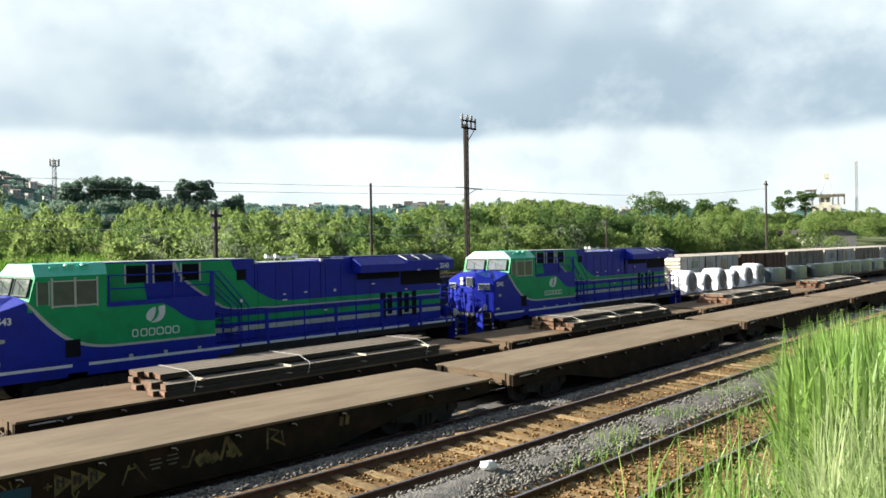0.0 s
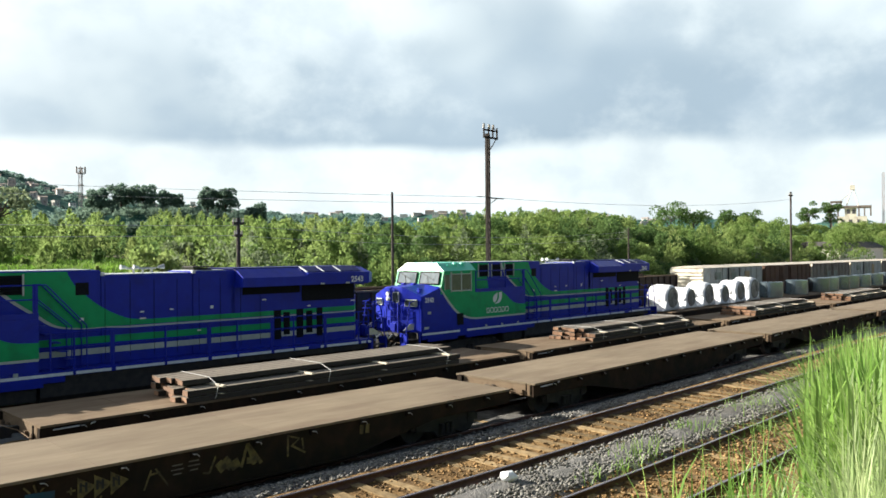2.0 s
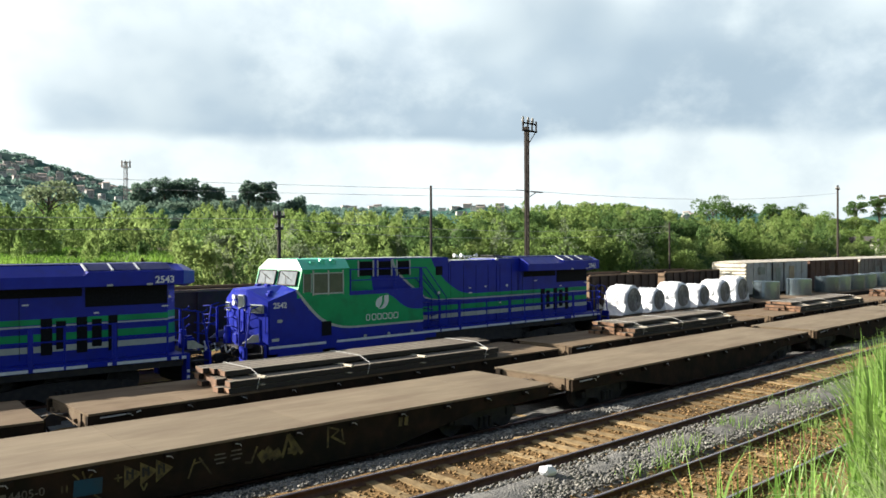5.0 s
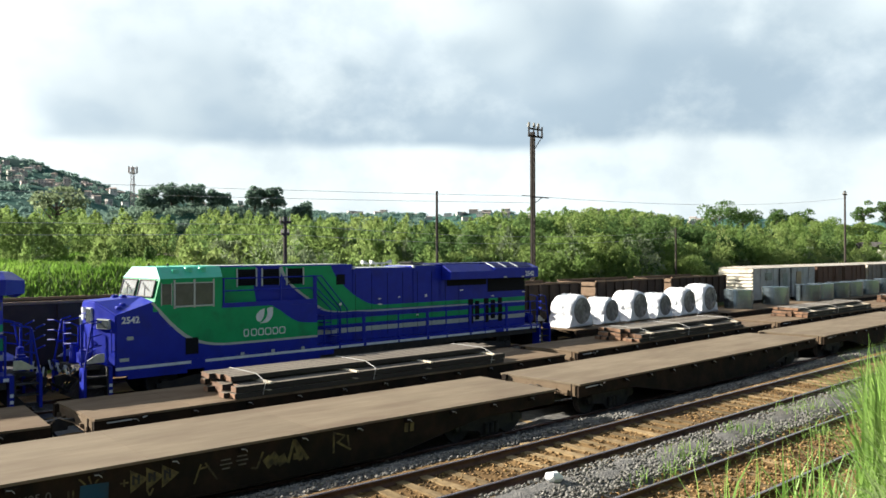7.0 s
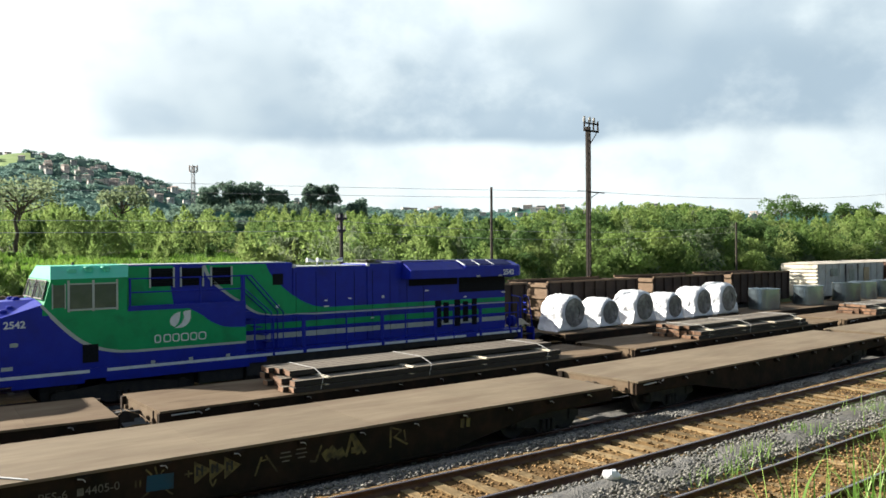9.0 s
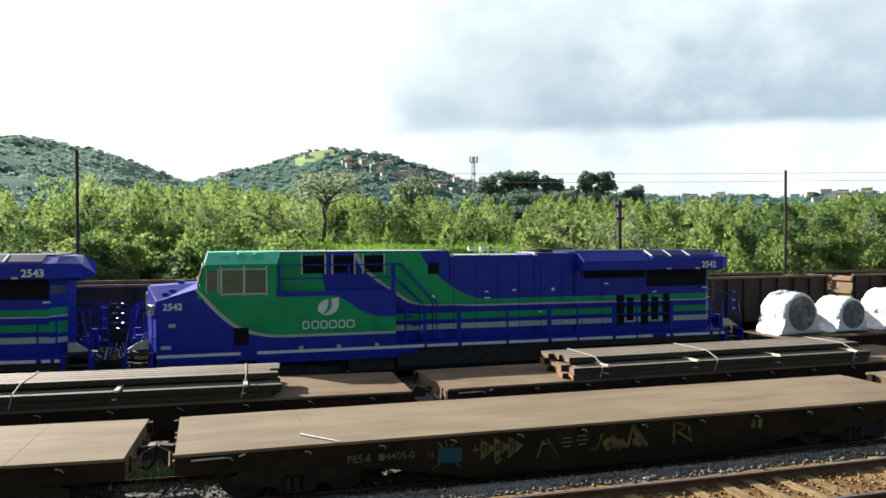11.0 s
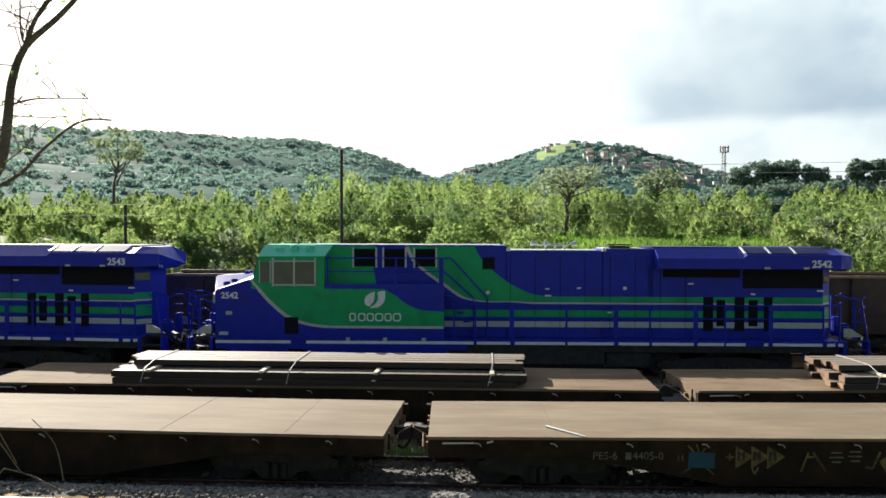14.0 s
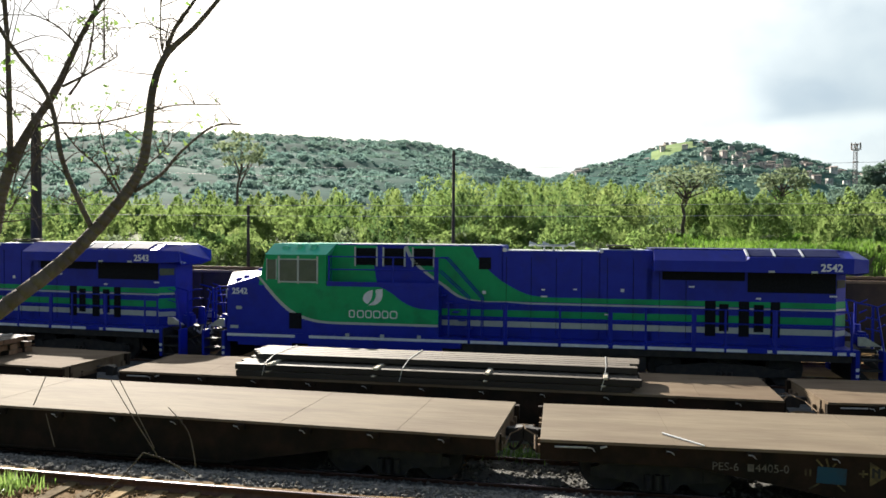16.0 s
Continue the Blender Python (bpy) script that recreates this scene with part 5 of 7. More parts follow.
    bm = bmesh.new()
    box(bm, X(3.56), X(7.23), -HW + 0.001, -HW + 0.02, 2.911, 3.06)
    part("toe_board", bm, M_BLUE, lo)
    bm = bmesh.new()
    box(bm, X(7.08), X(7.22), ye - 0.02, ye + 0.02, 2.91, 3.88)
    part("wide_post", bm, M_BLUE, lo)
    # stair from the upper walkway down to the deck
    for y in (-HW + 0.06, -HH - 0.06):
        bm = bmesh.new()
        rod(bm, (X(7.22), y, 3.86), (X(7.45), y, 3.86), 0.02)
        rod(bm, (X(7.45), y, 3.86), (X(8.58), y, 2.62), 0.02)
        rod(bm, (X(8.58), y, 2.62), (X(8.58), y, 1.36), 0.02)
        rod(bm, (X(7.22), y, 3.45), (X(8.15), y, 2.62), 0.018)
        rod(bm, (X(8.15), y, 2.62), (X(8.15), y, 1.36), 0.018)
        part("stair_rail", bm, M_BLUE, lo)
    for k in range(5):
        bm = bmesh.new()
        box(bm, X(7.24 + 0.2 * k), X(7.46 + 0.2 * k), -HW + 0.07, -HH, 2.66 - 0.26 * k, 2.69 - 0.26 * k)
        part("stair_step", bm, M_BLUE, lo)
    # end platforms, steps, couplers
    for s, u in ((-1, 0.0), (1, LOCO)):
        e = X(u)
        S = lambda a, b: (min(e + s * a, e + s * b), max(e + s * a, e + s * b))
        bm = bmesh.new()
        box(bm, *S(-0.1, 0.72), -0.85, 0.85, 1.22, 1.34, bevel=0.01)
        part("end_platform", bm, M_BLACK, lo)
        # bright tread plates that lean out beside the steps
        for y in (-1.20, 1.15):
            bm = bmesh.new()
            prism(bm, [(e + s * 0.10, 1.46), (e + s * 0.10, 1.72), (e + s * 0.30, 1.72), (e + s * 0.72, 1.46)], y, y + 0.05)
            part("tread_plate", bm, M_ALU, lo, "bright metal tread plate")
        bm = bmesh.new()
        box(bm, *S(0.0, 0.08), -HW + 0.02, HW - 0.02, 0.42, 1.30)
        prism(bm, [(e + s * 0.08, 0.30), (e + s * 0.50, 0.24), (e + s * 0.62, 0.30), (e + s * 0.16, 0.75)], -1.25, 1.25)
        part("pilot_plate", bm, M_BLACK, lo)
        for y in (-HW, HW - 0.42):
            bm = bmesh.new()
            for z in (0.46, 0.76, 1.06):
                box(bm, *S(0.10, 0.74), y + 0.03, y + 0.40, z, z + 0.035)
            box(bm, *S(0.08, 0.12), y + 0.03, y + 0.42, 0.44, 1.36)
            st = part("step_ladder", bm, M_BLACK, lo)
            for a, b, nm in ((-0.04, 0.07, "corner_plate"), (0.70, 0.78, "stile")):
                bm = bmesh.new()
                box(bm, *S(a, b), y, y + 0.42, 0.40, 1.36, bevel=0.01)
                part(nm, bm, M_BLUE, st)
            for z in (0.58, 0.76):
                bm = bmesh.new()
                box(bm, *S(-0.03, 0.06), y - 0.004, y, z, z + 0.09)
                part("white_square", bm, M_WHITE, st)
        # slanting stiles with rungs, and the guard posts
        for y in (-1.38, 1.38):
            bm = bmesh.new()
            rod(bm, (e + s * 0.52, y, 2.62), (e + s * 0.74, y, 1.30), 0.028)
            part("guard_post", bm, M_BLUE, lo)
            for z in (2.62, 2.24, 1.92):
                bm = bmesh.new()
                rod(bm, (e + s * (0.52 + (2.62 - z) * 0.167), y, z), (e + s * 0.24, y, z + 0.08), 0.02)
                part("grab_rung", bm, M_BLUE, lo)
        for y in (-0.78, 0.78):
            bm = bmesh.new()
            box(bm, *S(0.58, 0.65), y - 0.03, y + 0.03, 1.34, 2.60, bevel=0.01)
            rod(bm, (e + s * 0.60, y, 2.60), (e + s * 0.10, y, 2.70), 0.024)
            part("end_handrail", bm, M_BLUE, lo)
            for z in (2.66, 2.35, 2.05):
                bm = bmesh.new()
                rod(bm, (e + s * 0.72, y - 0.05, z - 0.1), (e + s * 0.92, y - 0.05, z), 0.022)
                rod(bm, (e + s * 0.92, y - 0.05, z), (e + s * 1.02, y + 0.25, z - 0.02), 0.02)
                part("chain_bar", bm, M_BLUE, lo)
        for k in range(5):
            bm = bmesh.new()
            y = -0.7 + 0.32 * k
            rod(bm, (e + s * 0.66, y, 0.95), (e + s * 0.95, y + 0.03, 0.62), 0.03, n=6)
            rod(bm, (e + s * 0.95, y + 0.03, 0.62), (e + s * 1.1, y + 0.06, 0.78), 0.03, n=6)
            part("brake_hose", bm, M_BLACK, lo)
        bm = bmesh.new()
        box(bm, *S(0.25, 0.6), -0.62, -0.2, 1.345, 1.80, bevel=0.08)
        part("platform_box", bm, M_BLUE, lo)
        bm = bmesh.new()
        rod(bm, (e + s * 0.5, 0.25, 1.35), (e + s * 0.5, 0.25, 1.95), 0.15, 0.11, 10)
        part("platform_post", bm, M_BLUE, lo)
        for k in range(6):
            bm = bmesh.new()
            y = -0.95 + 0.37 * k
            rod(bm, (e + s * 0.72, y, 1.28), (e + s * 0.95, y + 0.05, 1.12), 0.035, n=6)
            rod(bm, (e + s * 0.95, y + 0.05, 1.12), (e + s * 1.0, y + 0.1, 1.4), 0.03, n=6)
            part("air_cock", bm, M_ALU if k % 2 else M_BLACK, lo)
        coupler(lo, e + s * 0.55, s, 0.95)
    # rear lamp and number box
    bm = bmesh.new()
    rod(bm, (X(19.42), -0.75, 3.62), (X(19.75), -0.75, 3.62), 0.11, n=12)
    rod(bm, (X(19.42), -0.52, 3.62), (X(19.75), -0.52, 3.62), 0.11, n=12)
    part("rear_lamp", bm, M_ALU, lo)
    bm = bmesh.new()
    a0, b0 = Vector((X(19.02), -HH + 0.02, 0)), Vector((X(19.34), -HH + c - 0.04, 0))
    n = Vector((0.42, -0.38, 0)).normalized() * 0.02
    loft(bm, [[tuple(a0 + n + Vector((0, 0, z))), tuple(b0 + n + Vector((0, 0, z))), tuple(b0 - n + Vector((0, 0, z))), tuple(a0 - n + Vector((0, 0, z)))] for z in (3.1, 3.34)])
    part("number_board", bm, M_GLASS, lo)
    # running gear
    bm = bmesh.new()
    loft(bm, [[(x, -1.2, 0.45), (x, -1.35, 0.6), (x, -1.35, 1.0), (x, 1.35, 1.0), (x, 1.35, 0.6), (x, 1.2, 0.45)] for x in (X(7.3), X(12.2))])
    part("fuel_tank", bm, M_BLACK, lo)
    # black boxes added to hide the sunlit ground between bogies and tank
    for a, b in ((5.75, 7.25), (12.25, 13.6)):
        bm = bmesh.new()
        box(bm, X(a), X(b), -1.25, 1.25, 0.5, 0.985, bevel=0.04)
        part("equipment_box", bm, M_BLACK, lo)
    wheels = []
    for u in (3.55, 15.9):
        wheels += bogie(lo, X(u), (-1.75, 0.0, 1.75), r=0.5)
    return lo, wheels


loco_b, wheels_b = locomotive("2542")
loco_a, wheels_a = locomotive("2543")


# ---- coil wagons behind the engines ----
def coil_wagon():
    w = empty("coil_wagon", "low flat wagon carrying steel coils at the tail of the train", "flat wagon", "moving train")
    h, half, deck = 7.3, 1.40, 0.86
    bm = bmesh.new()
    box(bm, -h, h, -half, half, deck - 0.05, deck, bevel=0.01)
    part("deck", bm, M_DECK2, w)
    for s in (-1, 1):
        bm = bmesh.new()
        prism(bm, [(-h, deck - 0.052), (-h, deck - 0.28), (-h + 3.4, deck - 0.36), (-h + 4.4, deck - 0.55), (h - 4.4, deck - 0.55), (h - 3.4, deck - 0.36), (h, deck - 0.28), (h, deck - 0.052)], min(s * half, s * (half - 0.1)), max(s * half, s * (half - 0.1)))
        part("side_sill", bm, M_RUST, w)
        coupler(w, s * h, s, 0.78)
    wheels = []
    for s in (-1, 1):
        wheels += bogie(w, s * (h - 1.8), (-0.87, 0.87), r=0.31)
    return w, wheels


def wrapped_coil(r, half, seed):
    """A coil lying across the wagon, its ends to the sides, draped in plastic that spreads at the foot."""
    rng = random.Random(seed)
    c = empty("wrapped_coil", "steel coil wrapped in loose white plastic sheet on a wagon", "steel coil", "wrapped coils on the train")
    bm = bmesh.new()
    n, rows = 72, 22
    rings = []
    for j in range(rows + 1):
        k = j / rows
        ring = []
        for i in range(n):
            a = i * math.tau / n
            pull = 1 + 0.05 * noise.noise((math.cos(a) * 2 + seed, math.sin(a) * 2, k * 5)) + 0.06 * noise.noise((math.cos(a) * 6, math.sin(a) * 6 + seed, k * 11)) + 0.045 * noise.noise((math.cos(a) * 14, math.sin(a) * 14 + seed, k * 18))
            edge = 1 - 0.12 * (abs(2 * k - 1) ** 6)
            x, z = r * pull * edge * math.cos(a), r + r * pull * edge * math.sin(a)
            if z < r * 0.75:
                f = (r * 0.75 - z) / (r * 0.75)
                x = math.copysign(max(abs(x), r * (0.98 + 0.26 * f * f + 0.05 * noise.noise((a * 3, k * 4, seed)))), x) if abs(x) > 0.05 else x
            ring.append((x, -half + 2 * half * k + 0.03 * noise.noise((a * 2, k * 3, seed + 5)), max(z, 0.01)))
        rings.append(ring)
    loft(bm, rings)
    part("plastic_wrap", bm, M_WRAP, c, smooth=True)
    for s in (-1, 1):
        bm = bmesh.new()
        y = s * (half + 0.012)
        rings = [[(rr * math.cos(i * math.tau / 28), y + s * dy, r + 0.02 + rr * math.sin(i * math.tau / 28)) for i in range(28)] for rr, dy in ((r * 0.80, 0.0), (r * 0.78, 0.03), (r * 0.40, 0.03), (r * 0.38, -0.1), (r * 0.05, -0.1))]
        loft(bm, rings)
        part("coil_end", bm, M_CORE, c, "grey steel windings showing at the end", smooth=False)
    return c


def bare_coil(r, h):
    """A coil standing on end."""
    c = empty("bare_coil", "bare galvanised steel coil standing on end on a wagon", "steel coil", "bare coils on the train")
    n = 56
    ring = lambda q, z: [(q * math.cos(i * math.tau / n), q * math.sin(i * math.tau / n), z) for i in range(n)]
    bm = bmesh.new()
    for wall in (((r, 0.0), (r, h - 0.015)), ((r, h - 0.015), (r * 0.985, h)), ((r * 0.985, h), (r * 0.42, h)), ((r * 0.42, h), (r * 0.42, 0.0))):
        loft(bm, [ring(*q) for q in wall], caps=False)
    part("coil_body", bm, M_COIL, c, smooth=True)
    for z in (h * 0.34, h * 0.67):
        bm = bmesh.new()
        loft(bm, [ring(q, y) for q, y in ((r - 0.01, z - 0.016), (r + 0.006, z - 0.016), (r + 0.006, z + 0.016), (r - 0.01, z + 0.016))], caps=False)
        part("strap", bm, M_COIL, c, smooth=False)
    return c

# ---- leaves ----
def leaf_cloud(rng, centres, radii, count, size, flat_k=0.8):
    """Leaf triangles spread through and over a set of blobs. Returns vertices and faces."""
    w = radii ** 2
    which = rng.choice(len(centres), count, p=w / w.sum())
    d = rng.normal(size=(count, 3))
    d /= np.linalg.norm(d, axis=1)[:, None]
    d[:, 2] = np.where(d[:, 2] < -0.5, -d[:, 2], d[:, 2])
    rr = radii[which] * (0.55 + 0.5 * rng.random(count) ** 0.5)
    pos = centres[which] + d * rr[:, None] * np.array([1, 1, flat_k])
    a = rng.normal(size=(count, 3))
    a /= np.linalg.norm(a, axis=1)[:, None]
    nrm = d + 0.7 * rng.normal(size=(count, 3))
    b = np.cross(nrm, a)
    b /= np.linalg.norm(b, axis=1)[:, None] + 1e-6
    s = size * (0.6 + 0.8 * rng.random(count))
    A, B = a * (s * 0.5)[:, None], b * (s * 0.28)[:, None]
    V = np.stack([pos - A - B, pos - A + B, pos + A], 1).reshape(-1, 3)
    F = np.arange(count * 3).reshape(-1, 3)
    return V, F


# ---- hills, houses and distance ----
def far_spot(az, dist, z=0.0):
    a = radians(az)
    return Vector((dist * math.sin(a), dist * math.cos(a), z))


def ridge(name, az0, az1, dist, depth, top, label, trees, seed, grid, clear=lambda az, k: False):
    """A long hill: top(az) gives the angle in degrees at which its crest stands over the eye. Tree crowns cover it, but for a clearing."""
    na, nd = grid
    verts, woody, grassy = [], [], []
    open_land = set()
    for j in range(nd):
        k = j / (nd - 1)
        r = dist + depth * (k - 0.6)
        shape = k / 0.6 if k < 0.6 else math.cos((k - 0.6) / 0.4 * math.pi / 2)
        for i in range(na):
            az = az0 + (az1 - az0) * i / (na - 1)
            h = (4.7 + dist * math.tan(radians(top(az)))) * shape
            p = far_spot(az, r)
            h *= 1 + 0.10 * noise.noise((p.x / 60, p.y / 60, seed)) * (shape < 0.98)
            h += 2.4 * noise.noise((p.x / 45, p.y / 45, seed + 2.0)) - 1.2
            if clear(az, k + 0.03 * noise.noise((p.x / 15, p.y / 15, seed))):
                open_land.add(len(verts))
                h += 1.2
            else:
                h += 0.8 * noise.noise((p.x / 8, p.y / 8, seed + 7.0))
            verts.append((p.x, p.y, h))
    for j in range(nd - 1):
        for i in range(na - 1):
            a = j * na + i
            f = (a, a + 1, a + na + 1, a + na)
            (grassy if all(q in open_land for q in f) else woody).append(f)
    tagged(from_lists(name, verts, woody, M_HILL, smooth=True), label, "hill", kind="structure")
    if grassy:
        tagged(from_lists("hill_grass", verts, grassy, M_HILLGRASS, smooth=True), "pale green grassy clearing high on the wooded hill", "grass", kind="stuff")
    # crowns of the trees, close together up to the crest, and a few that stand out on it
    rng = np.random.default_rng(seed)
    V = np.array(verts).reshape(nd, na, 3)
    k = np.where(rng.random(trees) < 0.08, 0.55 + 0.06 * rng.random(trees), 0.10 + 0.52 * rng.random(trees) ** 0.8) * (nd - 1)
    i = rng.random(trees) * (na - 1)
    jj, ii = np.minimum(k.astype(int), nd - 2), np.minimum(i.astype(int), na - 2)
    fj, fi = (k - jj)[:, None], (i - ii)[:, None]
    q = (V[jj, ii] * (1 - fi) + V[jj, ii + 1] * fi) * (1 - fj) + (V[jj + 1, ii] * (1 - fi) + V[jj + 1, ii + 1] * fi) * fj
    keep = np.array([not clear(az0 + (az1 - az0) * b / (na - 1), a / (nd - 1)) for a, b in zip(k, i)])
    s = dist * 0.0042 * (0.55 + rng.random(trees) ** 2 * 0.8)
    V, F = leaf_cloud(rng, q[keep], s[keep], trees * 52, dist * 0.0021, 0.7)
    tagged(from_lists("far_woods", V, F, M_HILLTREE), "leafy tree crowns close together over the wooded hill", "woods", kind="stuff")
    return verts, na, nd


left_top = lambda az: 6.9 * math.exp(-((az + 18) / 23) ** 4) - 0.25
mid_top = lambda az: 2.7 + 3.6 * math.exp(-((az - 12.8) / 8.5) ** 2) + 0.5 * math.exp(-((az - 28) / 7) ** 2) + 0.6 * math.exp(-((az - 3.5) / 3.5) ** 2)
right_top = lambda az: 2.75 * (1 - 0.5 * min(max((az - 55) / 25, 0), 1)) + 0.15 * math.sin(az * 0.7)
lv = ridge("hill_west", -62, 4, 700, 860, left_top, "steep wooded hill tinted blue-green for haze", 3000, 11, (160, 60))
mv = ridge("hill_middle", -8, 42, 900, 800, mid_top, "wooded hill with small houses along its crest", 2200, 12, (200, 70), lambda az, k: ((az - 10.5) / 1.75) ** 2 + ((k - 0.53 - 0.012 * (az - 10.5)) / 0.06) ** 2 < 1)
rv = ridge("hill_east", 26, 100, 1000, 600, right_top, "low far ridge with a built-up skyline", 900, 13, (160, 40))


def house(p, w, d, h, turn, m_wall, storeys=1, roofed=True):
    ho = empty("house", "small far hillside house with plastered or brick walls", "house", "houses on the hills", p)
    bm = bmesh.new()
    box(bm, -w / 2, w / 2, -d / 2, d / 2, -4, h)
    part("wall", bm, m_wall, ho)
    bm = bmesh.new()
    if roofed:
        loft(bm, [[(x, -d / 2 - 0.5, h), (x, 0, h + 0.3 * d / 2), (x, d / 2 + 0.5, h), (x, 0, h - 0.02)] for x in (-w / 2 - 0.4, w / 2 + 0.4)])
    else:
        box(bm, -w / 2 - 0.1, w / 2 + 0.1, -d / 2 - 0.1, d / 2 + 0.1, h + 0.01, h + 0.4)
    part("roof", bm, M_TILE if roofed else M_CONC, ho)
    n = max(2, int(w / 2.6))
    for s in range(storeys):
        for k in range(n):
            bm = bmesh.new()
            x = -w / 2 + (k + 0.5) * w / n
            z = 0.7 + s * 1.7
            box(bm, x - 0.35, x + 0.35, -d / 2 - 0.05, -d / 2 + 0.02, z, z + 0.9)
            part("window", bm, M_HOLE, ho)
    return ho


def place_houses():
    rng = random.Random(4)
    spots = []
    for _ in range(48):
        spots.append((mv, rng.uniform(12.5, 21.5), rng.uniform(0.36, 0.57), 900))
    for _ in range(34):
        spots.append((mv, rng.uniform(3, 32), rng.uniform(0.50, 0.61), 900))
    for _ in range(60):
        spots.append((rv, rng.uniform(32, 62), rng.uniform(0.50, 0.60), 1000))
    for (verts, na, nd), az, k, dist in spots:
        a0, a1 = (-8, 42) if dist == 900 else (26, 100)
        i = int((az - a0) / (a1 - a0) * (na - 1))
        q = verts[int(k * (nd - 1)) * na + i]
        st = rng.choice((1, 1, 2))
        house(pose(q[0], q[1], q[2] + (1.6 if dist < 950 else 1.6), 0, 0, -az + rng.uniform(-30, 30)), rng.uniform(3.5, 6.5) * (2.0 if dist > 950 else 1.0), rng.uniform(4, 6), 1.7 * st + 0.6, 0, rng.choice((M_HOUSE, M_HOUSE, M_BRICK)), st, rng.random() < 0.6)


place_houses()

# a low wooded spur before the hill
spur_z = lambda az: (16.5 - 0.35 * max(az - 28, 0)) * math.exp(-((az - 27.6) / 7.6) ** 6)
sv, sf = [], []
for j in range(9):
    for i in range(30):
        az = 17 + 21 * i / 29
        p = far_spot(az, 215 + 60 * j / 8)
        sv.append((p.x, p.y, (spur_z(az) + 0.25) * (1 - (j / 4 - 1) ** 4) + 0.5 * noise.noise((p.x / 9, p.y / 9, 1.0))))
for j in range(8):
    for i in range(29):
        sf.append((j * 30 + i, j * 30 + i + 1, j * 30 + i + 31, j * 30 + i + 30))
tagged(from_lists("hill_spur", sv, sf, M_HILL, smooth=True), "low wooded spur in front of the hill", "hill", kind="structure")
rng = np.random.default_rng(61)
pick = np.array(sv)[rng.integers(0, len(sv), 1500)] + rng.normal(size=(1500, 3)) * np.array([3.0, 3.0, 0.2])
V, F = leaf_cloud(rng, pick, 1.0 + 2.0 * rng.random(1500) ** 2, 70000, 0.75, 0.8)
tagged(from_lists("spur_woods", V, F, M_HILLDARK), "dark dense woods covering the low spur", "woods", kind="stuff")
# ---- thickets ----
def crest(az):
    """How high, in degrees over the eye, the thicket stands in each direction."""
    return float(np.interp(az, (-45, -28, -20, -10, -4, 3, 11, 22, 33, 45, 50, 54, 58, 62, 68, 74, 85), (2.5, 2.5, 2.7, 3.2, 4.3, 4.1, 3.7, 2.8, 3.1, 2.6, 3.2, 3.6, 3.1, 2.1, 2.3, 1.9, 1.6)))


def open_meadow(az, dist):
    w = noise.noise((az * 0.35, dist * 0.12, 3.0))
    return 7.0 + 2.5 * w < az < 27 + 3 * w and 33 < dist < 57 + 8 * w


def thicket(name, label, rows, m, seed, leaf, per):
    rng = np.random.default_rng(seed)
    VV, FF, base = [], [], 0
    for x0, x1, y0, y1, n, lo, hi in rows:
        for _ in range(n):
            x, y = rng.uniform(x0, x1), rng.uniform(y0, y1)
            y += bend(max(x, -40))
            az, dist = math.degrees(math.atan2(x, y)), math.hypot(x, y)
            if open_meadow(az, dist):
                continue
            g = ground_z(x, y)
            top = 4.7 + dist * math.tan(radians(crest(az))) * 1.0
            top = g + (top - g) * rng.uniform(lo, hi)
            h = max(top - g, 1.2)
            r = h * rng.uniform(0.42, 0.65)
            k = rng.integers(5, 9)
            ang = rng.random(k) * 6.28
            lev = rng.random(k)
            cen = np.stack([x + np.cos(ang) * r * 0.75 * (1 - 0.6 * lev), y + np.sin(ang) * r * 0.75 * (1 - 0.6 * lev), g + h * (0.25 + 0.62 * lev)], 1)
            rad = r * (0.28 + 0.25 * rng.random(k)) * (1.15 - 0.45 * lev)
            V, F = leaf_cloud(rng, cen, rad, int(per * (0.6 + r * 0.25)), leaf * (0.8 + dist / 160), 0.9)
            VV.append(V)
            FF.append(F + base)
            base += len(V)
    ob = from_lists(name, np.concatenate(VV), np.concatenate(FF), m)
    tagged(ob, label, "thicket", kind="stuff")


thicket("thicket", "bright green shrubs along the edge of the yard", ((-45, 110, 34.5, 40, 110, 0.35, 0.7), (-55, 150, 40, 52, 90, 0.5, 0.85), (110, 230, 36, 64, 60, 0.7, 1.0), (33, 100, 40, 60, 70, 0.7, 1.0)), M_LEAF, 21, 0.185, 1150)
thicket("thicket", "darker shrubs mixed into the thicket behind the yard", ((-45, 110, 34.5, 42, 46, 0.3, 0.6), (33, 90, 36, 50, 26, 0.7, 1.0)), M_LEAF_DARK, 22, 0.20, 1100)
thicket("thicket", "grey-leaved shrubs with pale foliage among the green", ((-40, 110, 34.5, 44, 40, 0.3, 0.7),), M_LEAF_GREY, 23, 0.22, 600)


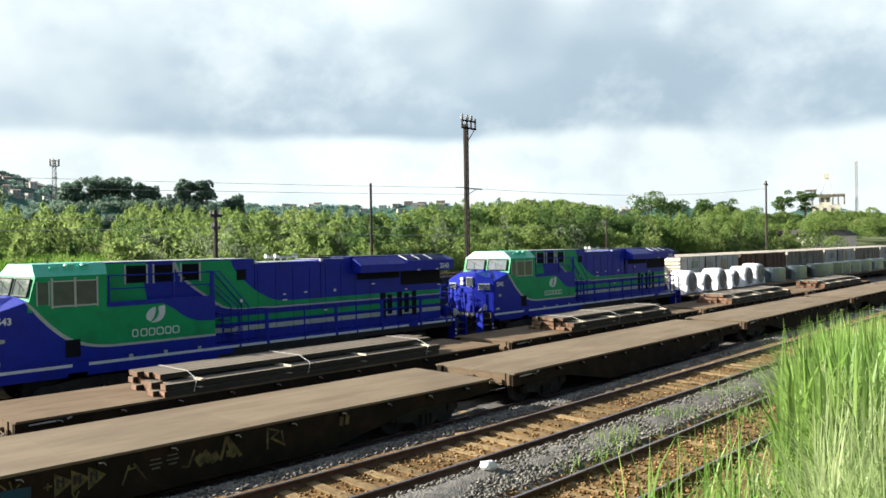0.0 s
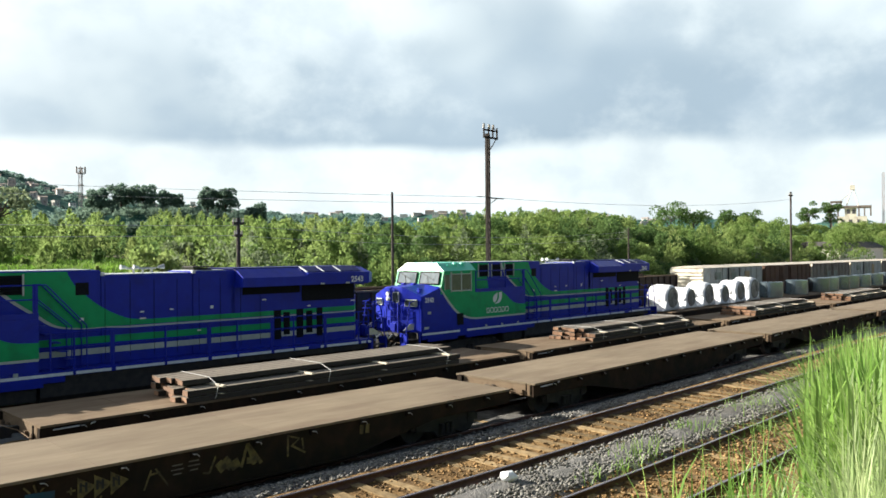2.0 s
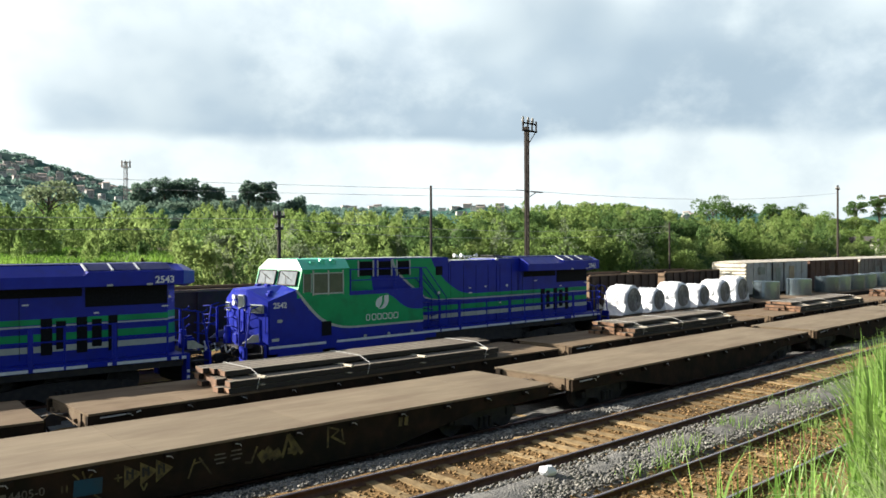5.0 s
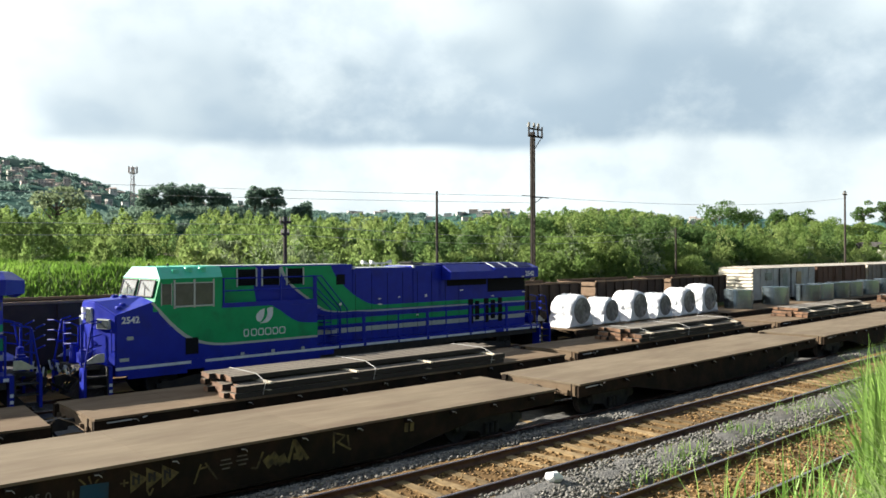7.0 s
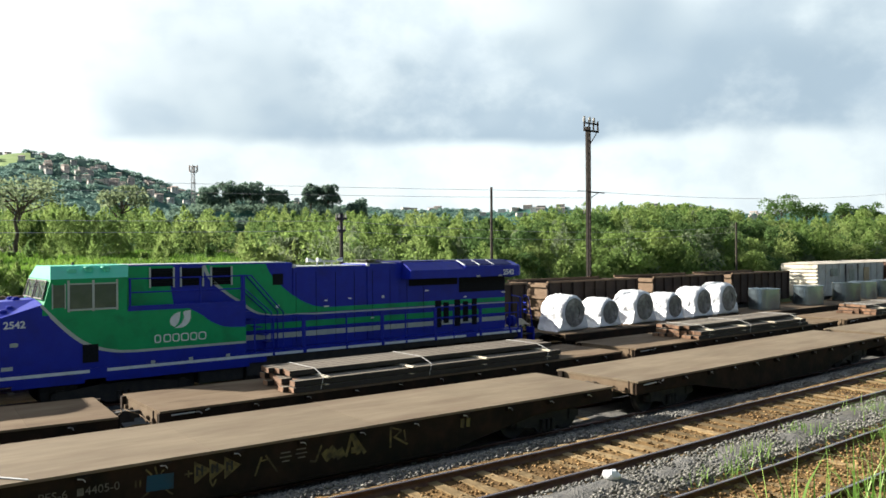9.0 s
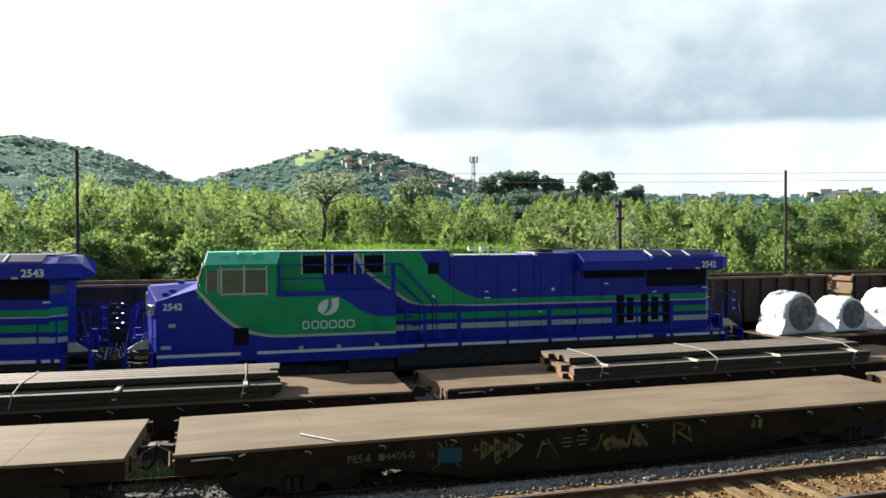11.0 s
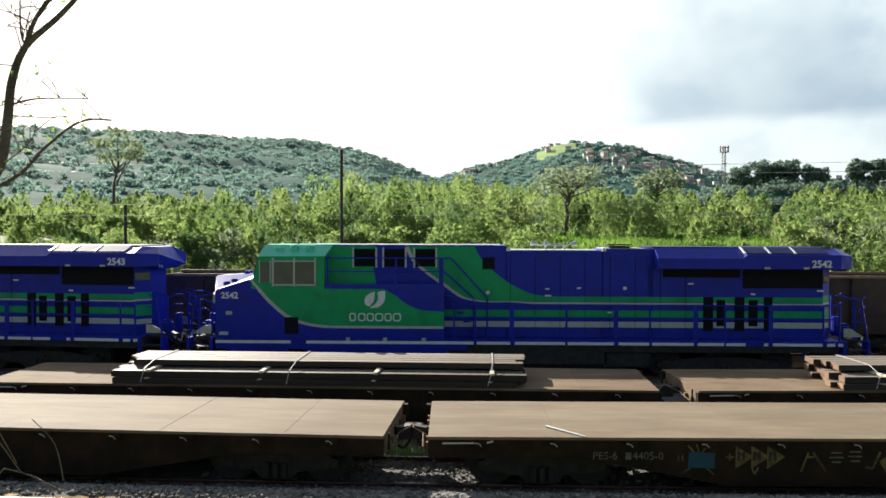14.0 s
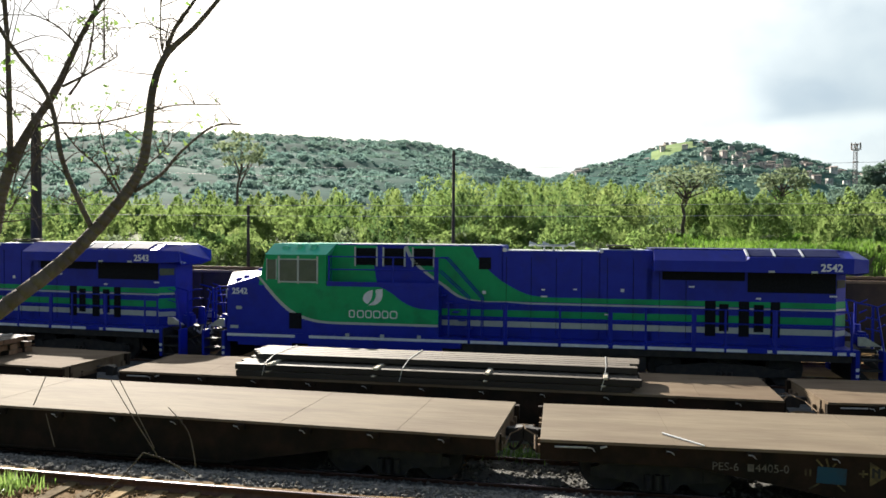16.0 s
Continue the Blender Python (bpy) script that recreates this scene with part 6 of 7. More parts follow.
def saplings(name, label, rows, m, seed, leaf, per):
    """Young trees that stand close, each a few upright feathery shoots."""
    rng = np.random.default_rng(seed)
    VV = []
    for x0, x1, y0, y1, n, lo, hi in rows:
        for _ in range(n):
            x, y = rng.uniform(x0, x1), rng.uniform(y0, y1)
            y += bend(max(x, -40))
            az, dist = math.degrees(math.atan2(x, y)), math.hypot(x, y)
            g = ground_z(x, y)
            h = max((4.7 + dist * math.tan(radians(crest(az))) - g) * rng.uniform(lo, hi), 1.0)
            if open_meadow(az, dist):
                if rng.random() < 0.72 + 0.5 * noise.noise((x * 0.25, y * 0.25, 9.0)):
                    continue
                h = rng.uniform(0.5, 2.3)
            for _k in range(rng.integers(2, 5)):
                hh = h * rng.uniform(0.6, 1.0)
                r = hh * rng.uniform(0.20, 0.34)
                cx, cy = x + rng.normal() * h * 0.13, y + rng.normal() * h * 0.13
                c = int(per * (0.5 + 0.12 * hh))
                t = rng.random(c) ** 0.75
                ang = rng.random(c) * 6.283
                rad = r * np.sin(np.pi * (0.2 + 0.8 * t)) ** 0.8 * (0.45 + 0.6 * rng.random(c)) * (1 + 0.35 * np.sin(t * 9 + rng.random() * 6))
                out = np.stack([np.cos(ang), np.sin(ang), np.zeros(c)], 1)
                pos = np.array([cx, cy, g]) + out * rad[:, None] + np.array([0, 0, 1]) * (t * hh)[:, None] + np.array([rng.normal(), rng.normal(), 0]) * 0.05 * hh * (t ** 2)[:, None]
                a = out * 0.55 + np.array([0, 0, 0.8]) + 0.5 * rng.normal(size=(c, 3))
                a /= np.linalg.norm(a, axis=1)[:, None]
                b = np.cross(a, rng.normal(size=(c, 3)))
                b /= np.linalg.norm(b, axis=1)[:, None] + 1e-6
                s = leaf * (0.7 + dist / 120) * (0.6 + 0.8 * rng.random(c))
                A, B = a * (s * 0.5)[:, None], b * (s * 0.2)[:, None]
                VV.append(np.stack([pos - A - B, pos - A + B, pos + A], 1).reshape(-1, 3))
    V = np.concatenate(VV)
    ob = from_lists(name, V, np.arange(len(V)).reshape(-1, 3), m)
    tagged(ob, label, "thicket", kind="stuff")


saplings("thicket", "dense bright yellow-green thicket of young feathery trees", ((-48, 60, 35, 40, 105, 0.4, 0.75), (-55, 75, 40, 50, 205, 0.5, 0.95), (-60, 85, 50, 68, 250, 0.68, 1.10), (0, 45, 62, 80, 110, 0.75, 1.05), (60, 130, 36, 60, 110, 0.6, 1.0)), M_LEAF, 25, 0.20, 270)
saplings("thicket", "deep green young trees mixed into the thicket", ((-48, 60, 35, 41, 45, 0.35, 0.75), (-55, 75, 41, 52, 75, 0.5, 0.95), (-60, 85, 52, 68, 70, 0.68, 1.0), (60, 130, 36, 60, 30, 0.6, 1.0)), M_LEAF_DARK, 26, 0.20, 270)
saplings("thicket", "silvery-leaved young trees along the front of the thicket", ((-30, 60, 34.5, 38, 26, 0.3, 0.6), (10, 75, 38, 50, 30, 0.5, 0.9)), M_LEAF_GREY, 27, 0.20, 240)


def grass_sheet(name, label, x0, x1, y0, y1, n, h, m, seed, pick=None):
    rng = np.random.default_rng(seed)
    x = rng.uniform(x0, x1, n)
    y = rng.uniform(y0, y1, n)
    if pick is not None:
        keep = np.array([pick(a, b) for a, b in zip(x, y)])
        x, y = x[keep], y[keep]
    n = len(x)
    z = np.array([ground_z(a, b) for a, b in zip(x, y)])
    hh = h * (0.5 + rng.random(n))
    ang = rng.random(n) * 6.28
    w = hh * 0.07 + 0.01
    lean = rng.normal(size=(n, 2)) * (hh * 0.28)[:, None]
    p = np.stack([x, y, z], 1)
    side = np.stack([np.cos(ang) * w, np.sin(ang) * w, np.zeros(n)], 1)
    mid = p + np.stack([lean[:, 0] * 0.35, lean[:, 1] * 0.35, hh * 0.6], 1)
    tip = p + np.stack([lean[:, 0], lean[:, 1], hh], 1)
    V = np.stack([p - side, p + side, mid + side * 0.8, tip + side * 0.05, tip - side * 0.05, mid - side * 0.8], 1).reshape(-1, 3)
    idx = 6 * np.arange(n)[:, None]
    F = np.concatenate([idx + np.array([[0, 1, 2, 5]]), idx + np.array([[5, 2, 3, 4]])])
    ob = from_lists(name, V, F, m)
    tagged(ob, label, "grass", kind="stuff")


def in_meadow(x, y):
    return open_meadow(math.degrees(math.atan2(x, y)), math.hypot(x, y))


grass_sheet("meadow_grass", "bright green grass on the bank behind the yard", 4, 30, 33, 62, 60000, 0.30, material("meadow blades", (0.12, 0.24, 0.035), (0.19, 0.31, 0.055), 0.3, 0.7, island=0.2, through_light=0.55), 31, in_meadow)


# ---- single trees ----
def tree(label, base, height, crown_r, crown_z, m_leaf, seed, leaves=500, leaf=0.4, blobs=7, lean=(0, 0), trunk=0.16, flat_k=0.6):
    t = empty("tree", label, "tree", "trees behind the yard", pose(*base))
    rng = np.random.default_rng(seed)
    bm = bmesh.new()
    top = Vector((lean[0], lean[1], height * 0.8))
    prev, pr = Vector((0, 0, -0.3)), trunk
    for k in range(1, 6):
        p = top * (k / 5) + Vector((rng.normal() * 0.12, rng.normal() * 0.12, 0))
        r = trunk * (1 - 0.14 * k)
        rod(bm, prev, p, pr, r, 7)
        prev, pr = p, r
    cen, rad = [], []
    for k in range(blobs):
        a = k * 2.4 + rng.random()
        q = Vector((math.cos(a) * crown_r * rng.uniform(0.35, 0.85) + lean[0], math.sin(a) * crown_r * rng.uniform(0.35, 0.85) + lean[1], crown_z + (height - crown_z) * rng.uniform(0.25, 0.9)))
        s = top * rng.uniform(0.55, 0.95)
        rod(bm, s, q, trunk * 0.4, trunk * 0.1, 5)
        cen.append(q)
        rad.append(crown_r * rng.uniform(0.28, 0.48))
    part("trunk", bm, M_BARK, t)
    V, F = leaf_cloud(rng, np.array(cen), np.array(rad), leaves, leaf, flat_k)
    from_lists("crown", V, F, m_leaf, t)
    return t


def ground_spot(az, dist):
    p = far_spot(az, dist)
    return (p.x, p.y, ground_z(p.x, p.y))


tree("slim tree with a wide flat grey-green crown", ground_spot(11.3, 58), 4.9, 2.7, 2.8, M_LEAF_GREY, 41, 1000, 0.30, 16)
tree("slim pale tree beside the meadow", ground_spot(17.4, 61), 4.9, 1.9, 2.8, M_LEAF_GREY, 42, 700, 0.30, 10)
tree("tall thin tree with sparse foliage standing over the thicket", ground_spot(-20.4, 66), 8.4, 2.2, 4.9, M_LEAF_GREY, 43, 420, 0.42, 9, (0.6, 0))
for az, d, h, r, sd in ((23.0, 240, 13, 5, 44), (24.4, 240, 14.5, 6, 45), (25.8, 240, 14, 6, 54), (27.6, 236, 10, 5, 55), (30.0, 235, 15, 4, 46), (31.2, 235, 14, 5, 47), (33.3, 235, 12, 5, 48)):
    p = far_spot(az, d)
    tree("dark round-headed tree on the far spur", (p.x, p.y, spur_z(az)), h * 0.58, r * 0.66, 0.2, M_HILLDARK, sd, 2000, 0.8, 22, trunk=0.4, flat_k=0.95)
for az, d, h, r, sd in ((62.6, 190, 17.0, 4.0, 49), (64.2, 192, 15.8, 3.6, 56), (66.4, 210, 16.5, 2.6, 50), (67.8, 210, 16.0, 3.2, 51), (71.4, 230, 19.5, 2.4, 52), (72.7, 230, 19.0, 2.2, 53)):
    p = far_spot(az, d)
    tree("tall umbrella-crowned tree far along the line", (p.x, p.y, ground_z(p.x, p.y)), h - 1.6 - ground_z(p.x, p.y), r * 1.1, (h - ground_z(p.x, p.y)) * 0.38, M_LEAF_DARK, sd, 1500, 0.5, 17, trunk=0.2, flat_k=0.8)


# ---- poles, wires, mast ----
def wooden_pole(label, x, y, top, r=0.11, arms=(), name="utility_pole"):
    p = empty(name, label, "pole", "poles along the line", pose(x, y, 0))
    bm = bmesh.new()
    z0 = ground_z(x, y) - 0.3
    rod(bm, (0, 0, z0), (0, 0, top), r * 1.25, r, 8)
    part("shaft", bm, M_POLE, p)
    for z, w in arms:
        bm = bmesh.new()
        box(bm, -w, w, -0.06, 0.06, z - 0.06, z + 0.06)
        a = part("crossarm", bm, M_POLE, p)
        for k in (-0.9, -0.35, 0.35, 0.9):
            bm = bmesh.new()
            rod(bm, (k * w, 0, z + 0.06), (k * w, 0, z + 0.24), 0.05, 0.03, 8)
            part("insulator", bm, M_CONC, a)
    return p


wooden_pole("dark slim wooden pole standing behind the gondolas", -2.85, 32.3, 8.0, 0.062)
wooden_pole("short dark pole at the edge of the thicket", -11.9, 33.4, 5.8, 0.065)
wooden_pole("dark pole with a small crossarm behind the gondolas", 19.8, 31.2, 6.35, 0.085, ((6.1, 0.28), (5.55, 0.2)))
wooden_pole("plain slim wooden pole above the thicket", 29.3, 31.2, 8.0, 0.065)
wooden_pole("tall pole with a bracket beside the boxcars", 87.7, 31.2, 11.0, 0.10, ((10.6, 0.5),))
wooden_pole("plain pole among the trees far along the line", 57.0, 33.0, 6.6, 0.07)
wooden_pole("thick grey pole behind the bare tree", -20.7, 31.9, 9.6, 0.2)

tp = empty("lattice_pole", "tall rusty lattice pole with an insulator frame at its head", "pole", "poles along the line", pose(37.3, 31.2, 0))
for s in (-1, 1):
    bm = bmesh.new()
    box(bm, s * 0.12 - 0.035, s * 0.12 + 0.035, -0.08, 0.08, -0.2, 12.0)
    part("leg", bm, M_IRON, tp)
bm = bmesh.new()
for k in range(30):
    z = 0.4 + k * 0.385
    rod(bm, (-0.12, 0, z), (0.12, 0, z + 0.385), 0.016, n=4)
    box(bm, -0.12, 0.12, -0.02, 0.02, z - 0.02, z + 0.02)
part("lacing", bm, M_IRON, tp)
bm = bmesh.new()
box(bm, -0.38, 0.95, -0.05, 0.05, 11.72, 11.82)
box(bm, -0.38, 0.95, -0.05, 0.05, 12.18, 12.26)
for x in (-0.34, 0.1, 0.5, 0.9):
    box(bm, x - 0.035, x + 0.035, -0.04, 0.04, 11.75, 12.42)
rod(bm, (0.2, 0, 11.0), (0.85, 0, 11.75), 0.03)
part("head_frame", bm, M_IRON, tp)
for x in (-0.34, 0.15, 0.55):
    bm = bmesh.new()
    rod(bm, (x, 0, 12.3), (x, 0, 12.6), 0.09, 0.06, 8)
    part("insulator", bm, M_CONC, tp)
bm = bmesh.new()
rod(bm, (0, 0, 8.05), (1.5, 0, 8.05), 0.03)
rod(bm, (0, 0, 7.6), (0.9, 0, 8.05), 0.025)
rod(bm, (-1.0, 0, 8.1), (0, 0, 8.1), 0.02)
part("bracket_arm", bm, M_IRON, tp)


def wire(a, b, sag, label, r=0.010):
    cu = bpy.data.curves.new("wire", "CURVE")
    cu.dimensions, cu.bevel_depth, cu.bevel_resolution = "3D", r, 0
    sp = cu.splines.new("POLY")
    sp.points.add(24)
    a, b = Vector(a), Vector(b)
    for i in range(25):
        k = i / 24
        p = a.lerp(b, k) - Vector((0, 0, sag * 4 * k * (1 - k)))
        sp.points[i].co = (*p, 1)
    cu.materials.append(M_WIRE)
    tagged(new("wire", cu), label, "wire", "overhead wires")


wire((-150, 150, 26), (37.3, 31.2, 8.1), 4.0, "thin overhead wire crossing the yard sky", 0.011)
wire((-150, 151, 24.6), (37.3, 31.3, 7.7), 4.0, "thin overhead wire crossing the yard sky", 0.011)
wire((37.3, 31.2, 8.1), (87.7, 31.2, 10.2), 0.6, "thin overhead wire between line poles", 0.012)
for z in (6.0, 5.55):
    wire((-60, 36, z + 0.6), (19.8, 31.2, z), 0.5, "thin wire strung along the thicket")
    wire((19.8, 31.2, z), (57.0, 33.0, z + 0.3), 0.5, "thin wire strung along the thicket")

mast = empty("radio_mast", "slender white lattice mast with antennas on the far hill", "mast", m=pose(*far_spot(21.9, 560)))
bz = 44.0
for k in range(3):
    bm = bmesh.new()
    a = k * math.tau / 3 + 0.4
    rod(bm, (1.9 * math.cos(a), 1.9 * math.sin(a), bz - 14), (1.15 * math.cos(a), 1.15 * math.sin(a), bz + 17.5), 0.20, 0.16, 5)
    part("leg", bm, M_MAST, mast)
bm = bmesh.new()
for k in range(14):
    z = bz - 8 + k * 1.8
    for j in range(3):
        a, b = j * math.tau / 3 + 0.4, (j + 1) * math.tau / 3 + 0.4
        r = 1.75 - 0.035 * k
        rod(bm, (r * math.cos(a), r * math.sin(a), z), (r * math.cos(b), r * math.sin(b), z + 1.8), 0.085, n=4)
        rod(bm, (r * math.cos(a), r * math.sin(a), z), (r * math.cos(b), r * math.sin(b), z), 0.085, n=4)
part("lacing", bm, M_MAST, mast)
for k in range(6):
    bm = bmesh.new()
    a = k * math.tau / 6
    x, y = 2.9 * math.cos(a), 2.9 * math.sin(a)
    box(bm, x - 0.28, x + 0.28, y - 0.22, y + 0.22, bz + 13.6, bz + 18.0, bevel=0.05)
    rod(bm, (x, y, bz + 14.2), (x * 0.4, y * 0.4, bz + 14.2), 0.1, n=5)
    part("antenna", bm, M_MAST, mast)
for z, r in ((13.4, 2.4), (17.0, 2.0), (6.0, 1.8)):
    bm = bmesh.new()
    bmesh.ops.create_cone(bm, cap_ends=True, radius1=r, radius2=r, depth=0.35, segments=12, matrix=Matrix.Translation((0, 0, bz + z)))
    part("platform", bm, M_MAST, mast)

# works tower far along the line
pl = empty("works_building", "pale concrete works building with a tall mast, far along the line", "building", m=pose(*far_spot(73.9, 330), 0, 0, -73))
bm = bmesh.new()
box(bm, -4.5, 5.0, -4, 4, 0, 17.0)
box(bm, -2.2, 1.6, -3.5, 3.5, 17.0, 20.9)
part("wall", bm, M_BOXW, pl)
bm = bmesh.new()
box(bm, -7.0, 6.5, -4.2, 4.2, 20.2, 20.9)
for x in (-6.6, -4.4, 2.4, 4.2, 6.2):
    box(bm, x - 0.25, x + 0.25, -4.1, -3.6, 13.0 if x < -5 else 17.0, 20.2)
box(bm, -7.0, -3.0, -4.2, 4.2, 22.4, 22.8)
for x in (-6.7, -3.4):
    box(bm, x - 0.2, x + 0.2, -4, -3.6, 20.9, 22.4)
part("gantry", bm, M_BOXD, pl)
for x, z in ((-3.4, 14.2), (-0.9, 14.2), (1.8, 14.2), (-1.6, 18.0), (0.2, 18.0)):
    bm = bmesh.new()
    box(bm, x, x + 1.1, -4.06 if z < 16 else -3.56, -3.98 if z < 16 else -3.48, z, z + 1.6)
    part("window", bm, M_HOLE, pl)
bm = bmesh.new()
for sx in (-1, 1):
    for sy in (-1, 1):
        rod(bm, (sx * 2.0 + 0.4, sy * 2.0, 20.9), (sx * 0.4 + 0.4, sy * 0.4, 27.0), 0.2, 0.16, 5)
rod(bm, (-6.0, -3.0, 20.9), (0.0, 0, 26.0), 0.14, 0.12, 5)
box(bm, -0.5, 1.3, -0.9, 0.9, 27.0, 28.6)
rod(bm, (0.4, 0, 28.6), (0.4, 0, 30.0), 0.15, 0.08, 5)
part("head_tower", bm, M_BOXW, pl)
bm = bmesh.new()
for sx, sy in ((-0.45, 0), (0.45, 0), (0, 0.6)):
    rod(bm, (10.4 + sx, sy, 0), (10.4 + sx * 0.8, sy * 0.8, 33), 0.14, 0.12, 4)
for k in range(24):
    z = 3 + k * 1.25
    rod(bm, (9.95, 0, z), (10.85, 0, z + 1.25), 0.08, n=4)
part("lattice_mast", bm, M_MAST, pl)
shed = empty("shed", "small pale shed with a dark curved roof beside the boxcars", "shed", m=pose(*far_spot(73.2, 140), 0, 0, -20))
bm = bmesh.new()
box(bm, -5, 5, -4, 4, 0, 5.0)
part("wall", bm, M_HOUSE, shed)
bm = bmesh.new()
loft(bm, [[(x, -4.4, 5.0), (x, -2, 6.0), (x, 2, 6.0), (x, 4.4, 5.0)] for x in (-5.4, 5.4)])
part("roof", bm, M_BLACK, shed)

# ---- the near bank: reeds, dry grass, the bare tree ----
def blades(name, label, spots, m, seed, seg=4):
    """Long bending blades. Each spot is x, y, height, bend, width."""
    rng = np.random.default_rng(seed)
    n = len(spots)
    S = np.array(spots)
    z = np.array([ground_z(a, b) for a, b in S[:, :2]])
    ang = rng.random(n) * 6.28
    side = np.stack([np.cos(ang), np.sin(ang), np.zeros(n)], 1) * S[:, 4:5]
    out = np.stack([-np.sin(ang), np.cos(ang), np.zeros(n)], 1)
    V = []
    for k in range(seg + 1):
        t = k / seg
        c = np.stack([S[:, 0], S[:, 1], z - 0.05 + S[:, 2] * (t - 0.25 * S[:, 3] * t ** 3)], 1) + out * (S[:, 2] * S[:, 3] * 0.55 * t ** 2.2)[:, None]
        w = (1 - t ** 2.5) * 0.95 + 0.05
        V += [c - side * w, c + side * w]
    V = np.stack(V, 1).reshape(-1, 3)
    idx = (2 * seg + 2) * np.arange(n)[:, None]
    F = np.concatenate([idx + np.array([[2 * k, 2 * k + 1, 2 * k + 3, 2 * k + 2]]) for k in range(seg)])
    ob = from_lists(name, V, F, m)
    tagged(ob, label, "grass", kind="stuff")


def reed_spots(n, seed, x0, x1, y0, y1, h0, h1, wid=0.0105):
    rng = np.random.default_rng(seed)
    out = []
    while len(out) < n:
        x, y = rng.uniform(x0, x1), rng.uniform(y0, y1)
        az = math.degrees(math.atan2(x, y))
        if az < 74.0 + 2.2 * noise.noise((x * 0.9, y * 0.9, 2.0)):
            continue
        d = math.hypot(x, y)
        low = 5.7 - (az - 69) * 0.14 + 1.2 * noise.noise((x * 0.6, y * 0.6, 7.0))
        h = 4.7 - d * math.tan(radians(low)) - ground_z(x, y)
        if h < 0.5:
            continue
        out.append((x, y, min(h, h1) * rng.uniform(h0, 1.05), abs(rng.normal()) * 0.65, wid * rng.uniform(0.6, 1.3)))
    return out


def straw_spots(n, seed, az0, az1, d0, d1, h0, h1, wid):
    rng = np.random.default_rng(seed)
    out = []
    while len(out) < n:
        az, d = rng.uniform(az0, az1), rng.uniform(d0, d1)
        x, y = d * math.sin(radians(az)), d * math.cos(radians(az))
        if y > 5.0:
            continue
        out.append((x, y, rng.uniform(h0, h1), abs(rng.normal()) * 0.8, wid * rng.uniform(0.6, 1.3)))
    return out


blades("tall_reeds", "tall bright green reeds on the bank beside the track", reed_spots(15000, 51, 5.0, 18.0, 0.8, 5.2, 0.45, 2.3, 0.014), M_REED, 61)
blades("tall_reeds", "long arching upper blades of the green reeds", reed_spots(1900, 52, 6.0, 16.0, 1.2, 4.8, 0.9, 2.9, 0.017), M_REED, 62, 6)
blades("tall_reeds", "pale slender stems in front of the green reeds", straw_spots(5200, 57, 75.5, 92, 3.4, 6.6, 0.5, 1.15, 0.0075), M_REED_PALE, 66)


blades("dry_grass", "dry straw-coloured grass along the foot of the bank", straw_spots(900, 54, 58, 80, 5.5, 14.0, 0.2, 0.7, 0.007), M_STRAW, 63)
blades("tall_reeds", "scattered pale green stems at the edge of the reeds", straw_spots(240, 55, 64, 74, 4.0, 6.5, 0.4, 1.05, 0.008), M_REED, 64)

# small weeds between the tracks
rng_w = np.random.default_rng(56)
weeds = []
for cx, cy, n, sp in ((0.0, 16.1, 160, 0.35), (-0.6, 16.6, 80, 0.3), (16.5, 9.0, 120, 0.5), (19.5, 9.2, 90, 0.5), (23.5, 9.3, 80, 0.6), (-10.5, 12.3, 160, 0.5), (-8.4, 11.2, 60, 0.3), (14.5, 8.7, 60, 0.4), (21.0, 8.0, 80, 0.5), (-7.0, 22.2, 120, 0.4), (6.0, 22.5, 60, 0.4), (27.0, 9.4, 80, 0.8)):
    if cy < 12.6:
        cx, cy = cx * NEAR, cy * NEAR
    for _ in range(n):
        weeds.append((cx + rng_w.normal() * sp, cy + rng_w.normal() * sp * 0.5, rng_w.uniform(0.15, 0.5), abs(rng_w.normal()) * 0.7, 0.012))
for _ in range(320):
    weeds.append((-8.6 + rng_w.normal() * 0.35, 12.0 + rng_w.normal() * 0.2, rng_w.uniform(0.12, 0.4), abs(rng_w.normal()) * 0.7, 0.012))
blades("weeds", "small green weeds growing between the rails", weeds, M_REED, 65)

bm = bmesh.new()
bmesh.ops.create_icosphere(bm, subdivisions=2, radius=0.16)
for v in bm.verts:
    v.co *= 1 + 0.35 * noise.noise(v.co * 9)
    v.co.z *= 0.6
ob = finish("white_rock", bm, M_WRAP, loc=(11.4, 8.86, 0.66))
tagged(ob, "crumpled white lump lying on the gravel", "rock")


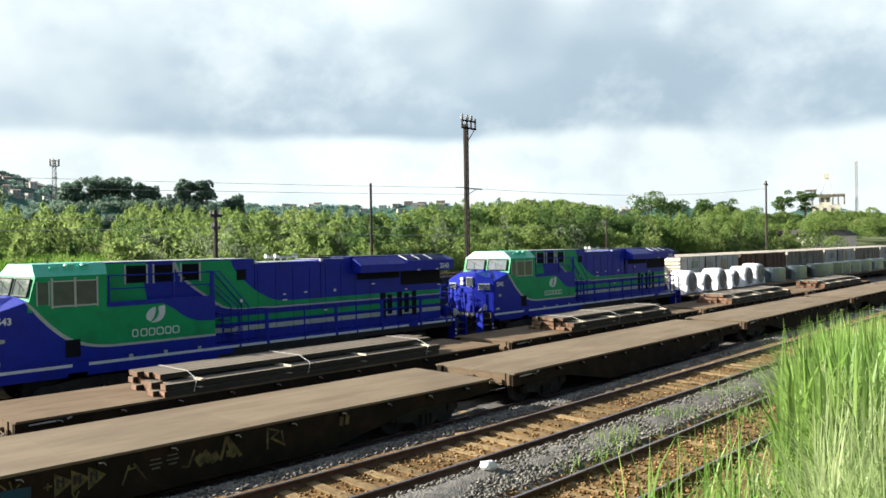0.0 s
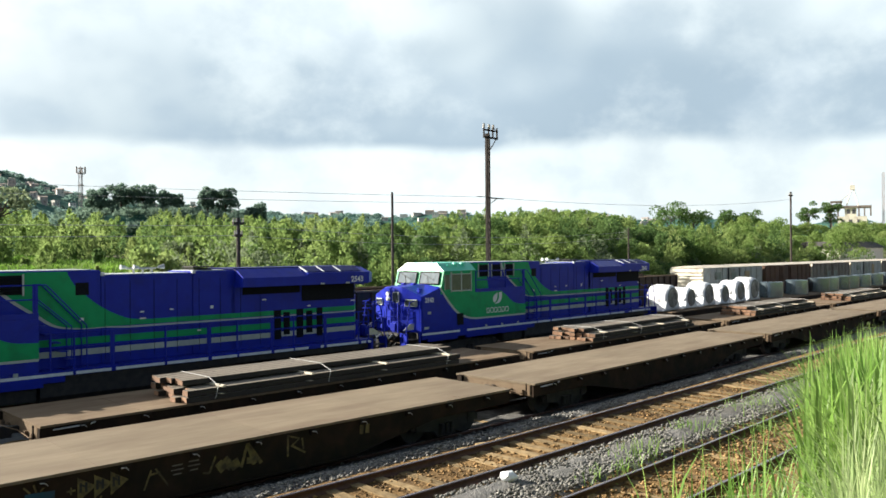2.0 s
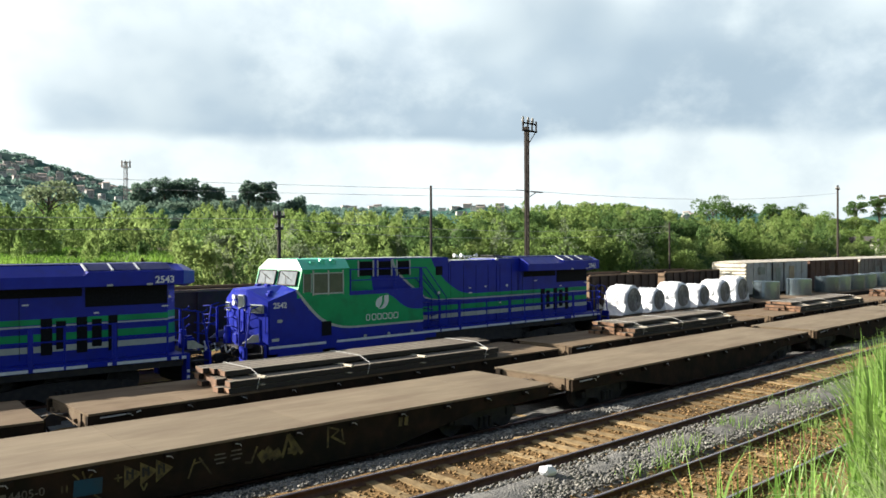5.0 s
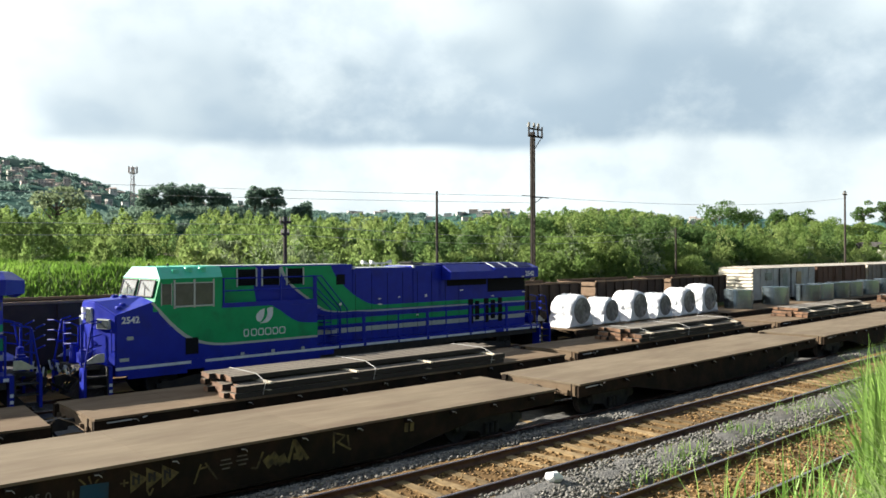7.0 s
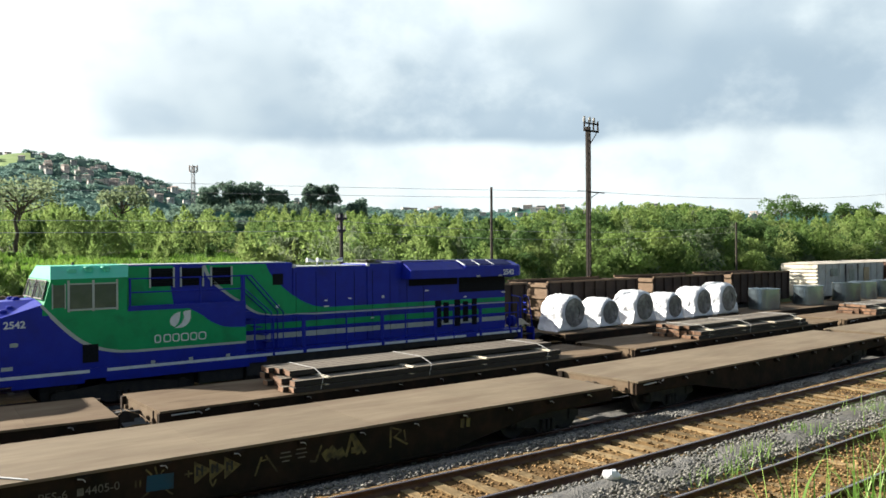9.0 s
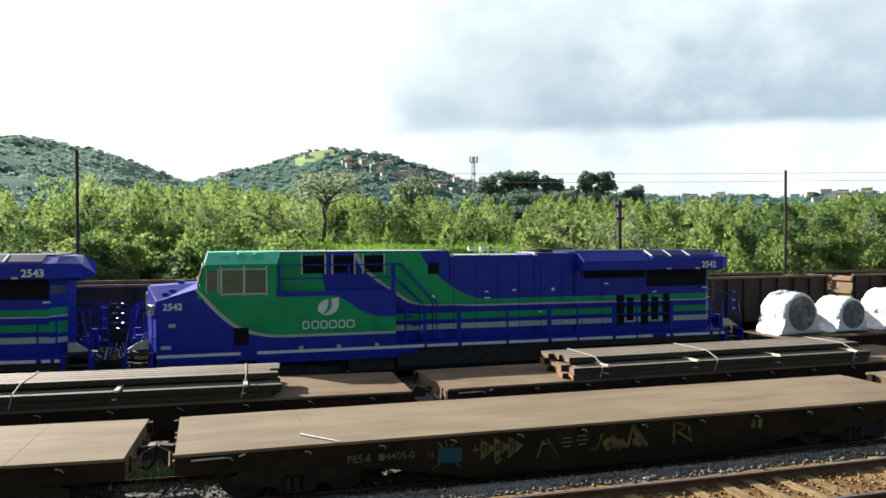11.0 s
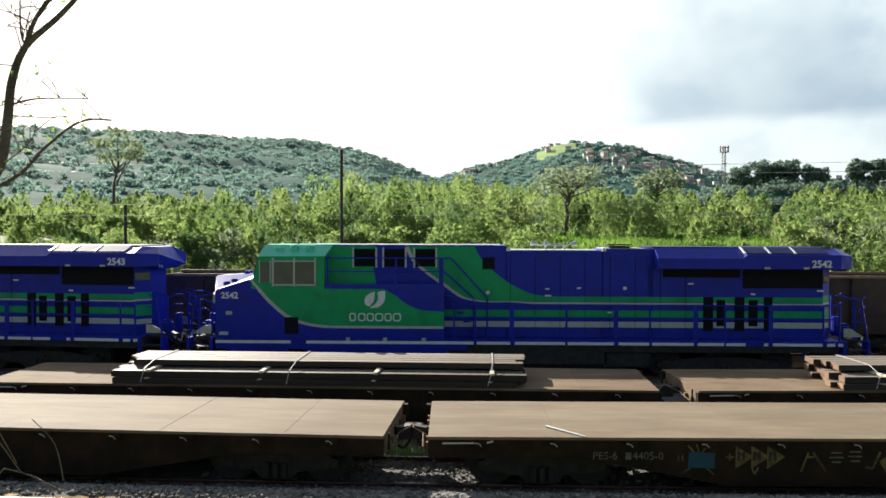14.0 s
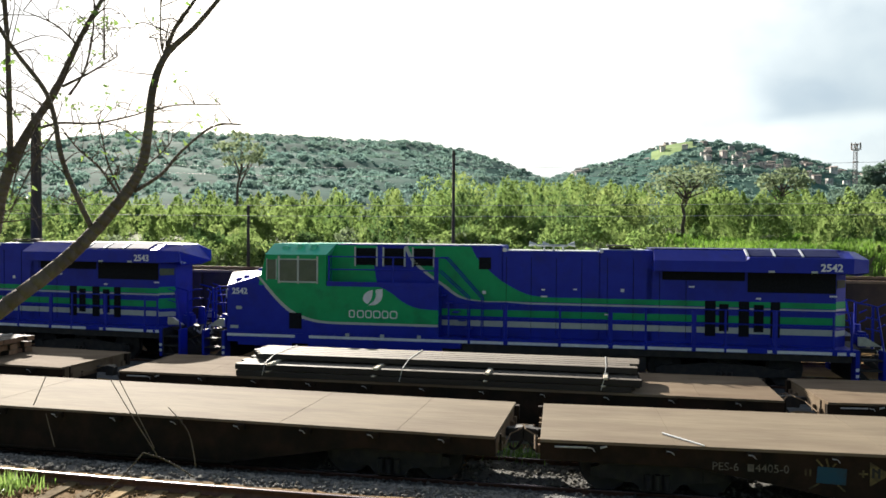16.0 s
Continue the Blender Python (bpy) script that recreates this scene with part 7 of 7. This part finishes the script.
def bare_tree():
    """A leaning tree with few leaves, its limbs forking towards the light."""
    t = empty("bare_tree", "leaning bare tree with thin branches and a few young leaves", "tree")
    D = 7.5
    at = lambda az, el, d=D: Vector((d * math.sin(radians(az - 0.45)), d * math.cos(radians(az - 0.45)), 4.7 + d * math.tan(radians(el))))
    rng = random.Random(9)
    tips = []

    def limb(name, pts, r0, r1):
        bm = bmesh.new()
        pp = curve_pts([tuple(p) for p in pts], 5)
        n = len(pp) - 1
        for i in range(n):
            a, b = r0 + (r1 - r0) * i / n, r0 + (r1 - r0) * (i + 1) / n
            rod(bm, pp[i], pp[i + 1], a, b, 7)
        part(name, bm, M_BARK, t, smooth=True)
        return pp

    def twigs(pp, count, r, reach, lo=0.2):
        for _ in range(count):
            i = int(len(pp) * rng.uniform(lo, 0.98))
            p = pp[min(i, len(pp) - 1)]
            d = Vector((rng.uniform(-1, 1), rng.uniform(-0.5, 0.5), rng.uniform(-0.1, 0.9))).normalized()
            q = p + d * reach * rng.uniform(0.4, 1.0)
            mid = p.lerp(q, 0.5) + Vector((rng.uniform(-0.08, 0.08), 0, rng.uniform(-0.03, 0.10)))
            w = limb("twig", (p, mid, q), r, r * 0.3)
            tips.append(q)
            for _ in range(2):
                a = w[rng.randrange(3, len(w))]
                e = a + Vector((rng.uniform(-1, 1), rng.uniform(-0.5, 0.5), rng.uniform(-0.3, 0.8))).normalized() * reach * 0.35
                limb("twig", (a, a.lerp(e, 0.5) + Vector((0, 0, 0.03)), e), r * 0.55, r * 0.25)
                tips.append(e)

    def way(*spots, d=D):
        return [at(az, el, d) for az, el in spots]

    root = at(-43.0, -14.0)
    root.z = ground_z(root.x, root.y) - 0.15
    main = limb("trunk", [root] + way((-38.5, -7.9), (-35.4, -5.4), (-31.8, -2.4), (-29.7, -0.2), (-27.7, 2.4), (-26.7, 4.3), (-26.3, 6.7), (-26.0, 9.4), (-25.2, 11.6), (-23.3, 13.6), (-21.4, 15.9), (-19.3, 18.3)), 0.078, 0.012)
    fork = limb("branch", way((-25.2, 11.6), (-24.6, 13.4), (-23.2, 15.5), (-22.3, 17.4)), 0.021, 0.010)
    low = root + Vector((0.5, 0.3, 0.0))
    second = limb("trunk", [low] + way((-36.6, -5.5), (-35.4, -0.3), (-35.0, 2.0), (-34.3, 4.3), (-33.3, 6.4), (-31.9, 8.8), (-30.8, 11.4), (-29.8, 13.5), (-28.0, 16.7), d=7.8), 0.066, 0.014)
    dark = limb("branch", way((-29.7, -0.2), (-30.8, 2.4), (-31.6, 4.7), (-32.0, 7.2), (-32.6, 8.9), (-34.1, 10.9), (-35.5, 13.0), (-37.5, 16.0)), 0.024, 0.016)
    stem = limb("branch", way((-34.9, 1.8), (-34.5, 4.1), (-34.5, 7.1), (-34.6, 11.6), (-34.9, 15.9), d=7.8), 0.030, 0.018)
    side = []
    for d, r, spots in ((7.6, 0.013, ((-32.8, 6.4), (-31.6, 6.8), (-29.6, 6.9), (-27.4, 7.5), (-26.4, 7.9))),
                        (7.5, 0.010, ((-26.1, 7.9), (-24.5, 8.4), (-21.6, 8.6))),
                        (7.5, 0.018, ((-27.2, 2.5), (-25.5, 3.7), (-24.2, 5.3), (-22.1, 7.1), (-20.2, 7.3))),
                        (7.5, 0.007, ((-26.6, 4.1), (-25.0, 5.7), (-24.7, 6.9))),
                        (7.5, 0.013, ((-28.1, 2.2), (-29.3, 4.0), (-30.6, 5.2), (-31.6, 6.5))),
                        (7.5, 0.010, ((-28.0, 2.4), (-28.8, 4.3), (-29.2, 6.2), (-29.5, 7.4))),
                        (7.7, 0.013, ((-31.5, 9.1), (-29.9, 10.1), (-28.2, 11.3))),
                        (7.7, 0.012, ((-31.1, 8.6), (-30.2, 10.2), (-29.7, 12.5), (-29.6, 14.8))),
                        (7.7, 0.010, ((-29.0, 11.0), (-29.0, 12.8), (-29.0, 15.6))),
                        (7.5, 0.011, ((-25.2, 11.6), (-25.5, 12.5), (-25.5, 15.9))),
                        (7.8, 0.010, ((-30.7, 11.9), (-31.9, 12.9), (-33.7, 13.5))),
                        (7.8, 0.012, ((-35.9, 8.8), (-34.7, 8.1), (-33.9, 6.6))),
                        (7.7, 0.010, ((-32.8, 7.2), (-34.0, 4.1), (-34.5, 1.5))),
                        (7.7, 0.009, ((-31.8, 6.5), (-33.3, 3.9), (-34.7, 0.5))),
                        (7.5, 0.007, ((-28.1, 4.3), (-28.8, 2.9), (-31.1, 1.6)))):
        side.append(limb("branch", way(*spots, d=d), r, r * 0.4))
    for pp, n, r, reach in ((main, 8, 0.006, 0.55), (fork, 5, 0.006, 0.5), (second, 15, 0.007, 0.6), (dark, 14, 0.006, 0.5), (stem, 12, 0.006, 0.55)):
        twigs(pp, n, r, reach, 0.5 if pp is main else 0.2)
    for pp in side:
        twigs(pp, 7, 0.005, 0.36, 0.15)
    # low twigs that hang before the wagons
    for spots, r in ((((-28.7, -10.0), (-27.4, -12.4), (-25.8, -15.1)), 0.006), (((-28.2, -10.0), (-26.9, -12.7), (-26.0, -14.6)), 0.006), (((-25.1, -12.0), (-23.8, -13.7), (-23.3, -16.0)), 0.006),
                     (((-26.7, -14.8), (-25.1, -15.5), (-23.4, -16.7)), 0.009), (((-26.7, -14.8), (-28.0, -16.2), (-29.6, -17.7), (-33.0, -23.0)), 0.009), (((-32.6, -9.5), (-33.3, -11.2)), 0.006), (((-32.6, -11.8), (-32.1, -13.9)), 0.005)):
        limb("twig", way(*spots, d=7.0), r * 0.6, r * 0.75)
    g = np.random.default_rng(8)
    pts = np.array([tuple(p) for p in tips if rng.random() < 0.3])
    V, F = leaf_cloud(g, pts, np.full(len(pts), 0.07), 300, 0.05, 1.0)
    from_lists("foliage", V, F, M_REED, t)
    return t


bare_tree()

# ---- what moves ----
# seconds and the place of the second engine's nose along the yard
NOSE = [(0, 29.95), (0.5, 28.39), (1, 26.8), (1.5, 25.23), (2, 23.65), (2.5, 22.05), (3, 20.44), (3.5, 18.91), (4, 17.4), (4.5, 15.87), (5, 14.42),
        (5.5, 13.03), (6, 11.69), (6.5, 10.38), (7, 9.11), (7.5, 7.85), (8, 6.63), (8.5, 5.43), (9, 4.26), (9.5, 3.12), (10, 2.03), (10.5, 0.96),
        (11, -0.13), (11.5, -1.16), (12, -2.18), (12.5, -3.2), (13, -4.19), (13.5, -5.18), (14, -6.15), (14.5, -7.08), (15, -8.0), (15.5, -8.89), (16, -9.76)]


def nose_at(t):
    for (a, xa), (b, xb) in zip(NOSE, NOSE[1:]):
        if t <= b:
            return xa + (xb - xa) * (t - a) / (b - a)
    return NOSE[-1][1]


def ahead(x, s):
    """The place s metres along the train's line before x."""
    for _ in range(20):
        step = s / 20
        x -= step / math.hypot(1.0, line_t(x - step / 2 + 0.5) - line_t(x - step / 2 - 0.5))
    return x


def buff(t):
    """The distance between the two engines: the couplings close up as the train slows."""
    return float(np.interp(t, (0, 4.5, 7, 12, 16), (22.20, 22.15, 21.95, 21.62, 21.65)))


coil_cars = [coil_wagon() for _ in range(5)]
CAR_AT = [29.6 + 15.4 * k for k in range(5)]
riders = []
for k, (off, r) in enumerate(((23.7, 0.83), (26.3, 0.70), (29.0, 0.83), (31.6, 0.72), (34.3, 0.82), (36.8, 0.90))):
    riders.append((wrapped_coil(r, 0.72, 70 + k), off, 0.862))
base_coil = bare_coil(0.92, 1.26)
for k, off in enumerate((42.0, 47.7, 53.3, 55.9, 59.2, 62.2, 66.2, 70.6, 76.0, 81.0, 86.0, 91.4, 96.4, 101.0)):
    c = base_coil if k == 0 else copy_thing(base_coil, Matrix())
    riders.append((c, off, 0.862))


def motions():
    times = [k * 0.5 for k in range(33)]
    walk(loco_b, [(t, on_line(line_t, nose_at(t) + LOCO / 2, 6.2)) for t in times])
    walk(loco_a, [(t, on_line(line_t, ahead(nose_at(t) + LOCO / 2, buff(t)), 6.2)) for t in times])
    for ob, (car, wheels) in zip(CAR_AT, coil_cars):
        walk(car, [(t, on_line(line_t, nose_at(t) + ob, 5.1)) for t in times])
    for ob, off, z in riders:
        walk(ob, [(t, on_line(line_t, nose_at(t) + off, 0.8, z)) for t in times])
    fine = [k * 0.2 for k in range(81)]
    for wheels in (wheels_a, wheels_b, *(w for _, w in coil_cars)):
        for w, x, r in wheels:
            place = w.location.copy()
            rows = []
            for t in fine:
                ang = math.degrees((nose_at(t) - NOSE[0][1]) / r)
                rows.append((t, pose(*place, 0, ang, 0)))
            walk(w, rows)


motions()
